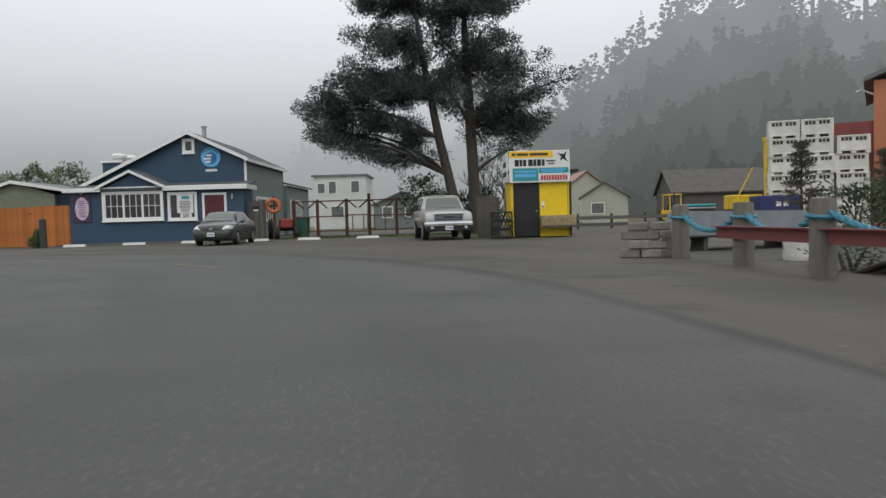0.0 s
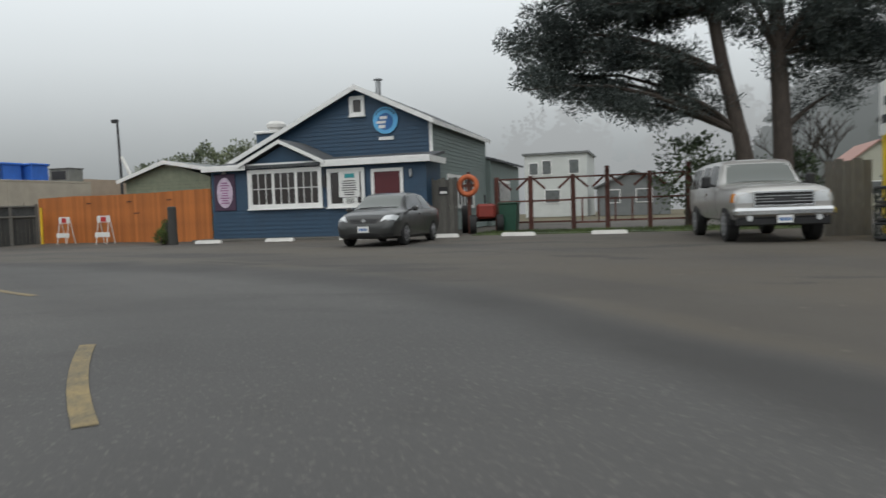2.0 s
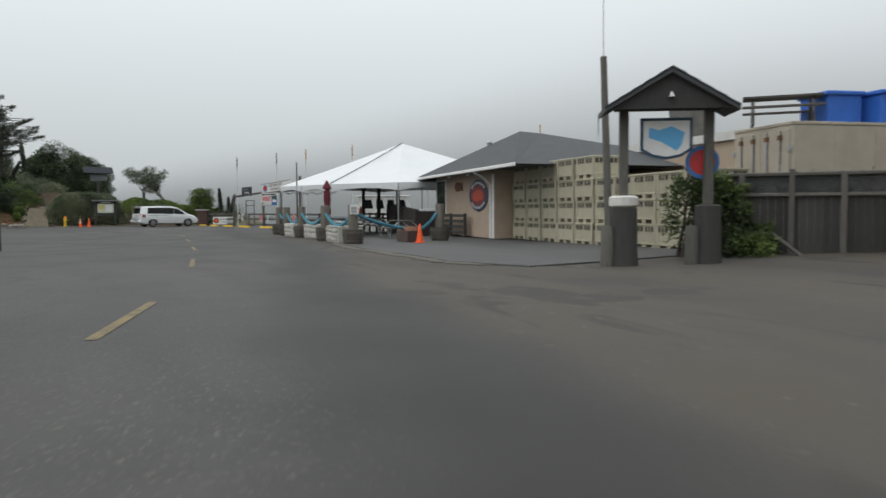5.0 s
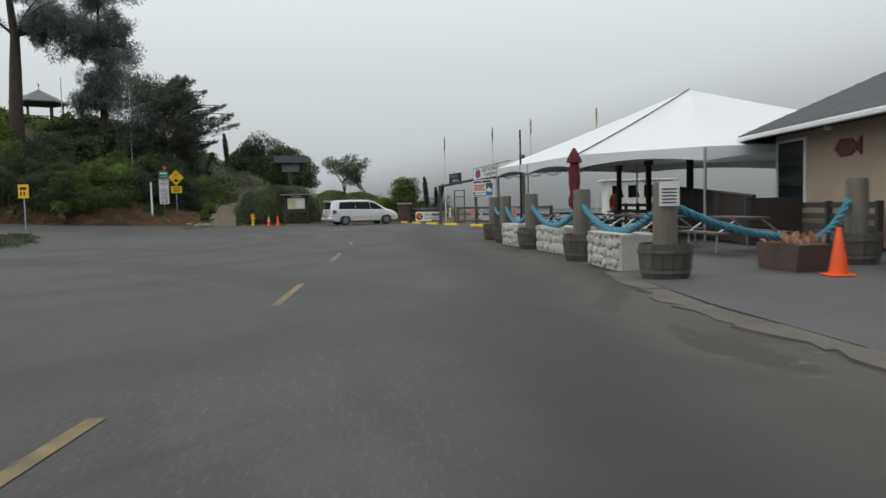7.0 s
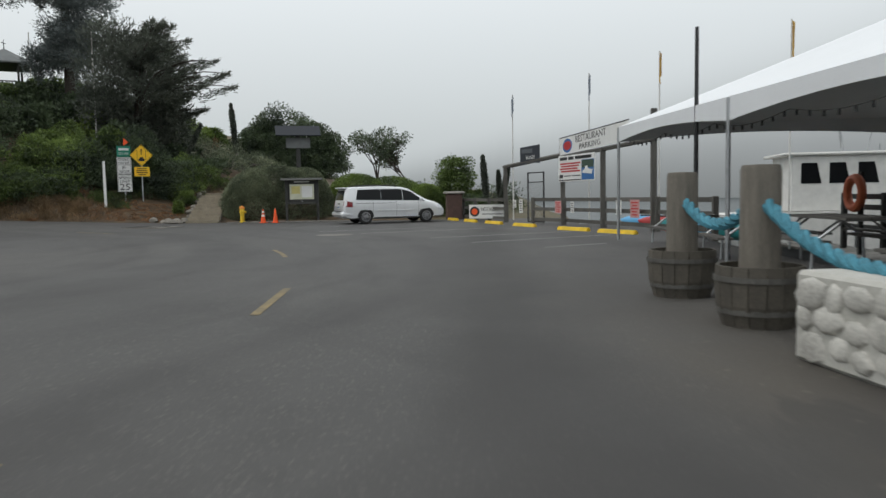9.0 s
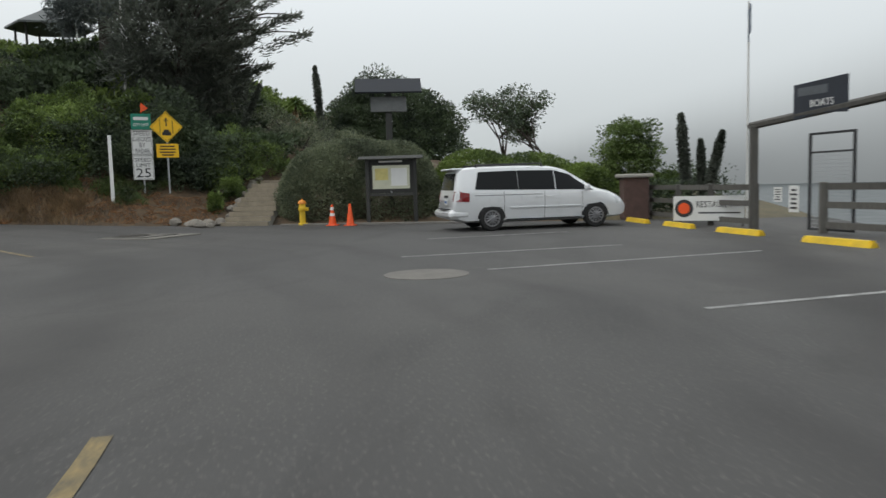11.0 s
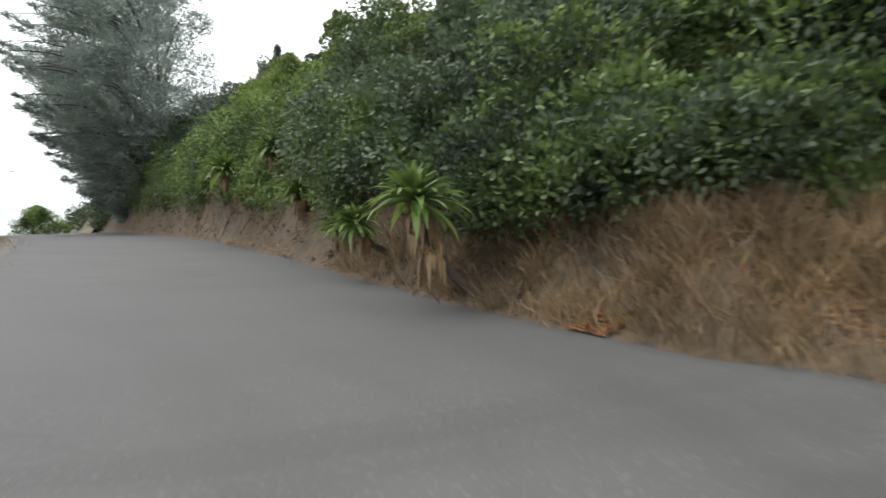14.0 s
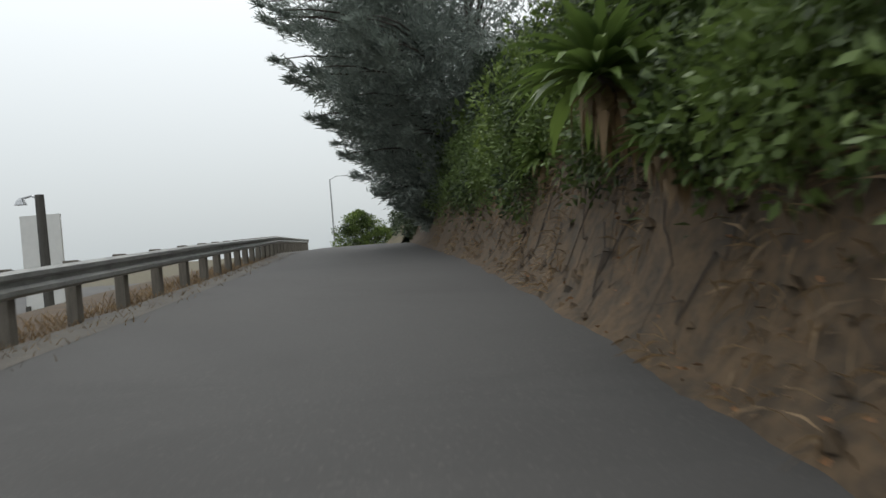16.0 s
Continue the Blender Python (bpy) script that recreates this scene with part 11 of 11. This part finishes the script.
def airy_tree(x, y, h, seed, material):
    rnd = random.Random(seed)
    t = thing("airy_tree", pose(x, y, 0.4), "thin airy tree with sparse small leaves", "tree", "airy trees by the harbour")
    s = Shape()
    blobs = []

    def grow(p, d, L, r, depth):
        q = Vector(p) + d * L
        s.tube([p, tuple(q)], [r, r * .65], 5)
        if depth <= 1:
            blobs.append((q.x, q.y, q.z, .34, .34, .26))
        if depth:
            for k in range(3):
                e = (d + Vector((rnd.uniform(-1, 1), rnd.uniform(-1, 1), rnd.uniform(-.1, .4)))).normalized()
                grow(tuple(q), e, L * rnd.uniform(.6, .85), r * .62, depth - 1)
    grow((0, 0, 0), Vector((0, 0, 1)), h * .3, .10, 4)
    part("branch_frame", s, BARK, t)
    needles("leaves", blobs, 30, 0.14, 0.07, material, t, shell=0.2, lower=-1)


airy_tree(-99.0, 18.6, 6.6, 3, DARKSHRUB)
airy_tree(-98.2, 20.9, 5.4, 4, DARKSHRUB)


def tower_plant(p, top, r, label="tall dark flower spike"):
    t = thing("flower_spike", pose(*p), label, "plant", "tall flower spikes")
    v = Vector(top) - Vector(p)
    bl = []
    for k in range(16):
        u = k / 15
        c = v * (0.12 + 0.88 * u)
        w = r * (0.6 + 0.6 * math.sin(math.pi * (0.15 + 0.75 * u))) * (1 if u < .9 else .6)
        bl.append((c.x, c.y, c.z, w, w, v.length / 26))
    part("stem", Shape().rod((0, 0, 0), tuple(v), r * .45, r * .2, 7), BARK, t)
    needles("floret_mass", bl, 420, 0.10, 0.06, CYPRESS, t, shell=0.3, lower=-1, up=0.3)


tower_plant((-89.6, 26.2, 0.2), (-89.4, 25.95, 3.3), .13)
tower_plant((-91.6, 26.9, 0.2), (-91.5, 26.8, 2.55), .10)
tower_plant((-90.5, 26.8, 0.2), (-90.2, 27.35, 2.75), .12)
tower_plant((-106.4, 6.2, 4.6), (-106.6, 5.8, 8.7), .19)
tower_plant((-93.6, 7.2, 3.2), (-94.2, 8.33, 5.9), .10, "leaning dead flower spike")
tower_plant((-86.6, -23.4, 5.2), (-86.5, -23.3, 9.6), .24)
tower_plant((-87.6, -22.2, 5.5), (-87.4, -22.0, 8.6), .18)
tower_plant((-88.6, -20.5, 6.0), (-88.4, -20.3, 10.4), .24)
rosette((-90.6, 25.9, 0.9), .7, 40, (-90.6, 25.9))
rosette((-106.2, 4.6, 6.5), .95, 41, (-106.2, 4.6))


# ---- hilltop gazebo, sign on the terrace ----
def gazebo():
    g = thing("gazebo", pose(-104.2, -11.1, 9.6), "dark hexagonal gazebo on the hilltop", "gazebo")
    n = 6
    for k in range(n):
        a = 2 * math.pi * k / n
        part("post", Shape().rod((2.0 * math.cos(a), 2.0 * math.sin(a), 0), (2.0 * math.cos(a), 2.0 * math.sin(a), 2.3), .08, n=6), DARKWOOD, g)
        b = 2 * math.pi * (k + 1) / n
        s = Shape()
        p = [(2.6 * math.cos(a), 2.6 * math.sin(a), 2.2), (2.6 * math.cos(b), 2.6 * math.sin(b), 2.2), (0, 0, 3.5)]
        s.add(p + [(x, y, z + .12) for x, y, z in p], [(0, 1, 2), (3, 5, 4), (0, 3, 4, 1), (1, 4, 5, 2), (2, 5, 3, 0)])
        part("roof_panel", s, GREYROOF, g)
        part("rail", Shape().rod((2.0 * math.cos(a), 2.0 * math.sin(a), .9), (2.0 * math.cos(b), 2.0 * math.sin(b), .9), .05, n=5), DARKWOOD, g)
    part("finial", Shape().rod((0, 0, 3.5), (0, 0, 4.3), .04, .02, 6).box(-.25, .25, -.02, .02, 4.0, 4.06), DARKGREY, g)
    part("floor", Shape().prism([(2.2 * math.cos(k * 1.0472), 2.2 * math.sin(k * 1.0472)) for k in range(6)], "z", -.6, .02), DARKWOOD, g)
    s = thing("terrace_sign", pose(-90.6, 15.45, 0.40, rz=109), "grey lettered board under a small dark roof", "sign")
    part("post", Shape().box(-.12, .12, 0.05, .25, -.7, 4.42), DARKWOOD, s)
    part("roof", Shape().prism([(-.40, 4.36), (.35, 4.95), (.32, 5.0), (-.43, 4.41)], "x", -1.25, 1.25), mat("dark_roof_panel", (0.022, 0.025, 0.032), 0.5, 3, 0.3, 0.1, spec=0.25), s)
    bd = part("board", Shape().box(-.68, .68, -.06, 0.04, 3.70, 4.28, bev=.02), mat("grey_board", (0.16, 0.165, 0.165), 0.7), s)
    part("hanger", Shape().box(-.6, -.54, -.02, .02, 4.27, 4.44).box(.54, .6, -.02, .02, 4.27, 4.44), DARKGREY, s)
    for x, y, top in ((-103.5, -8.6, 14.2), (-93.6, 1.9, 11.9)):
        z = ground_height(x, y)
        f = thing("white_pole", pose(x, y, z), "thin white pole standing in the brush", "pole", "white poles on the slope")
        part("shaft", Shape().rod((0, 0, -0.1), (0, 0, top - z), .055, .04, 8), OFFWHITE, f)
    p = thing("stone_pillar", pose(-88.3, 24.4, 0.0, rz=10), "low brown stone pillar with a pale cap", "pillar")
    part("shaft", Shape().box(-.4, .4, -.4, .4, 0, 1.35, bev=.03), mat("brown_stone", (0.10, 0.06, 0.05), .9, 4, .35, .5), p)
    part("cap", Shape().box(-.52, .52, -.52, .52, 1.35, 1.47, bev=.03), CONCRETE, p)


gazebo()
scrub("far_roadside_tree", [(-71.8, -69, 3.1, 1.9, 1.7, 1.7), (-73.2, -68.6, 2.4, 1.5, 1.4, 1.3), (-70.5, -69.4, 2.6, 1.6, 1.4, 1.4), (-71.3, -69, 4.1, 1.2, 1.2, 1.0)], 2500, 0.2, 0.10, BRIGHT, "rounded tree at the end of the hill road")
